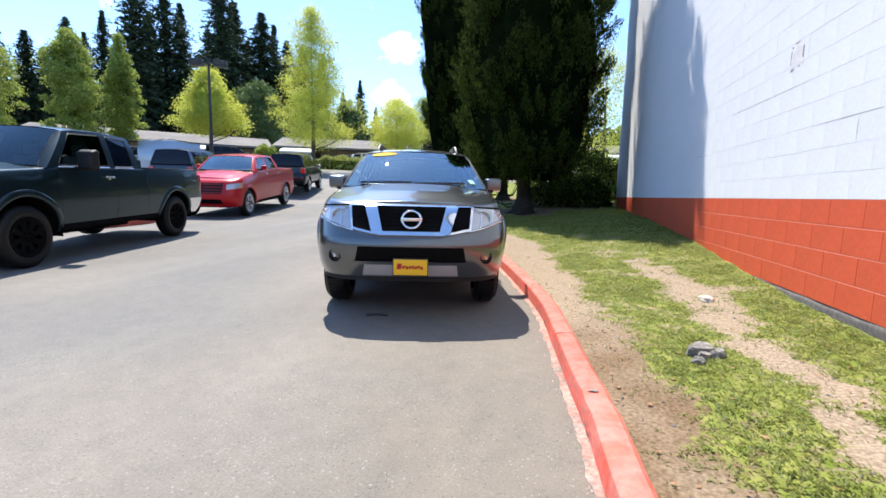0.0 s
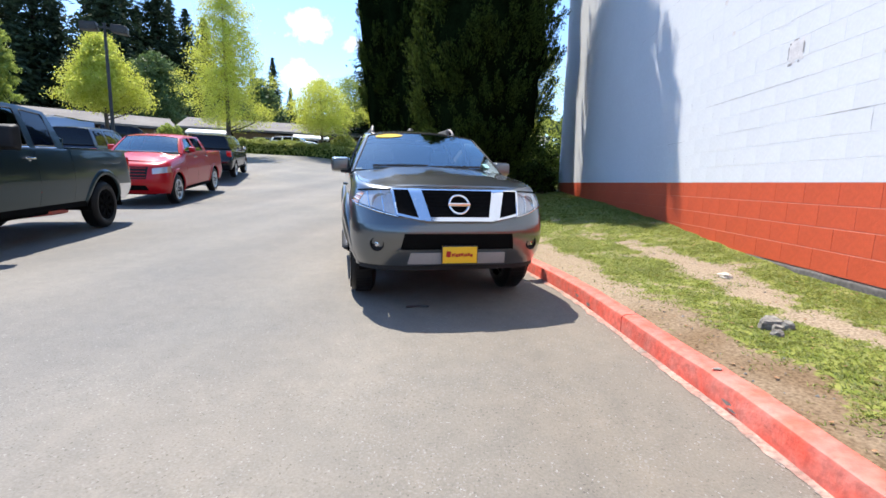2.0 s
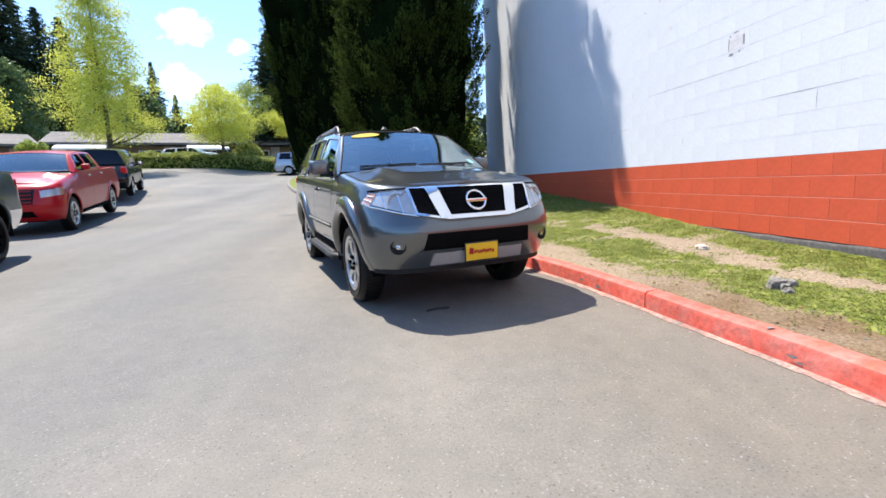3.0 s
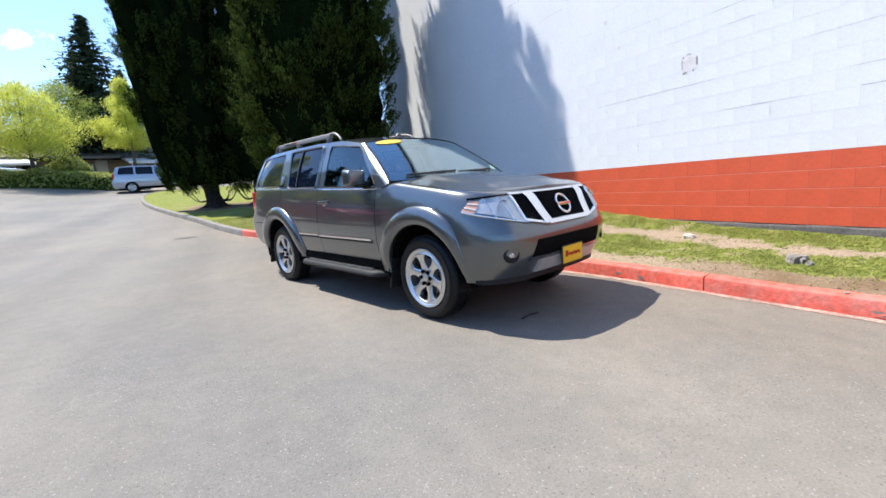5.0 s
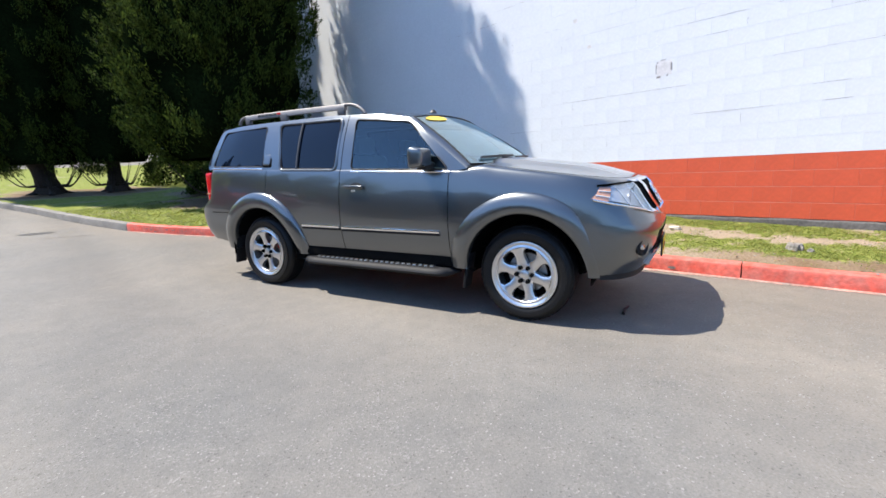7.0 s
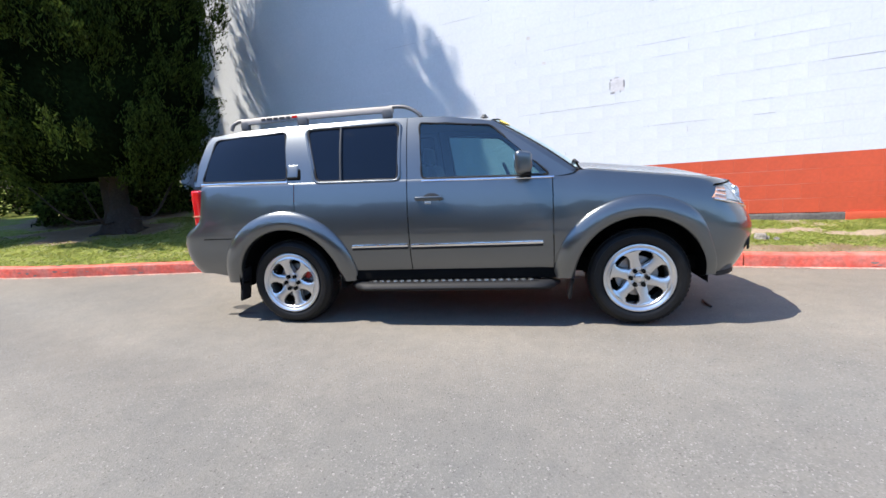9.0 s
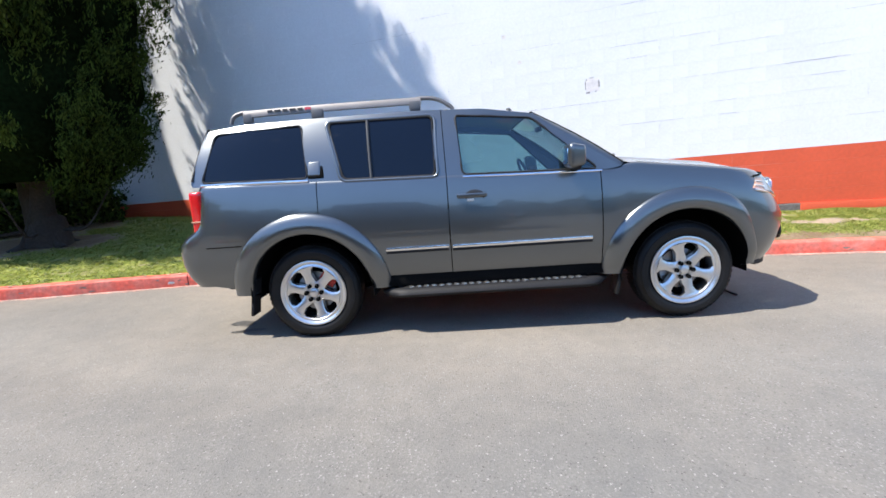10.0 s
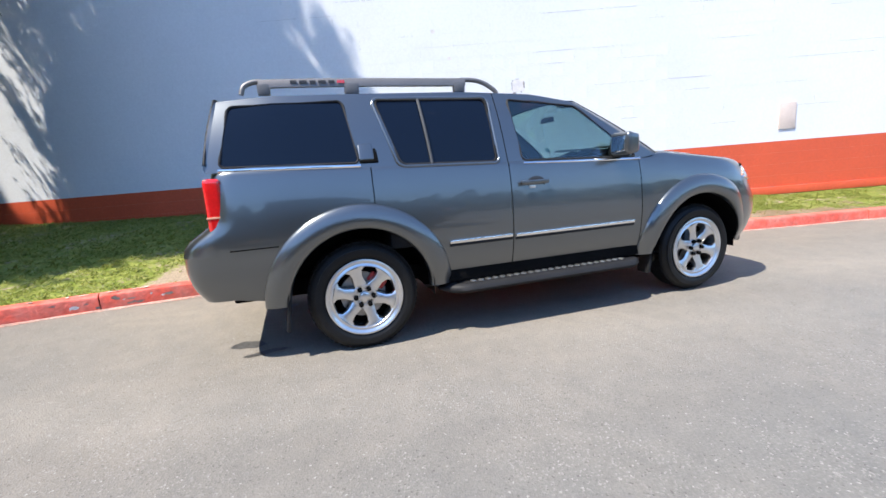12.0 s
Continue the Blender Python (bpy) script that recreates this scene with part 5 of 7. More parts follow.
def handle(B, parent, y, z, sgn, mat=None, length=0.2):
    x = B.side_x(y, z)
    bm = bmesh.new()
    add_box(bm, (sgn * (x + 0.028), y, z), (0.018, length, 0.03), 0.008, segs=3)
    for e in (-1, 1):
        add_box(bm, (sgn * (x + 0.012), y + e * length * 0.42, z), (0.04, 0.03, 0.026), 0.006)
    h = part("door_handle", bm, mat or B.P["paint"], parent, sharp=60)
    v, f = lathe([(0.002, 0.066), (0.004, 0.06), (-0.004, 0.0)], 20)
    cup = link("handle_cup", [(sgn * (x + a), y - 0.02 + b * 1.15, z - 0.012 + c * 0.8) for a, b, c in v], f, M_BADGE_DARK, h)
    # alloy bar added in place of a glint in the cup
    box_part("cup_glint", (sgn * (x + 0.004), y + 0.012, z - 0.034), (0.008, 0.05, 0.018), 0.003, M_ALLOY, h, "added bright bar for the glint in the handle cup")
    return h


def seats(B, root, z, y, xs=(-0.4, 0.4), rear_y=None):
    """Front seats, a rear bench, a dashboard and a steering wheel."""
    for x in xs:
        bm = bmesh.new()
        add_box(bm, (x, y, z), (0.5, 0.5, 0.16), 0.05)
        add_box(bm, (x, y + 0.27, z + 0.33), (0.48, 0.13, 0.62), 0.06, Matrix.Rotation(radians(-14), 4, "X"))
        s = part("front_seat", bm, M_SEAT, root)
        bm = bmesh.new()
        add_box(bm, (x, y + 0.38, z + 0.73), (0.27, 0.09, 0.17), 0.04)
        part("headrest", bm, M_SEAT, s)
    if rear_y:
        bm = bmesh.new()
        add_box(bm, (0, rear_y, z), (1.3, 0.5, 0.16), 0.05)
        add_box(bm, (0, rear_y + 0.27, z + 0.33), (1.3, 0.13, 0.62), 0.06, Matrix.Rotation(radians(-14), 4, "X"))
        part("rear_seat", bm, M_SEAT, root)
    P = B.P
    bm = bmesh.new()
    add_box(bm, (0, P["cowl"] + 0.22, P["belt"] - 0.07), (P["w"] * 1.66, 0.5, 0.2), 0.06)
    part("dashboard", bm, M_BLACK_PLASTIC, root)
    ring = []
    c = Vector((0.38, P["cowl"] + 0.55, P["belt"] - 0.03))
    for k in range(24):
        t = 2 * math.pi * k / 24
        ring.append(c + Vector((0.19 * math.cos(t), 0.19 * math.sin(t) * 0.38, 0.19 * math.sin(t) * 0.92)))
    tube("steering_wheel", ring, 0.014, M_BLACK_PLASTIC, root, closed=True)


# ---- the grey sport utility car ----
HERO = dict(w=0.925, wb=2.85, hub=0.37, arch=0.48, z0=0.4, hood0=1.072, hood_slope=0.13, cowl=0.42, belt=1.165, belt_slope=0.026, crown=0.045, bulge=0.02,
            front=(-0.795, -0.838, -0.885, -0.91, -0.872, -0.812, -0.772, -0.742, -0.71, -0.665), rear=(3.85, 3.9, 3.92, 3.9, 3.745, 3.72, 3.715, 3.71, 3.7, 3.69), bumper_z=0.775,
            w_roof=0.665, roof_y=(0.9, 1.1, 1.45, 2.0, 2.8, 3.3, 3.7), roof_z=(1.56, 1.632, 1.69, 1.714, 1.713, 1.706, 1.672), roof_crown=0.05,
            columns=[(0.47, 1.08, None), (0.62, 1.13, "clear"), (1.63, 1.665, None), (1.83, 1.835, "dark"), (2.52, 2.66, None), (2.79, 2.86, "dark"), (3.63, 3.54, None), (3.7, 3.61, None)],
            chrome_belt=6, pane_low={1: 0.015, 3: 0.02}, surround=(3,), nf=3.9, nr=9.0, screen_low=0.905, screen_top=0.97, seams=[0.62, 1.75, 2.73], panels=["front_fender", "front_door", "rear_door", "rear_quarter"], tail=0.03, tail_lift=0.06, paint=M_PAINT_GREY, step=0.03)


def grey_car():
    P = HERO
    B = Body(P)
    root = empty("sport_utility_car", pose(-0.917, 4.494, float(ground_z(-0.9, 4.49)) + 0.002, 0.72, 0, 16.45))
    tagged(root, "dark grey metallic sport utility car parked along the red kerb", "car")
    made = build_shell(B, root, M_PAINT_GREY)
    screen = build_cabin(B, root, M_PAINT_GREY, M_GLASS)
    seats(B, root, 0.7, 1.45, rear_y=2.35)
    for sgn in (-1, 1):
        for hy in (0, P["wb"]):
            lo, hi = (-28, 206) if hy == 0 else (-24, 205)
            flare(B, root, M_PAINT_GREY, hy, sgn, P["arch"] - 0.012, P["arch"] + 0.15, lo, hi, 0.045)
            bm = bmesh.new()
            add_box(bm, (sgn * 0.825, hy + 0.485, 0.36), (0.13, 0.025, 0.3), 0.008, Matrix.Rotation(radians(9), 4, "X"))
            part("mud_flap", bm, M_BLACK_PLASTIC, root)
        for hy in (0, P["wb"]):
            wheel(root, sgn * 0.89, hy, P["hub"], sgn, 0.37, 0.252, 0.235, "six")
        mirror(B, root, 0.83, 1.275, sgn, M_PAINT_GREY, (0.17, 0.125, 0.17), 0.01)
        doors = made["front_door"][0 if sgn > 0 else 1], made["rear_door"][0 if sgn > 0 else 1]
        handle(B, doors[0], 1.57, 1.045, sgn, length=0.22)
        # upright bar that divides the rear door's pane
        bar = [B.cabin(2.31, 2.34, 0.02 + 0.88 * k / 6) for k in range(7)]
        tube("window_bar", [(sgn * (p.x + 0.004), p.y, p.z) for p in bar], 0.011, M_TRIM, doors[1], "grey bar dividing the pane", sides=6)
        seam = [B.cabin(1.75, 1.765, k / 8) for k in range(9)]
        tube("door_gap", [(sgn * (p.x - 0.001), p.y, p.z) for p in seam], 0.0038, M_LINER, doors[1], sides=5)
        # upright rear door handle in the pillar
        px = B.cabin(2.73, 2.75, 0.27).x
        tilt = Matrix.Rotation(-sgn * radians(22), 4, "Y")
        bm = bmesh.new()
        add_box(bm, (sgn * (px - 0.004), 2.735, 1.312), (0.036, 0.13, 0.15), 0.016, tilt, 3)
        h = part("pillar_handle", bm, M_LINER, doors[1], "black recess of the hidden rear door handle")
        bm = bmesh.new()
        add_box(bm, (sgn * (px - 0.003), 2.748, 1.319), (0.036, 0.106, 0.126), 0.017, tilt, 3)
        part("grip", bm, M_PAINT_GREY, h)
        side_strip(B, "door_moulding", 0.7, 1.735, 0.664, 0.685, 0.015, M_CHROME, doors[0], sgn, "bright chrome door moulding")
        side_strip(B, "door_moulding", 0.7, 1.735, 0.642, 0.66, 0.011, M_BLACK_PLASTIC, doors[0], sgn)
        side_strip(B, "door_moulding", 1.765, 2.24, 0.669, 0.69, 0.015, M_CHROME, doors[1], sgn, "bright chrome door moulding")
        side_strip(B, "door_moulding", 1.765, 2.24, 0.647, 0.665, 0.011, M_BLACK_PLASTIC, doors[1], sgn)
        side_strip(B, "bumper_seam", 3.345, 3.62, 0.776, 0.783, 0.002, M_LINER, root, sgn, n=8)
        side_strip(B, "sill", 0.5, 2.35, 0.4, 0.455, 0.004, M_BLACK_PLASTIC, root, sgn, "black sill")
        # running board with a studded tread
        prof = [(-0.075, -0.012), (-0.07, 0.02), (-0.045, 0.034), (0.05, 0.036), (0.085, 0.02), (0.095, -0.006), (0.07, -0.03), (-0.05, -0.03)]
        verts = []
        N = 24
        for k in range(N):
            t = k / (N - 1)
            y = 0.57 + 1.74 * t
            e = min(t, 1 - t)
            sc = smoothstep(0, 0.05, e) * 0.75 + 0.25
            tuck = 0.07 * (1 - smoothstep(0, 0.09, e))
            for a, b in prof:
                verts.append((sgn * (0.875 + a * sc - tuck), y, 0.335 + b * sc))
        fs = grid_faces(N, len(prof), wrap=False)
        fs = [(a, b, c, d) for a, b, c, d in fs] + [(k * len(prof) + len(prof) - 1, k * len(prof), (k + 1) * len(prof), (k + 1) * len(prof) + len(prof) - 1) for k in range(N - 1)]
        board = link("running_board", verts, fs, M_BLACK_PLASTIC, root, "black running board with silver studs", sharp=45)
        bm = bmesh.new()
        add_box(bm, (sgn * 0.878, 1.44, 0.369), (0.1, 1.4, 0.01), 0.003)
        tread = part("tread_mat", bm, M_BLACK_PLASTIC, board)
        bm = bmesh.new()
        for k in range(23):
            add_box(bm, (sgn * 0.9, 0.8 + k * 0.058, 0.377), (0.035, 0.028, 0.012), 0.003, Matrix.Rotation(0.5, 4, "Z"))
        part("studs", bm, M_ALLOY, tread)
        for y in (0.75, 1.45, 2.15):
            box_part("bracket", (sgn * 0.76, y, 0.36), (0.22, 0.06, 0.05), 0.01, M_LINER, board)
        # roof rail
        line = spline([(0.536, 1.92, 1.812), (0.532, 2.2, 1.815), (0.53, 2.7, 1.818), (0.532, 3.1, 1.816), (0.538, 3.36, 1.81)], 30)
        verts = []
        for p in line:
            for a, b in ((-0.02, -0.034), (-0.02, 0.012), (-0.01, 0.02), (0.012, 0.02), (0.022, 0.011), (0.026, -0.034)):
                verts.append((sgn * (p[0] + a), p[1], p[2] + b))
        fs = grid_faces(30, 6) + [(k * 6 + 5, k * 6, k * 6 + 6, k * 6 + 11) for k in range(29)] + [tuple(range(6)), tuple(range(179, 173, -1))]
        rail = link("roof_rail", verts, fs, M_DULL_ALUMINIUM, root, "brushed grey aluminium roof rail", sharp=45)
        for name_, pts_ in (("rail_end", [(0.537, 1.95, 1.822), (0.542, 1.84, 1.816), (0.548, 1.76, 1.79), (0.556, 1.69, 1.742), (0.56, 1.67, 1.715)]),
                            ("rail_end", [(0.538, 3.34, 1.82), (0.542, 3.4, 1.812), (0.55, 3.45, 1.785), (0.556, 3.47, 1.735)])):
            tube(name_, [(sgn * q[0], q[1], q[2]) for q in spline(pts_, 14)], 0.0165, M_DULL_ALUMINIUM, rail, sides=10)
        for y, ln in ((1.97, 0.09), (2.76, 0.1), (3.33, 0.08)):
            bm = bmesh.new()
            add_box(bm, (sgn * 0.543, y, 1.768), (0.042, ln, 0.075), 0.014)
            part("rail_foot", bm, M_GREY_PLASTIC, rail)
        bm = bmesh.new()
        for k, wd in enumerate((0.04, 0.05, 0.04, 0.05, 0.04)):
            add_box(bm, (sgn * 0.5588, 3.14 - k * 0.062, 1.812), (0.004, wd, 0.019), 0.0)
        part("rail_badge", bm, M_BADGE_DARK, rail, "dark lettering bars on the rail")
        bm = bmesh.new()
        add_box(bm, (sgn * 0.5588, 2.83, 1.813), (0.004, 0.05, 0.019), 0.0)
        part("rail_badge", bm, M_TAIL, rail, "red badge end")
        # tail lamp
        bm = bmesh.new()
        add_box(bm, (sgn * 0.812, 3.672, 1.038), (0.17, 0.096, 0.35), 0.026, segs=4)
        lamp = part("tail_lamp", bm, M_TAIL, root, "tall red tail lamp")
        bm = bmesh.new()
        add_box(bm, (sgn * 0.814, 3.674, 0.985), (0.172, 0.097, 0.012), 0.003)
        part("lens_rib", bm, M_AMBER, lamp)
        # head lamp
        s = sgn
        lo, hi = self_corner(B, -0.5, 0.945), self_corner(B, -0.53, 1.03)
        lo2, hi2 = self_corner(B, -0.575, 0.937), self_corner(B, -0.59, 1.02)
        hl = front_patch(B, "head_lamp", [(s * lo, 0.945), (s * 0.52, 0.835), (s * 0.565, 1.045), (s * hi, 1.03)], 0.006, M_LAMP_INNER, root, "clear head lamp with a silver reflector", nx=24)
        front_patch(B, "turn_signal", [(s * lo, 0.95), (s * lo2, 0.925), (s * hi2, 1.02), (s * hi, 1.025)], 0.010, M_AMBER, hl, "amber and white turn signal")
        for q in (0.3, 0.68):
            a0, a1 = lo + (hi - lo) * q, lo2 + (hi2 - lo2) * q
            tube("lens_stripe", front_line(B, [(s * (a0 + (a1 - a0) * k / 4), 0.95 + 0.075 * q - (0.025 - 0.02 * q) * k / 4) for k in range(5)], 0.012), 0.005, M_STRIPE, hl, "white lens stripe", sides=6)
        for x, z, r in ((0.665, 0.945, 0.066), (0.585, 0.985, 0.04)):
            c = front_line(B, [(s * x, z)], -0.02)[0]
            v, f = lathe([(0.0, r * 0.35), (0.02, r * 0.75), (0.03, r), (0.036, r * 1.08)], 24)
            link("lamp_bowl", [(c.x + b, c.y - a + 0.02, c.z + d) for a, b, d in v], f, M_BULB, hl)
        tube("lamp_divider", front_line(B, [(s * 0.625, 0.865), (s * 0.635, 0.95), (s * 0.645, 1.045)], 0.01), 0.006, M_CHROME, hl, "bright divider between the bowls", sides=6)
        tube("lamp_divider", front_line(B, [(s * 0.735, 0.89), (s * 0.745, 0.96), (s * 0.75, 1.04)], 0.01), 0.005, M_CHROME, hl, sides=6)
        lens = front_patch(B, "lens", [(s * lo, 0.94), (s * 0.515, 0.83), (s * 0.562, 1.05), (s * hi, 1.036)], 0.018, M_CLEAR, hl, "clear lamp lens", nx=24, edge=0.03)
        lens.visible_shadow = False
        tube("lamp_edge", front_line(B, [(s * lo, 0.942), (s * lo2, 0.918), (s * 0.67, 0.868), (s * 0.515, 0.83), (s * 0.538, 0.94), (s * 0.562, 1.05)], 0.014), 0.008, M_CHROME, hl, "chrome lamp edge", sides=6)
        tube("lamp_seam", front_line(B, [(s * 0.562, 1.052), (s * 0.66, 1.048), (s * 0.74, 1.044), (s * hi2, 1.04), (s * hi, 1.036)], 0.02), 0.007, M_LINER, hl, sides=6)
        # fog lamp
        c = front_line(B, [(s * 0.69, 0.6)], 0.0)[0]
        v, f = lathe([(-0.01, 0.064), (0.006, 0.06), (0.008, 0.054), (-0.006, 0.048), (-0.006, 0.0)], 28)
        fog = link("fog_lamp", [(c.x + b * 0.92, c.y - a + 0.1 * (s * (c.x + b) - s * c.x) * 4, c.z + d) for a, b, d in v], f, M_BLACK_PLASTIC, root, "round fog lamp in a black bezel")
        v, f = lathe([(-0.006, 0.024), (0.003, 0.02), (0.007, 0.0)], 24)
        link("lens", [(c.x + b * 0.92, c.y - a + 0.4 * b * s, c.z + d) for a, b, d in v], f, M_BULB, fog, "small silver lamp lens")
    # grille
    # flush near-black panel; the opening's inner shade is put into its colour
    g = front_patch(B, "grille", [(-0.53, 0.835), (0.53, 0.835), (0.56, 1.055), (-0.56, 1.055)], 0.008, M_LINER, root, "black mesh grille with chrome bars", nx=26)
    for k in range(6):
        z = 0.85 + 0.034 * k
        w = 0.25 + 0.05 * (z - 0.82) / 0.23
        tube("grille_bar", front_line(B, [(x, z) for x in np.linspace(-w, w, 11)], 0.012), 0.003, M_LINER, g, sides=6)
    for s in (-1, 1):
        front_patch(B, "chrome_bar", [(s * 0.345, 0.808), (s * 0.248, 0.808), (s * 0.315, 1.062), (s * 0.425, 1.062)], 0.028, M_CHROME, g, "broad slanted chrome bar", nx=6, nz=8, edge=0.03)
        front_patch(B, "chrome_bar", [(s * 0.535, 0.845), (s * 0.345, 0.808), (s * 0.35, 0.825), (s * 0.53, 0.865)], 0.02, M_CHROME, g, nx=8, nz=3, edge=0.02)
        front_patch(B, "chrome_bar", [(s * 0.535, 0.845), (s * 0.515, 0.843), (s * 0.545, 1.06), (s * 0.565, 1.06)], 0.02, M_CHROME, g, nx=3, nz=8, edge=0.02)
    front_patch(B, "chrome_bar", [(-0.3, 0.8), (0.3, 0.8), (0.3, 0.832), (-0.3, 0.832)], 0.03, M_CHROME, g, "chrome lower grille bar", nx=16, nz=4, edge=0.028)
    front_patch(B, "chrome_bar", [(-0.55, 1.05), (0.55, 1.05), (0.55, 1.064), (-0.55, 1.064)], 0.02, M_CHROME, g, "thin chrome upper grille bar", nx=20, nz=3, edge=0.02)
    yb = B.front_y(0, 0.935) - 0.034
    lean = (B.front_y(0, 0.99) - B.front_y(0, 0.88)) / 0.11
    ring = [(0.084 * math.cos(t), yb + lean * 0.074 * math.sin(t), 0.935 + 0.074 * math.sin(t)) for t in [2 * math.pi * k / 32 for k in range(32)]]
    badge = tube("round_badge", ring, 0.011, M_CHROME, g, "round chrome badge", closed=True)
    box_part("badge_bar", (0, yb - 0.006, 0.935), (0.195, 0.018, 0.028), 0.004, M_CHROME, badge)
    # lower intake, skid plate, number plate
    # another flush panel whose near-black colour holds the recess's shade
    front_patch(B, "air_intake", [(-0.5, 0.555), (0.5, 0.555), (0.47, 0.695), (-0.47, 0.695)], 0.002, M_LINER, root, "black lower air intake", nx=22)
    front_patch(B, "lower_grille_surround", [(-0.53, 0.53), (0.53, 0.53), (0.505, 0.558), (-0.505, 0.558)], 0.022, M_PAINT_GREY, root, nx=20, nz=3)
    front_patch(B, "skid_plate", [(-0.43, 0.425), (0.43, 0.425), (0.41, 0.53), (-0.41, 0.53)], 0.03, M_SKID, root, "dull silver skid plate", nx=20, edge=0.05)
    front_patch(B, "lower_valance", [(-0.82, 0.365), (0.82, 0.365), (0.845, 0.405), (-0.845, 0.405)], 0.0, M_BLACK_PLASTIC, root, nx=44, nz=4, edge=0.03)
    bm = bmesh.new()
    py = B.front_y(0, 0.5) - 0.055
    add_box(bm, (0, py, 0.515), (0.315, 0.014, 0.158), 0.004)
    frame_ = part("plate_frame", bm, M_BADGE_DARK, root, "dark dealer plate frame")
    box_part("plate", (0, py - 0.006, 0.515), (0.3, 0.008, 0.14), 0.002, M_YELLOW, frame_, "yellow plate with red script bars")
    bm = bmesh.new()
    x = -0.125
    for k, wd in enumerate((0.05, 0.02, 0.014, 0.026, 0.022, 0.026, 0.012, 0.02, 0.024, 0.024)):
        add_box(bm, (x + wd / 2, py - 0.011, 0.515 + (0.012 if k == 0 else 0.0) + 0.004 * (k % 3 - 1)), (wd * 0.8, 0.003, 0.05 if k == 0 else 0.026), 0.0, Matrix.Rotation(0.12, 4, "Y"))
        x += wd
    part("script", bm, M_PLATE_RED, frame_, "red script bars")
    # wipers, stickers, mast
    def on_screen(e, v):
        q = min(max((e + 1) * 10, 0), 19.999)
        i = min(max(v * 10, 0), 9.999)
        a, b = int(i), int(q)
        p = screen[a * 21 + b].lerp(screen[a * 21 + b + 1], q - b).lerp(screen[(a + 1) * 21 + b].lerp(screen[(a + 1) * 21 + b + 1], q - b), i - a)
        return p + Vector((0, -0.012, 0.012))
    for e0, e1 in ((-0.78, -0.05), (-0.02, 0.72)):
        blade = tube("wiper", [on_screen(e0 + (e1 - e0) * k / 8, 0.1 + 0.03 * k / 8) for k in range(9)], 0.012, M_BADGE_DARK, root, "black wiper", sides=6)
        tube("wiper_arm", [on_screen(e1, 0.0), on_screen((e0 + e1) / 2 + 0.1, 0.09), on_screen((e0 + e1) / 2, 0.13)], 0.012, M_BADGE_DARK, blade, sides=6)
    verts = [on_screen(-0.62, 0.925) + Vector((0, 0.008, -0.006))] + [on_screen(-0.62 + 0.24 * math.cos(t), 0.925 + 0.05 * math.sin(t)) + Vector((0, 0.008, -0.006)) for t in [2 * math.pi * k / 28 for k in range(28)]]
    link("price_sticker", verts, [(0, 1 + (k + 1) % 28, 1 + k) for k in range(28)], M_YELLOW_STICKER, root, "yellow oval sticker on the windscreen", smooth=False)
    q = [on_screen(0.8, 0.13), on_screen(0.88, 0.13), on_screen(0.86, 0.23), on_screen(0.78, 0.23)]
    link("small_sticker", q, [(0, 1, 2, 3)], M_STICKER_GREEN, root, "pale green sticker", smooth=False)
    bm = bmesh.new()
    bmesh.ops.create_cone(bm, cap_ends=True, segments=16, radius1=0.04, radius2=0.015, depth=0.03, matrix=Matrix.Translation((-0.12, 1.18, 1.735)))
    part("roof_aerial", bm, M_BADGE_DARK, root)
    bm = bmesh.new()
    add_box(bm, (0, 0.9, 1.56), (0.2, 0.03, 0.05), 0.015)
    part("rear_view_mirror", bm, M_BLACK_PLASTIC, root)
    bm = bmesh.new()
    add_box(bm, (0, 3.0, 0.95), (1.5, 1.2, 0.12), 0.03)
    part("load_floor", bm, M_SEAT, root)
    return root


grey_car()


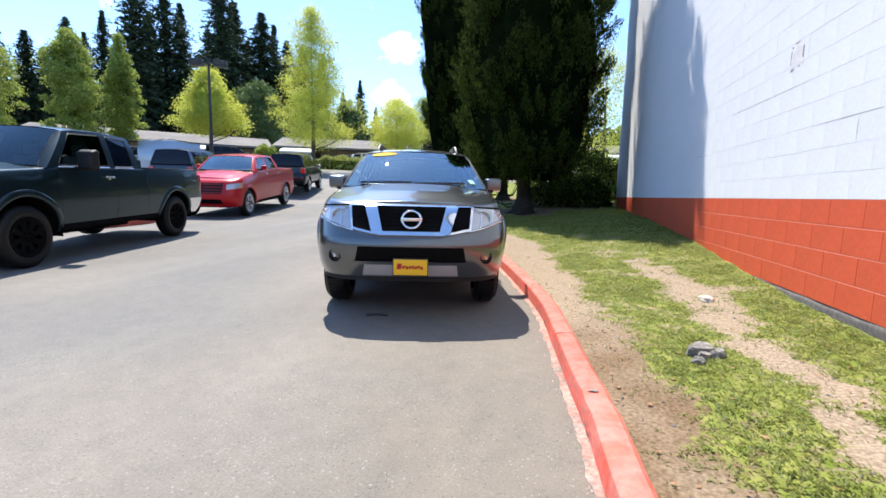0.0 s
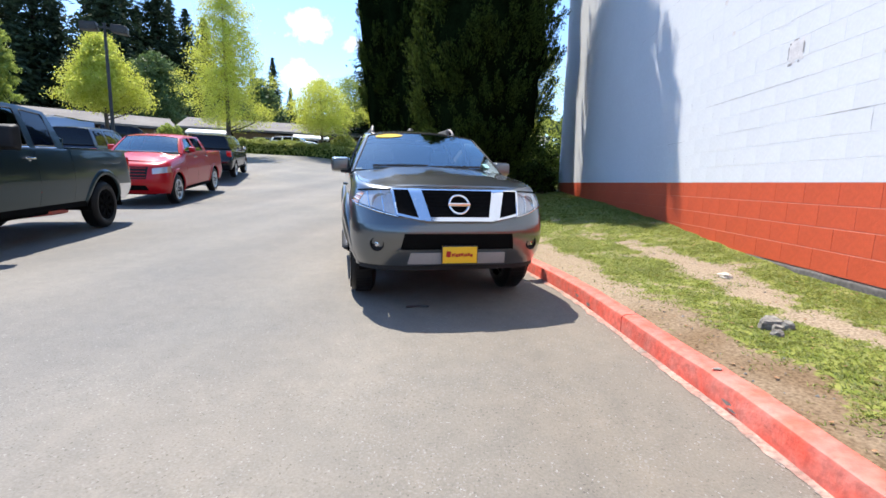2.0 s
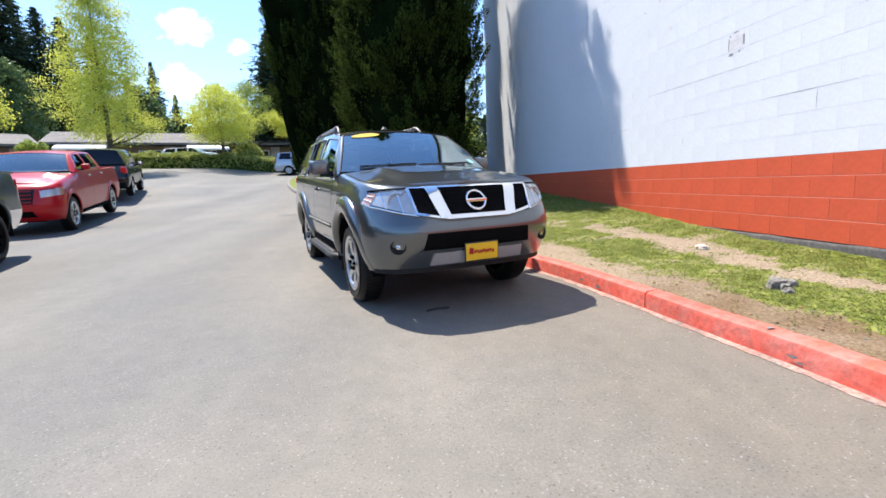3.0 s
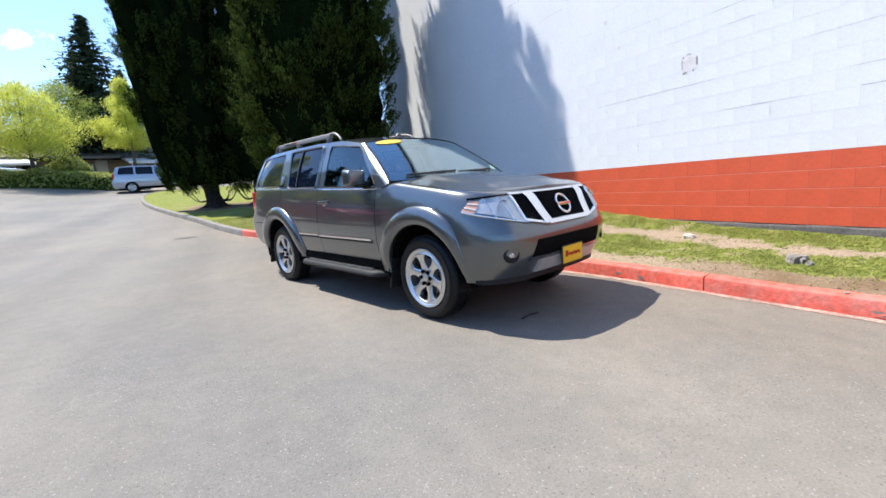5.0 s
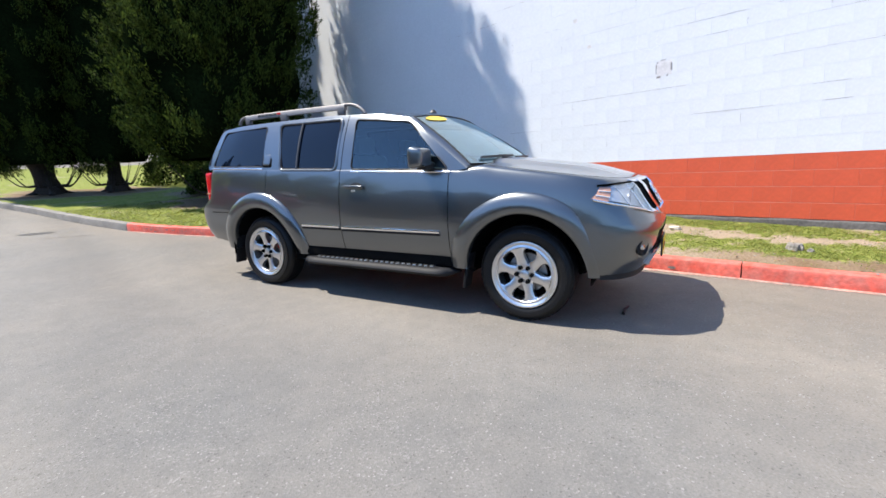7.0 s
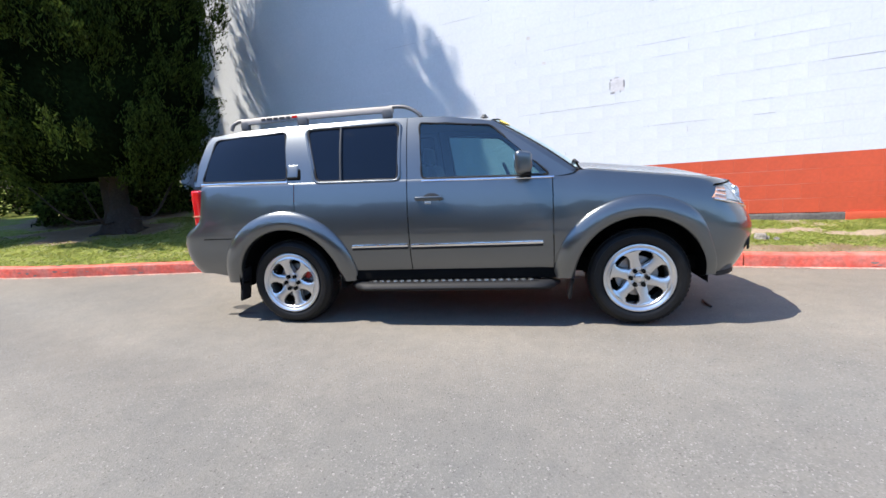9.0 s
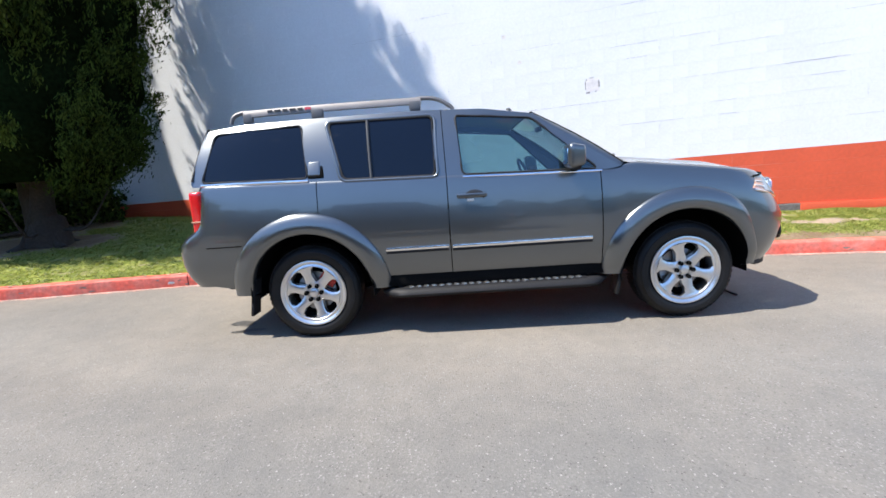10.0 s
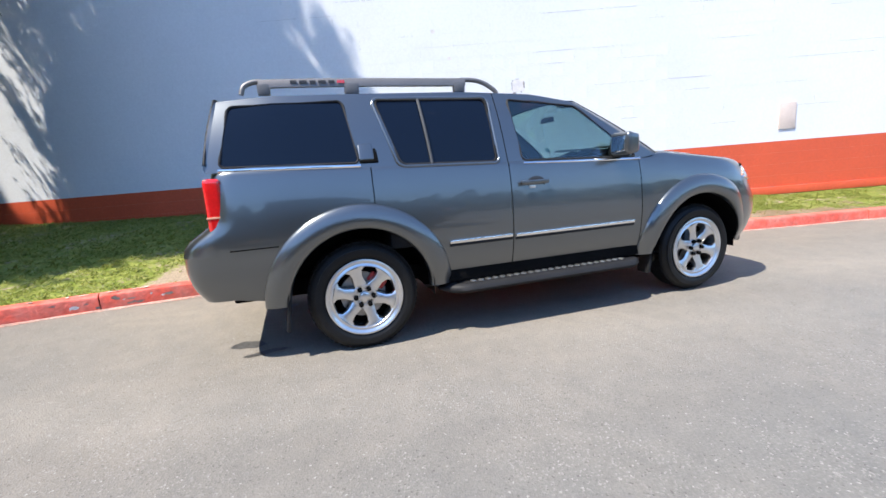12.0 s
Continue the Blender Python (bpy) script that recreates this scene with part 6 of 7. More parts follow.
# ---- other parked vehicles ----
def other(name, m, P, label, category, kind, lamps=True, rear_lamps=True, chrome_grille=None, rim=0.24, tyre=0.4, wheel_w=0.24, extras=None):
    B = Body(P)
    root = empty(name, m)
    tagged(root, label, category)
    made = build_shell(B, root, P["paint"])
    build_cabin(B, root, P["paint"], P.get("glass", M_GLASS))
    seats(B, root, P["belt"] - 0.42, P["cowl"] + 1.05, rear_y=P["cowl"] + 1.95 if P.get("rear_seat", True) else None)
    w = P["w"]
    for sgn in (-1, 1):
        for hy in (0, P["wb"]):
            wheel(root, sgn * (w - 0.02), hy, P["hub"], sgn, tyre, rim, wheel_w, kind)
            if P.get("flare"):
                flare(B, root, P["paint"], hy, sgn, P["arch"] - 0.012, P["arch"] + P["flare"], -18, 198, 0.022)
        if P.get("mirror"):
            mirror(B, root, P["cowl"] + P.get("mirror_back", 0.36), P["belt"] + P["mirror"][3], sgn, P.get("mirror_mat", P["paint"]), P["mirror"][:3], 0.05)
        for q, key in enumerate(("front_door", "rear_door")):
            if key in made and q < min(len(P["seams"]) - 1, P.get("handles", 2)):
                handle(B, made[key][0 if sgn > 0 else 1], P["seams"][q + 1] - 0.16, P["belt"] - 0.13, sgn, M_CHROME if P.get("chrome_handles") else None)
        z = P["lamp_z"]
        hl = front_patch(B, "head_lamp", [(sgn * w * 0.965, z - 0.05), (sgn * w * 0.66, z - 0.09), (sgn * w * 0.64, z + 0.06), (sgn * w * 0.94, z + 0.1)], 0.008, M_LAMP_INNER, root, "clear head lamp")
        front_patch(B, "turn_signal", [(sgn * w * 0.975, z - 0.05), (sgn * w * 0.93, z - 0.06), (sgn * w * 0.915, z + 0.1), (sgn * w * 0.955, z + 0.11)], 0.012, M_AMBER, hl, "amber turn signal", nx=5)
        bm = bmesh.new()
        yr = P["rear"][6] - 0.06
        add_box(bm, (sgn * (w * 0.85), yr + 0.04, P["tail_z"]), (0.2, 0.1, P["tail_h"]), 0.03)
        part("tail_lamp", bm, M_TAIL, root, "red tail lamp")
    gz = P["grille"]
    g = front_patch(B, "grille", [(-w * 0.52, gz[0]), (w * 0.52, gz[0]), (w * 0.56, gz[1]), (-w * 0.56, gz[1])], 0.01, M_BLACK_PLASTIC, root, "black grille", nx=20)
    for k in range(4):
        z = gz[0] + (gz[1] - gz[0]) * (k + 0.5) / 4
        tube("grille_bar", front_line(B, [(x, z) for x in np.linspace(-w * 0.5, w * 0.5, 9)], 0.014), 0.01, P.get("grille_bars", M_BADGE_DARK), g, sides=6)
    # intake as a flush panel, its recess shade painted near-black
    front_patch(B, "air_intake", [(-w * 0.55, P["z0"] + 0.1), (w * 0.55, P["z0"] + 0.1), (w * 0.5, P["z0"] + 0.24), (-w * 0.5, P["z0"] + 0.24)], 0.006, M_LINER, root, nx=16)
    if "bed" in P:
        # load bed: inner walls and floor
        bm = bmesh.new()
        y0, y1 = P["bed"] + 0.06, P["rear"][-1] - 0.06
        add_box(bm, (0, (y0 + y1) / 2, P["rail"] - 0.28), (w * 1.6, y1 - y0, 0.06), 0.01)
        part("bed_floor", bm, M_BLACK_PLASTIC, root)
        for sgn in (-1, 1):
            box_part("bed_rail", (sgn * w * 0.88, (y0 + y1) / 2, P["rail"] - 0.005), (w * 0.17, y1 - y0, 0.035), 0.012, P["paint"], root)
        box_part("tailgate", (0, P["rear"][-1] - 0.04, P["rail"] - 0.16), (w * 1.72, 0.07, 0.36), 0.015, P["paint"], root)
        box_part("cab_back", (0, P["bed"] - 0.03, P["rail"] - 0.1), (w * 1.78, 0.06, 0.5), 0.02, P["paint"], root)
    return root, B, made


def at_ground(x, y, turn, pitch=0.0, z=None):
    return pose(x, y, float(ground_z(x, y)) if z is None else z, pitch, 0, turn)


TRUCK = dict(w=1.01, wb=3.65, hub=0.43, arch=0.56, z0=0.47, hood0=1.3, hood_slope=0.06, cowl=0.42, belt=1.38, belt_slope=0.012, crown=0.06,
             front=(-0.82, -0.92, -0.98, -0.99, -0.96, -0.94, -0.92, -0.9, -0.86, -0.8), rear=(4.7, 4.82, 4.9, 4.84, 4.8, 4.79, 4.78, 4.78, 4.77, 4.76), bumper_z=0.78,
             w_roof=0.74, roof_y=(1.0, 1.3, 1.9, 2.5), roof_z=(1.945, 1.985, 2.0, 1.965), roof_crown=0.05, columns=[(0.44, 1.04, None), (0.63, 1.17, "clear"), (1.73, 1.79, None), (1.86, 1.92, "dark"), (2.36, 2.42, None), (2.58, 2.52, None)],
             seams=[0.58, 1.8, 2.68], panels=["front_fender", "front_door", "rear_door", "bed_side"], bed=2.68, rail=1.43, nr=9.0, chrome_belt=5, bumper_paint=M_CHROME, joined_rear=False, paint=M_PAINT_TEAL, flare=0.09, mirror=(0.22, 0.16, 0.33, 0.13), mirror_back=0.6, mirror_mat=M_BLACK_PLASTIC, handles=1,
             chrome_handles=True, lamp_z=1.02, tail_z=1.12, tail_h=0.4, grille=(0.86, 1.12), screen=M_GLASS, rear_seat=False, step=0.05, rows=20, nf=4.0)
dark_pickup, _, _ = other("pickup_truck", at_ground(-7.33, 4.1, 16.5, 1.7), TRUCK, "dark blue-green pickup truck with black wheels, parked on the asphalt", "pickup truck", "black", tyre=0.43, rim=0.27, wheel_w=0.27)
# dark box added to stand in for shade under the cab
box_part("underbody", (0, 1.3, 0.46), (1.2, 2.7, 0.24), 0.04, M_LINER, dark_pickup, "added dark box for the shade under the cab")

RAM = dict(TRUCK, screen=M_SKY_GLASS, wb=3.57, hub=0.42, arch=0.5, z0=0.36, hood0=1.2, hood_slope=0.14, cowl=0.6, belt=1.42, chrome_belt=0, front=(-0.8, -0.9, -0.96, -0.96, -0.92, -0.88, -0.83, -0.76, -0.66, -0.54),
           rear=(4.55, 4.65, 4.72, 4.68, 4.64, 4.63, 4.62, 4.62, 4.61, 4.6), bumper_z=0.64, roof_y=(1.1, 1.5, 2.3, 3.0), roof_z=(1.82, 1.88, 1.9, 1.86), columns=[(0.62, 1.15, None), (0.84, 1.28, "clear"), (1.66, 1.7, None), (1.8, 1.84, "dark"), (2.6, 2.58, None), (2.88, 2.72, None)],
           seams=[0.76, 1.73, 2.86], bed=2.94, rail=1.39, bumper_paint=M_PAINT_RED, panels=["front_fender", "front_door", "rear_door", "bed_side"], paint=M_PAINT_RED, mirror=(0.15, 0.11, 0.16, 0.09), mirror_back=0.46, handles=2, mirror_mat=M_PAINT_RED, lamp_z=0.98, tail_z=1.1, tail_h=0.36, grille=(0.76, 1.08), grille_bars=M_PAINT_RED, rear_seat=True)
other("pickup_truck", at_ground(-9.9, 12.0, 15.5, 4.6), RAM, "bright red crew-cab pickup truck with chrome wheels, facing the lane", "pickup truck", "five", tyre=0.42, rim=0.28)

SUV = dict(HERO, pane_low={}, surround=(), tail_lift=0.0, w=0.93, wb=2.78, hub=0.36, arch=0.44, hood0=1.05, front=(-0.75, -0.84, -0.9, -0.9, -0.87, -0.85, -0.82, -0.78, -0.72, -0.66), rear=(3.62, 3.7, 3.76, 3.75, 3.7, 3.66, 3.64, 3.63, 3.62, 3.61), seams=[0.62, 1.7, 2.6],
           columns=[(0.47, 1.08, None), (0.74, 1.2, "clear"), (1.56, 1.58, None), (1.7, 1.7, "dark"), (2.44, 2.46, None), (2.6, 2.6, "dark"), (3.4, 3.3, None), (3.6, 3.45, None)], chrome_belt=0,
           roof_z=(1.72, 1.77, 1.82, 1.84, 1.83, 1.81, 1.76), paint=M_PAINT_BLACK, glass=M_DARK_GLASS, lamp_z=0.92, tail_z=1.08, tail_h=0.28, grille=(0.75, 0.98), mirror=(0.17, 0.13, 0.16, 0.08), step=0.06, rows=18)
other("sport_utility_car", at_ground(-13.1, 22.2, 199, -5), SUV, "black sport utility car with red tail lamps, parked nose-in", "car", "five", tyre=0.36, rim=0.24)
SUV2 = dict(SUV, paint=M_PAINT_NAVY, roof_z=(1.8, 1.86, 1.91, 1.93, 1.93, 1.91, 1.85), belt=1.2, hood0=1.15)
other("sport_utility_car", at_ground(-16.5, 19.0, 199, -4), SUV2, "dark blue sport utility car parked behind the pickup truck", "car", "five", tyre=0.36, rim=0.24)
SEDAN = dict(SUV, glass=M_GLASS, hood0=0.9, belt=0.98, z0=0.32, hub=0.33, arch=0.39, roof_z=(1.36, 1.4, 1.44, 1.45, 1.42, 1.36, 1.3), lamp_z=0.76, tail_z=0.88, tail_h=0.16, grille=(0.6, 0.8), bumper_z=0.66, paint=M_PAINT_SILVER, mirror=(0.16, 0.12, 0.12, 0.06))
other("saloon_car", at_ground(-15.9, 42.4, 98, 0), dict(SEDAN, paint=M_PAINT_WHITE), "white car parked beyond the hedge", "car", "five", tyre=0.33, rim=0.22)

other("sport_utility_car", at_ground(-28.6, 38.0, 127, 0), dict(SUV, step=0.1), "black sport utility car parked in front of a low house", "car", "five", tyre=0.36, rim=0.24)

VAN = dict(SUV, paint=M_PAINT_SILVER, glass=M_GLASS, wb=3.0, z0=0.3, hub=0.33, arch=0.39, hood0=0.92, hood_slope=0.2, cowl=0.2, belt=1.08, belt_slope=0.03, front=(-0.8, -0.88, -0.93, -0.93, -0.9, -0.87, -0.83, -0.77, -0.7, -0.62),
           rear=(3.95, 4.05, 4.1, 4.08, 4.02, 3.98, 3.96, 3.94, 3.92, 3.9), roof_y=(0.9, 1.2, 1.6, 2.2, 3.0, 3.5, 3.9), roof_z=(1.56, 1.64, 1.7, 1.73, 1.74, 1.72, 1.66), seams=[0.55, 1.65, 2.75],
           columns=[(0.2, 0.98, None), (0.62, 1.16, "clear"), (1.6, 1.62, None), (1.72, 1.74, "dark"), (2.68, 2.68, None), (2.8, 2.8, "dark"), (3.7, 3.55, None), (3.88, 3.75, None)], lamp_z=0.8, tail_z=1.1, tail_h=0.36, grille=(0.62, 0.8), bumper_z=0.6, mirror=(0.17, 0.13, 0.14, 0.08))
other("minivan", at_ground(-5.3, 37.3, 92, 0), VAN, "silver-blue minivan with dark windows on the cross lane", "minivan", "five", tyre=0.33, rim=0.22)

# trailer under a pale blue tarpaulin, behind the navy car
tx, ty = -23.9, 24.0
trailer = empty("covered_trailer", pose(tx, ty, float(ground_z(tx, ty)), 0, 0, 43))
tagged(trailer, "tall trailer wrapped in a pale blue tarpaulin on two wheels", "trailer")
verts, M = [], 15
for i in range(M):
    for j in range(9):
        a, b = -1.7 + 3.4 * i / (M - 1), j / 8
        zz = (0.55, 1.1, 1.7, 2.3, 2.45, 2.3, 1.7, 1.1, 0.55)[j] - 0.1 * abs(a)
        yy = (-0.95, -0.97, -0.95, -0.75, 0, 0.75, 0.95, 0.97, 0.95)[j]
        verts.append((a + 0.04 * noise.noise((a * 2, zz, 0)), yy + 0.07 * noise.noise((a * 2.4, zz * 1.5, 3)), zz + 0.06 * noise.noise((a * 2.2, yy * 3, 5))))
n0 = len(verts)
link("tarpaulin", verts, grid_faces(M, 9) + [tuple(range(9)), tuple(range((M - 1) * 9 + 8, (M - 1) * 9 - 1, -1))], M_PAINT_SILVER, trailer, "wrinkled pale blue tarpaulin", sharp=40)
box_part("chassis", (0, 0, 0.5), (3.2, 1.7, 0.12), 0.02, M_LINER, trailer)
for sgn in (-1, 1):
    v, f = lathe([(-0.1, 0.0), (-0.1, 0.26), (-0.06, 0.32), (0.06, 0.32), (0.1, 0.26), (0.1, 0.0)], 20)
    link("wheel", [(b, sgn * 0.85 + a, 0.32 + c) for a, b, c in v], f, M_TYRE, trailer)

# stick lying in the car's shade
tagged(tube("stick", [(-1.13, 3.73, float(ground_z(-1.0, 3.7)) + 0.012), (-1.03, 3.77, float(ground_z(-0.9, 3.7)) + 0.016), (-0.93, 3.78, float(ground_z(-0.8, 3.7)) + 0.012)], 0.01, M_BADGE_DARK, sides=6), "short dark stick on the asphalt", "stick")


# ---- plants ----
def leaf_quads(c, a_len, b_len, rs, up=0.0, out=None):
    """Diamond leaves at the points c: half length a_len, half width b_len; up pulls their long axis upwards, out towards given directions."""
    n = len(c)
    d = rs.normal(size=(n, 3))
    d /= np.linalg.norm(d, axis=1)[:, None]
    d[:, 2] += up
    if out is not None:
        d += out
    d /= np.linalg.norm(d, axis=1)[:, None]
    e = np.cross(d, rs.normal(size=(n, 3)))
    e /= np.linalg.norm(e, axis=1)[:, None] + 1e-9
    s = rs.uniform(0.6, 1.35, n)[:, None]
    V = np.stack([c - d * a_len * s, c + e * b_len * s, c + d * a_len * s, c - e * b_len * s], 1).reshape(-1, 3)
    F = np.arange(4 * n).reshape(-1, 4)
    return V, F


def quad_mesh(name, V, F, mat, parent=None, label=""):
    me = bpy.data.meshes.new(name)
    me.vertices.add(len(V))
    me.vertices.foreach_set("co", np.asarray(V, np.float32).ravel())
    k = F.shape[1]
    me.loops.add(F.size)
    me.loops.foreach_set("vertex_index", F.ravel().astype(np.int32))
    me.polygons.add(len(F))
    me.polygons.foreach_set("loop_start", np.arange(0, F.size, k, dtype=np.int32))
    me.polygons.foreach_set("loop_total", np.full(len(F), k, np.int32))
    me.update(calc_edges=True)
    return dress(name, me, mat, parent, label, smooth=False)


def column_crown(parent, cx, cy, z0, h, r, seed, n_leaf, lean=(0, 0), profile=((0, 0.2), (0.1, 0.75), (0.3, 1), (0.55, 0.97), (0.75, 0.78), (0.9, 0.48), (1, 0.02)), name="crown", leaf=(0.042, 0.011), tuft=1.0):
    """A columnar crown: a dark core behind clumps of feathery upright sprays, with an uneven outline. profile: share of the height, share of the radius r."""
    rs = np.random.RandomState(seed)
    pt, pr = [p[0] for p in profile], [p[1] for p in profile]

    def rad(t, a):
        lobes = 0.25 * noise.noise((math.cos(a) * 1.5 + seed, math.sin(a) * 1.5, t * h * 0.32)) + 0.18 * noise.noise((math.cos(a) * 3.4 + seed, math.sin(a) * 3.4, t * h * 0.9))
        return max(r * float(np.interp(t, pt, pr)) * (1 + lobes), 0.02)

    # solid near-black shell: the shade between the sprays is painted into its colour
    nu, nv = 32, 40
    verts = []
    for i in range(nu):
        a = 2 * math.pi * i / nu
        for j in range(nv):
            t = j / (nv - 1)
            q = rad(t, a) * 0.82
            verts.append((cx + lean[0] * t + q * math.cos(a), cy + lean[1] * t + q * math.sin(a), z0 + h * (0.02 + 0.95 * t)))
    core = link(name, verts, grid_faces(nu, nv, wrap=True), M_CYPRESS_CORE, parent, "dark inner shell painted as shaded foliage", sharp=0)
    # clumps of tufts that rise outwards from the surface
    per, crowd = 80, 9
    nc = n_leaf // (per * crowd)
    nt = nc * crowd
    ct, ca, cr = rs.uniform(0, 1, nc) ** 1.05, rs.uniform(0, 2 * math.pi, nc), rs.uniform(0.8, 1.08, nc)
    t = np.clip(np.repeat(ct, crowd) + rs.normal(size=nt) * 0.22 / h, 0, 1)
    a = np.repeat(ca, crowd) + rs.normal(size=nt) * 0.2 / max(r, 0.5)
    R = np.array([rad(float(tt), float(aa)) for tt, aa in zip(t, a)]) * np.repeat(cr, crowd) * rs.uniform(0.84, 1.0, nt)
    base = np.stack([cx + lean[0] * t + R * np.cos(a), cy + lean[1] * t + R * np.sin(a), z0 + h * t], 1)
    tilt = rs.uniform(0.35, 0.95, nt)
    way = np.stack([np.cos(a) * tilt, np.sin(a) * tilt, np.ones(nt)], 1)
    way /= np.linalg.norm(way, axis=1)[:, None]
    size = rs.uniform(0.26, 0.6, nt) * tuft
    u = rs.rand(nt, per)
    c = base[:, None] + way[:, None] * (u * size[:, None])[..., None] + rs.normal(size=(nt, per, 3)) * ((0.19 - 0.14 * u) * size[:, None])[..., None]
    c = c.reshape(-1, 3)
    out = np.repeat(way, per, axis=0) * 1.1
    V, F = leaf_quads(c, leaf[0], leaf[1], rs, 0.2, out)
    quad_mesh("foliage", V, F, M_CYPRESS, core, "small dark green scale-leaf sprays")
    return core


def limb(name, pts, r0, r1, mat, parent, sides=9):
    P = spline(pts, 10)
    return tube(name, P, r0, mat, parent, sides=sides, radii=[r0 + (r1 - r0) * k / 9 for k in range(10)])


def lz(x, y):
    return lawn_height(x, y) if y < 32 else float(ground_z(x, y))


def cypress(x, y, h, r, seed, n, trunk_r, clear, label, extra=(), twigs=0, lean=(0, 0), **shape):
    z = lz(x, y) - 0.05
    root = empty("cypress_tree", pose(x, y, z))
    tagged(root, label, "tree", group="cypress trees by the wall")
    limb("trunk", [(0, 0, 0), (0.05, 0, clear * 0.5), (0, 0.05, clear), (0, 0, h * 0.6)], trunk_r * 1.25, trunk_r * 0.4, M_DARK_BARK, root)
    for k in range(4):
        a = 1.57 * k + seed
        limb("root_flare", [(math.cos(a) * trunk_r * 1.7, math.sin(a) * trunk_r * 1.7, -0.03), (math.cos(a) * trunk_r * 1.0, math.sin(a) * trunk_r, 0.12), (math.cos(a) * trunk_r * 0.4, math.sin(a) * trunk_r * 0.4, 0.6)], 0.09, 0.05, M_DARK_BARK, root, 7)
    column_crown(root, 0, 0, clear, h - clear, r, seed, n, lean=lean, **shape)
    for ex, ey, eh, er, ec, en in extra:
        limb("trunk", [(ex * 0.05, 0, 0.1), (ex * 0.1, ey * 0.1, 0.8), (ex * 0.3, ey * 0.3, 1.6), (ex * 0.7, ey * 0.7, 4)], trunk_r * 0.7, trunk_r * 0.3, M_DARK_BARK, root)
        column_crown(root, ex * 0.6, ey * 0.6, ec, eh - ec, er, seed + 7, en, lean=(ex * 0.5, ey * 0.5), profile=((0, 0.3), (0.08, 0.7), (0.25, 0.95), (0.5, 1), (0.75, 0.85), (0.92, 0.5), (1, 0.02)))
    rr = random.Random(seed)
    for k in range(twigs):
        a = rr.uniform(2.6, 4.6) if k % 2 else rr.uniform(-1.2, 1.2)
        d = rr.uniform(0.7, 1.3)
        zt = rr.uniform(0.5, clear)
        limb("twig", [(math.cos(a) * trunk_r, math.sin(a) * trunk_r, zt * 0.5), (math.cos(a) * d * 0.6, math.sin(a) * d * 0.6, zt * 0.55), (math.cos(a) * d, math.sin(a) * d, zt + 0.35)], 0.03, 0.008, M_DARK_BARK, root, 5)
    return root


VASE = ((0, 0.75), (0.03, 0.98), (0.1, 1.04), (0.26, 1.04), (0.5, 0.98), (0.7, 0.7), (0.85, 0.36), (1, 0.02))
cypress(-0.4, 13.87, 13.3, 1.9, 3, 230000, 0.3, 0.85, "broad dense dark green cypress beside the white wall", lean=(0, 0.1), twigs=4,
        profile=((0, 0.72), (0.04, 0.98), (0.12, 1.12), (0.3, 1.14), (0.42, 1.05), (0.55, 0.93), (0.68, 0.75), (0.78, 0.57), (0.89, 0.36), (0.96, 0.18), (1, 0.02)), extra=((-0.05, -1.12, 11.7, 1.36, 1.2, 62000),))
# the second extra lobe is added to deepen the shade on the lawn
cypress(-3.4, 20.8, 17.0, 1.2, 11, 80000, 0.32, 0.6, "tall columnar cypress with a bare dark trunk on the lawn", extra=((-2.0, -0.2, 17.0, 0.88, 0.8, 56000), (-0.95, -0.1, 16.4, 1.0, 0.8, 44000)), twigs=7, profile=VASE)
cypress(-1.75, 20.3, 19.3, 1.24, 23, 70000, 0.3, 0.6, "tall columnar cypress with a bare dark trunk and dead twigs", twigs=7, lean=(0.8, 0.5), profile=VASE)


def shrub(x, y, rx, ry, h, mat, seed, n, label, name="shrub", leaf=(0.06, 0.03)):
    z = lz(x, y) if y < 33 and x > -5 else float(ground_z(x, y))
    rs = np.random.RandomState(seed)
    root = empty(name, pose(x, y, z))
    tagged(root, label, "shrub")
    u = rs.normal(size=(n, 3))
    u /= np.linalg.norm(u, axis=1)[:, None]
    u[:, 2] = np.abs(u[:, 2])
    k = np.array([1 + 0.3 * noise.noise((p[0] * 2 + seed, p[1] * 2, p[2] * 2)) for p in u]) * rs.uniform(0.75, 1.03, n)
    V, F = leaf_quads(u * k[:, None] * np.array([rx, ry, h]), leaf[0], leaf[1], rs, 0.3)
    quad_mesh("foliage", V, F, mat, root)
    for q in range(3):
        limb("stem", [(0.05 * q, 0, 0), (0.1 * q - 0.1, 0.1, h * 0.4), (0.3 * (q - 1), 0.15, h * 0.8)], 0.03, 0.01, M_DARK_BARK, root, 6)
    return root


# near-black cypress leaf: shade is put into these shrubs' colour
shrub(1.7, 16.2, 0.8, 0.9, 1.0, M_CYPRESS, 5, 3500, "shrub painted shade-dark at the foot of the wall")
shrub(0.4, 16.6, 1.2, 0.9, 0.85, M_CYPRESS, 6, 3500, "shrub painted shade-dark behind the cypress")

# added dark shrubs, covering lit lawn where deep shade belongs
shrub(0.7, 21.6, 1.5, 1.2, 1.5, M_CYPRESS, 16, 6000, "added dark shrub painted as shade under the cypress trees")
shrub(2.7, 23.0, 1.6, 1.3, 1.7, M_CYPRESS, 17, 6000, "added dark shrub painted as shade beyond the cypress trees")
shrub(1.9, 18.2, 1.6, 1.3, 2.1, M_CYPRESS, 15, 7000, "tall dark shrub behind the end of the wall")


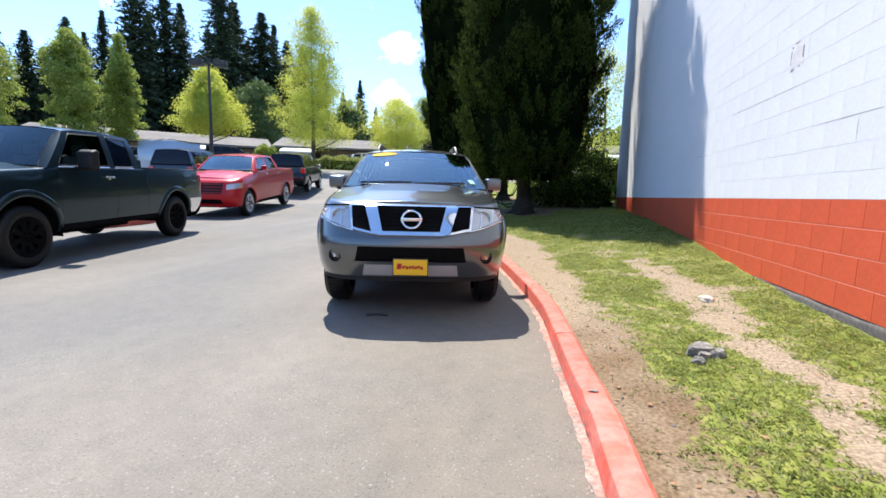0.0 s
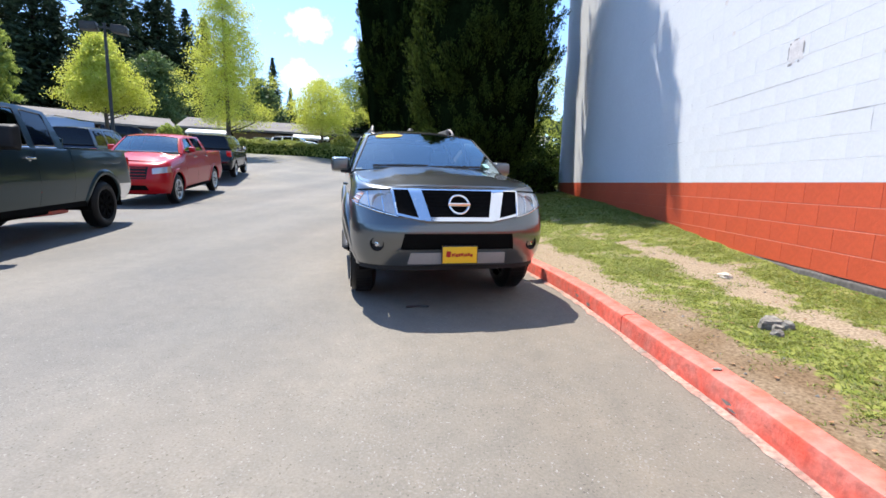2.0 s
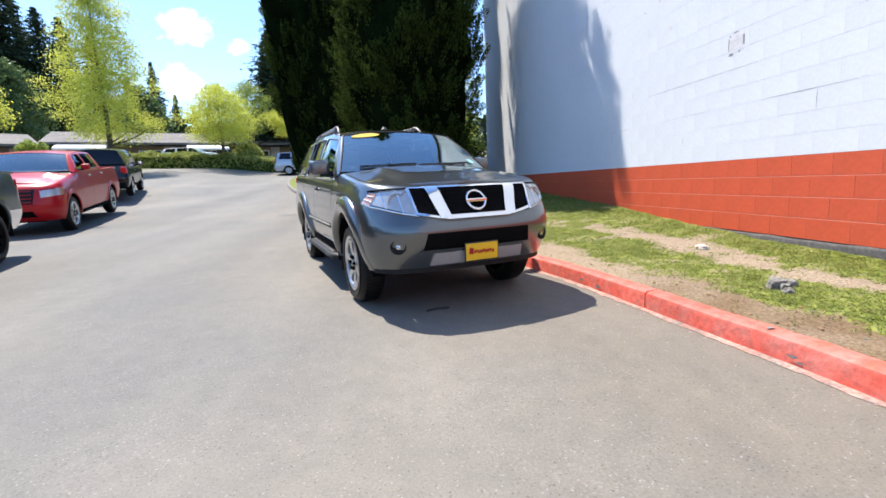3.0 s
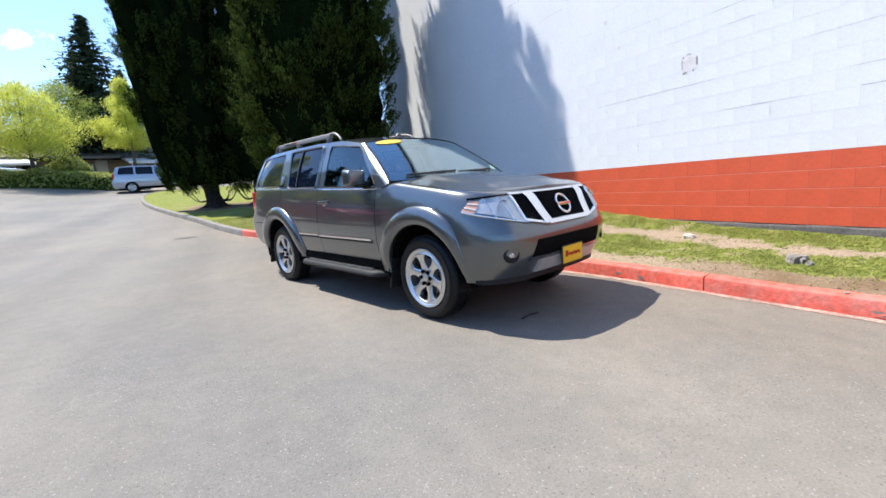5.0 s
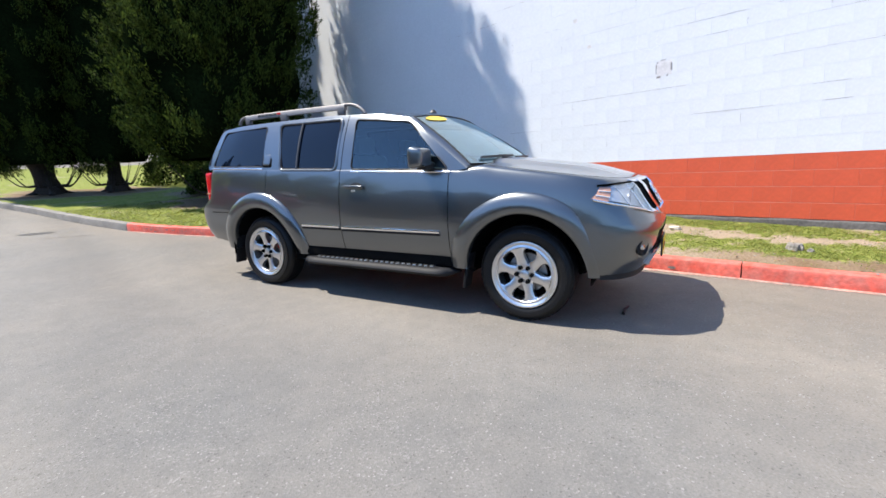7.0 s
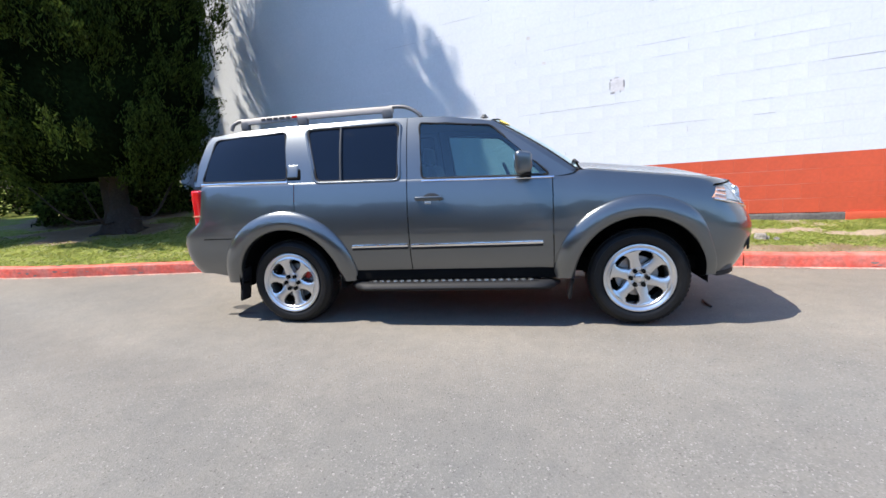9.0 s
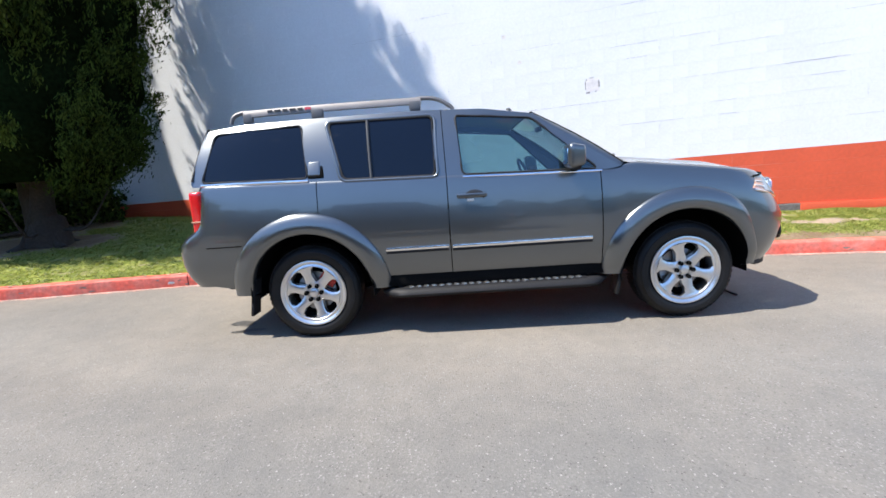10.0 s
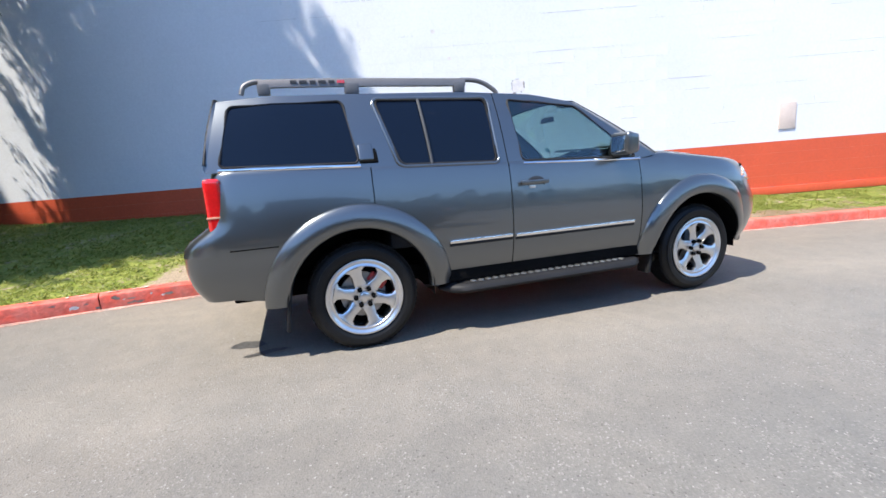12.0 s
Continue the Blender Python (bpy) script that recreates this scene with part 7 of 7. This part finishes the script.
OUTLINES = dict(round=((0, 0.55), (0.12, 0.9), (0.3, 1), (0.55, 0.96), (0.8, 0.74), (0.94, 0.42), (1, 0.1)),
                dome=((0, 0.7), (0.1, 0.98), (0.25, 1), (0.5, 0.78), (0.75, 0.46), (0.92, 0.2), (1, 0.03)),
                cone=((0, 0.7), (0.06, 1), (0.2, 0.98), (0.45, 0.86), (0.7, 0.63), (0.88, 0.36), (1, 0.04)),
                column=((0, 0.55), (0.12, 0.92), (0.35, 1), (0.55, 0.85), (0.75, 0.52), (0.9, 0.22), (1, 0.02)))


def broadleaf(x, y, h, w, mat, seed, n, label, clear=0.2, shape="round", leaf=(0.055, 0.034), z=None, trunk=0.16, loose=1.0):
    """A tree with a tapered trunk, rising limbs and leaves gathered in flat layered clumps inside an uneven outline."""
    z = float(ground_z(x, y)) if z is None else z
    n = int(n * 2.5)
    rs = np.random.RandomState(seed)
    rr = random.Random(seed)
    root = empty("broadleaf_tree", pose(x, y, z - 0.05))
    tagged(root, label, "tree")
    limb("trunk", [(0, 0, 0), (0.06, 0.02, h * 0.3), (-0.04, 0.05, h * 0.6), (0, 0, h * 0.96)], trunk, 0.015, M_BARK, root)
    pt, pr = zip(*OUTLINES[shape])
    hc = h * (1 - clear)
    centres = []
    count = 170
    for k in range(count):
        u = (k + rr.random()) / count
        if rr.random() > float(np.interp(u, pt, pr)) + 0.25:
            u *= rr.random()
        a = 2.4 * k + rr.uniform(-0.5, 0.5)
        edge = w / 2 * float(np.interp(u, pt, pr)) * (1 + 0.26 * noise.noise((math.cos(a) * 1.6 + seed, math.sin(a) * 1.6, u * 7.0)) * loose + rr.uniform(-0.3, 0.14))
        size = w * rr.uniform(0.045, 0.085)
        q = math.sqrt(rr.uniform(0.05, 1))
        reach = max(edge * q - size * 0.7, 0.02)
        c = Vector((math.cos(a) * reach, math.sin(a) * reach, h * clear + hc * u - size * 0.3))
        centres.append((c, size))
        if k % 8 == 0:
            foot = Vector((0, 0, max(c.z - reach * (0.75 if shape != "column" else 1.6), h * clear * 0.7)))
            limb("limb", [foot, foot.lerp(c, 0.5) + Vector((0, 0, -0.06 * reach)), c], max(0.014, trunk * 0.34 * (1 - u)), 0.008, M_BARK, root, 5)
    C = np.array([tuple(c) for c, _ in centres])
    S = np.array([q for _, q in centres])
    chance = S ** 2 / (S ** 2).sum()
    pickd = rs.choice(len(C), n, p=chance)
    spread = np.clip(rs.normal(size=(n, 3)), -1.9, 1.9) * S[pickd][:, None] * np.array([0.9, 0.9, 0.56])
    pts = C[pickd] + spread
    pts[:, 2] -= 0.22 * np.hypot(spread[:, 0], spread[:, 1])
    V, F = leaf_quads(pts, leaf[0], leaf[1], rs, 0.0)
    quad_mesh("crown", V, F, mat, root, "fresh spring leaves in loose layered clumps")
    return root


def polar(az, d, eye=(0.55, -0.06)):
    """A place d metres off on a bearing, counted from 1.2 degrees left of the wall's line."""
    return eye[0] - d * math.sin(radians(az + 1.2)), eye[1] + d * math.cos(radians(az + 1.2))


def plant(az, d, el_top, w, mat, seed, n, label, eye=(0.55, -0.06), eye_z=1.17, **kw):
    x, y = polar(az, d, eye)
    g = float(ground_z(x, y))
    return broadleaf(x, y, eye_z + d * math.tan(radians(el_top)) - g, w, mat, seed, n, label, z=g, **kw)


plant(29.2, 41, 20.8, 7.2, M_MAPLE, 1, 21000, "tall cone-shaped maple in bright yellow-green spring leaf", shape="cone", clear=0.2, trunk=0.2, loose=1.4)
plant(18.9, 43, 11.6, 6.8, M_MAPLE, 2, 11500, "spreading yellow-green maple behind the hedge", shape="round", clear=0.36, loose=1.4)
plant(40.4, 36, 13.2, 5.3, M_MAPLE, 3, 16000, "domed bright yellow-green maple behind the lamp post", shape="dome", clear=0.45)
plant(48.3, 33, 15.2, 2.15, M_MAPLE_GREEN, 4, 12000, "narrow upright green tree with a pointed top", shape="column", clear=0.3)
plant(52.3, 31, 14.6, 3.1, M_MAPLE_GREEN, 5, 15000, "full green maple beyond the parked pickup", shape="round", clear=0.12)
plant(58.6, 34, 13.4, 3.9, M_MAPLE_GREEN, 6, 14000, "full green maple beyond the parked pickup", shape="round", clear=0.12)
plant(5.9, 46, 13.2, 4.6, M_MAPLE, 7, 13000, "spreading yellow-green maple by the drive", eye=(-3.62, 1.14), shape="cone", clear=0.36, loose=1.4)
plant(11.6, 52, 12.5, 6.5, M_MAPLE_GREEN, 8, 8000, "green maple beyond the drive", eye=(-3.25, 0.81), shape="round", clear=0.36)
plant(-6.6, 33, 17.5, 6.0, M_MAPLE, 9, 6000, "yellow-green tree behind the end of the wall", shape="round", clear=0.1)
plant(35.3, 74, 12.4, 8.6, M_BUSH, 10, 9000, "dark green round tree in front of the firs", shape="round", clear=0.05, leaf=(0.16, 0.09))
plant(25.0, 76, 11.0, 9.0, M_BUSH, 12, 5000, "dark green tree at the wood's edge", shape="cone", clear=0.05, leaf=(0.2, 0.11))


def conifer(h, w, seed, levels=46):
    """A fir: drooping sprays in whorls along a straight trunk."""
    rr = random.Random(seed)
    rs = np.random.RandomState(seed)
    root = empty("fir_tree", Matrix.Identity(4))
    limb("trunk", [(0, 0, 0), (0, 0, h * 0.3), (0, 0, h * 0.7), (0, 0, h)], h * 0.012, 0.02, M_DARK_BARK, root, 7)
    pts = []
    for k in range(levels):
        t = 0.1 + 0.89 * k / (levels - 1)
        reach = w / 2 * (1 - t) ** 0.78 * rr.uniform(0.5, 1.25) + 0.1
        for b in range(17):
            if rr.random() < 0.2:
                continue
            a = rr.uniform(0, 6.283)
            ln = reach * rr.uniform(0.6, 1.1)
            for q in range(13):
                u = (q + 1) / 13
                g = 0.1 + 0.05 * ln * u
                pts.append((math.cos(a) * ln * u + rr.gauss(0, g), math.sin(a) * ln * u + rr.gauss(0, g), h * t - ln * 0.34 * u * u + rr.gauss(0, 0.1), math.cos(a), math.sin(a)))
    pts = np.array(pts)
    fine = (0.4 + 0.6 * (1 - pts[:, 2] / h))[:, None]
    V, F = leaf_quads(pts[:, :3], 0.44 * fine, 0.16 * fine, rs, -0.4, np.stack([pts[:, 3], pts[:, 4], 0 * pts[:, 3]], 1) * 0.8)
    quad_mesh("crown", V, F, M_CONIFER, root, "drooping dark needle sprays")
    return root


firs = [conifer(30, 11.0, 1, 62), conifer(30, 9.5, 2, 66), conifer(30, 12.5, 3, 58)]
rr = random.Random(8)
spots = []
for az, d, el in ((62, 92, 18), (58.9, 88, 13), (57.3, 94, 14.2), (55.3, 90, 13.8), (54.2, 98, 12.5), (52.3, 92, 15.6), (51, 98, 14.6), (49.5, 94, 16.8), (48.1, 100, 14), (46.9, 86, 21.5), (45.6, 98, 17.6), (44.2, 90, 21), (42.8, 94, 18.9), (41.4, 100, 12.5), (40.2, 92, 17), (38.9, 84, 22.5), (37.6, 90, 20), (36.2, 100, 16.5),
                  (34.7, 90, 19.4), (33.4, 96, 18.4), (32, 92, 17), (30.3, 98, 16.5), (28, 100, 16), (25.6, 100, 12), (24.4, 98, 10.2), (23.3, 104, 9.6), (21.5, 110, 9.4), (19.8, 106, 9.2), (18, 110, 8.9), (15, 105, 9), (12, 100, 9.5)):
    spots.append((*polar(az, d), d, el))
for az, d, el in ((21.4, 84, 13.9), (19.6, 92, 10.8), (22.8, 92, 10.6), (8.6, 56, 18.6), (6.2, 60, 14), (9.8, 66, 15.5), (3.5, 70, 13), (0.5, 75, 12.5), (-3, 75, 12), (12.0, 95, 8)):
    spots.append((*polar(az, d, (-3.25, 0.81)), d, el))
for k, (x, y, d, el) in enumerate(spots):
    g = float(ground_z(x, y))
    h = 1.17 + d * math.tan(radians(el)) - g
    f = firs[k % 3]
    wide = rr.uniform(1.25, 1.9) * (1.7 if d == 56 else 1.0)
    m = pose(x, y, g - 0.2, 0, 0, rr.uniform(0, 360)) @ Matrix.Diagonal((h / 30 * wide,) * 2 + (h / 30, 1))
    if k < 3:
        f.matrix_basis = m
        ob = f
    else:
        ob = copy_thing(f, m)
        ob.matrix_basis = m
    tagged(ob, "tall dark fir standing in the wood behind the houses", "tree", group="firs behind the houses")


def wood(name, arcs, seed, label):
    """A far belt of trees as one leafy mass with an uneven top."""
    rs = np.random.RandomState(seed)
    pts = []
    for a0, a1, d, hh, n in arcs:
        for k in range(n):
            az = rs.uniform(a0, a1)
            dd = d + rs.normal() * 4
            x, y = polar(az, dd)
            top = hh * (0.72 + 0.28 * noise.noise((az * 0.35, d, 0)) + 0.2 * noise.noise((az * 1.3, d, 4)))
            pts.append((x, y, float(ground_z(x, y)) + top * rs.uniform(0, 1) ** 0.8))
    V, F = leaf_quads(np.array(pts), 1.1, 0.6, rs, 0.3)
    return tagged(quad_mesh(name, V, F, M_CONIFER), label, "woods", kind="stuff")


wood("far_woods", [(66, 128, 75, 15, 5200), (128, 232, 85, 14, 6500), (10, 66, 112, 13, 3800), (47, 68, 108, 16, 3000), (30, 47, 112, 14, 2000), (-20, 10, 95, 11, 2000)], 4, "far belt of dark mixed woods closing the view")


# ---- hedge, drive, island ----
def hedge(x0, y0, x1, y1, depth, h, seed, n):
    rs = np.random.RandomState(seed)
    root = empty("hedge", Matrix.Identity(4))
    tagged(root, "low loose green hedge along the cross lane", "hedge")
    a, b = np.array([x0, y0]), np.array([x1, y1])
    d = (b - a) / np.linalg.norm(b - a)
    nr = np.array([-d[1], d[0]])
    pts = []
    for k in range(n):
        s, t, u = rs.rand(), rs.uniform(-0.5, 0.5), rs.rand() ** 0.5
        p = a + (b - a) * s + nr * t * depth * (1.05 - 0.35 * u)
        top = h * (0.8 + 0.35 * noise.noise((p[0] * 0.7, p[1] * 0.7, 0)))
        pts.append((p[0], p[1], float(ground_z(*p)) + top * u))
    V, F = leaf_quads(np.array(pts), 0.13, 0.07, rs, 0.4)
    quad_mesh("foliage", V, F, M_HEDGE, root)
    # closed sheet in a darker green: the hedge's inner shade as colour
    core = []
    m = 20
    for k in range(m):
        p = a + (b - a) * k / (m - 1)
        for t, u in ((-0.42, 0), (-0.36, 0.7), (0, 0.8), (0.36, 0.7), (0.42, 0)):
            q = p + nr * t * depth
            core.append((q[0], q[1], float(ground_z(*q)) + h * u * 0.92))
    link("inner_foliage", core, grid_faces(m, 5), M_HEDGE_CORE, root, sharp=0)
    return root


hedge(-22.5, 40.5, -7.9, 39.9, 2.6, 1.3, 3, 24000)
shrub(-12.6, 42.0, 1.5, 1.2, 2.0, M_HEDGE, 9, 3500, "clipped round shrub at the end of the hedge", leaf=(0.12, 0.07))
shrub(*polar(34.6, 50), 1.2, 1.2, 2.2, M_MAPLE_GREEN, 14, 3200, "yellow-green bush against the houses", leaf=(0.11, 0.06))


def sheet(name, poly, mat, label, category, h, step=1.0, kind="structure"):
    """A flat patch draped over the ground inside a four-cornered outline."""
    (ax, ay), (bx, by), (cx, cy), (dx, dy) = poly
    n = 16
    verts = []
    for i in range(n):
        s = i / (n - 1)
        for j in range(n):
            t = j / (n - 1)
            x = (ax * (1 - s) + bx * s) * (1 - t) + (dx * (1 - s) + cx * s) * t
            y = (ay * (1 - s) + by * s) * (1 - t) + (dy * (1 - s) + cy * s) * t
            verts.append((x, y, float(ground_z(x, y)) + h))
    ob = link(name, verts, [f[::-1] for f in grid_faces(n, n)], mat, sharp=0)
    if mat is M_LAWN:
        at = ob.data.attributes.new("turf", "FLOAT", "POINT")
        at.data.foreach_set("value", [0.85] * len(verts))
        at = ob.data.attributes.new("damp", "FLOAT", "POINT")
        at.data.foreach_set("value", [0.0] * len(verts))
    return tagged(ob, label, category, kind=kind)


sheet("lawn", [(-26, 38.6), (-7.5, 39.5), (-6.5, 43), (-26, 43)], M_LAWN, "strip of grass beyond the hedge", "grass", 0.03)
sheet("lawn", [(-15.5, 2.0), (-10.4, 2.2), (-10.1, 9.6), (-13.5, 10.0)], M_LAWN, "grass island behind the parked pickup", "grass", 0.13)
isl = empty("island_kerb", Matrix.Identity(4))
tagged(isl, "red painted kerb round the grass island", "kerb", kind="structure")
edge = spline([(-10.3, 2.0), (-10.25, 5.0), (-10.05, 8.0), (-9.95, 9.4), (-10.4, 9.95), (-11.4, 10.1), (-13.6, 10.2)], 43)
for k in range(0, 42, 6):
    verts = []
    for q in range(7):
        p = edge[min(k + q, 42)]
        d = edge[min(k + q + 1, 42)] - edge[max(k + q - 1, 0)]
        d = d / np.linalg.norm(d)
        nr = np.array([d[1], -d[0]])
        z0 = float(ground_z(*p))
        for w, h in ((0.08, -0.05), (0.08, 0.13), (0.06, 0.15), (-0.07, 0.15), (-0.08, -0.05)):
            verts.append((p[0] + nr[0] * w, p[1] + nr[1] * w, z0 + h))
    link("kerb_stone", verts, grid_faces(7, 5), M_RED_KERB, isl, sharp=35)


# ---- lamp post ----
def lamp_post(x, y, h):
    z = float(ground_z(x, y))
    root = empty("lamp_post", pose(x, y, z, 0, 0, 25))
    tagged(root, "dark car-park lamp post with two shoebox heads", "lamp post")
    limb("pole", [(0, 0, 0), (0, 0, h * 0.4), (0, 0, h * 0.8), (0, 0, h)], 0.085, 0.06, M_POLE, root)
    box_part("base", (0, 0, 0.2), (0.45, 0.45, 0.5), 0.03, M_GREY_KERB, root)
    box_part("cap", (0, 0, h + 0.02), (0.14, 0.14, 0.05), 0.015, M_POLE, root)
    for q in (-1, 1):
        tilt = Matrix.Translation((q * 0.6, 0, h - 0.18)) @ Matrix.Rotation(radians(q * 5), 4, "Y")
        head = box_part("lamp_head", (0, 0, 0.03), (0.66, 0.46, 0.3), 0.06, M_POLE, root, m=tilt)
        box_part("door_frame", (0, 0, -0.14), (0.7, 0.5, 0.06), 0.012, M_POLE, head, m=tilt)
        box_part("lens", (0, 0, -0.176), (0.54, 0.36, 0.016), 0.004, M_GREY_PLASTIC, head, m=tilt)
        box_part("arm", (q * 0.2, 0, h - 0.16), (0.36, 0.08, 0.08), 0.01, M_POLE, root)
    return root


lamp_post(*polar(40.25, 28), 6.7)


# ---- low houses beyond the hedge ----
def house(x, y, z, length, turn, wall_h, rise, label, seed):
    root = empty("low_house", pose(x, y, z, 0, 0, turn))
    tagged(root, label, "house")
    rr = random.Random(seed)
    L, D = length, 9.0
    bm = bmesh.new()
    add_box(bm, (0, D / 2, wall_h / 2), (L, D, wall_h), 0.02)
    part("wall", bm, M_BRICK_WALL, root)
    verts = [(-L / 2 - 0.5, -1.4, wall_h), (L / 2 + 0.5, -1.4, wall_h), (L / 2 + 0.5, D / 2, wall_h + rise), (-L / 2 - 0.5, D / 2, wall_h + rise), (-L / 2 - 0.5, D + 0.9, wall_h), (L / 2 + 0.5, D + 0.9, wall_h)]
    verts += [(a, b, c + 0.22) for a, b, c in verts]
    faces = [(0, 3, 2, 1), (3, 4, 5, 2), (6, 7, 8, 9), (9, 8, 11, 10), (0, 1, 7, 6), (4, 10, 11, 5), (0, 6, 9, 3), (3, 9, 10, 4), (1, 2, 8, 7), (2, 5, 11, 8)]
    link("roof", verts, faces, M_ROOF, root, "shallow brown-grey roof", smooth=False)
    n = int(L / 5)
    for k in range(n):
        cx = -L / 2 + (k + 0.5) * L / n
        w = box_part("window", (cx + rr.uniform(-0.4, 0.4), -0.03, wall_h * 0.55), (2.0, 0.1, 1.0), 0.01, M_AWNING, root, "white window frame")
        box_part("pane", (sum(v.co.x for v in w.data.vertices) / len(w.data.vertices), -0.09, wall_h * 0.55), (1.8, 0.04, 0.84), 0.004, M_DARK_GLASS, w)
        box_part("door", (cx + 1.75, -0.04, 1.02), (0.95, 0.1, 2.05), 0.01, M_PANEL if k % 2 else M_DARK_BARK, root)
        if (k + seed) % 2:
            aw = bmesh.new()
            add_box(aw, (cx, -1.9, wall_h - 0.25), (3.8, 2.6, 0.2), 0.02, Matrix.Rotation(radians(14), 4, "X"))
            a = part("awning", aw, M_AWNING, root, "white flat carport awning")
            for s in (-1, 1):
                tube("post", [(cx + s * 1.7, -3.1, -0.3), (cx + s * 1.7, -3.0, wall_h - 0.55)], 0.04, M_AWNING, a, sides=6)
    return root


for x, y, z, L, turn, rise, sd in ((-40.9, 39.0, 3.7, 22, 41, 1.5, 1), (-52.6, 25.5, 2.5, 14, 52, 1.3, 6), (-19.4, 51.7, 3.95, 26, 22, 1.6, 3), (1.4, 58.2, 4.3, 15, 8, 1.5, 5)):
    house(x, y, z, L, turn, 2.1, rise, "long low tan house with a shallow brown roof and white awnings", sd)

# ---- single blocks of the wall within reach ----
for p, red in WALL_BLOCKS:
    ob = new("block", me_red if red else me_white)
    ob.location = p
    ob.parent = wall
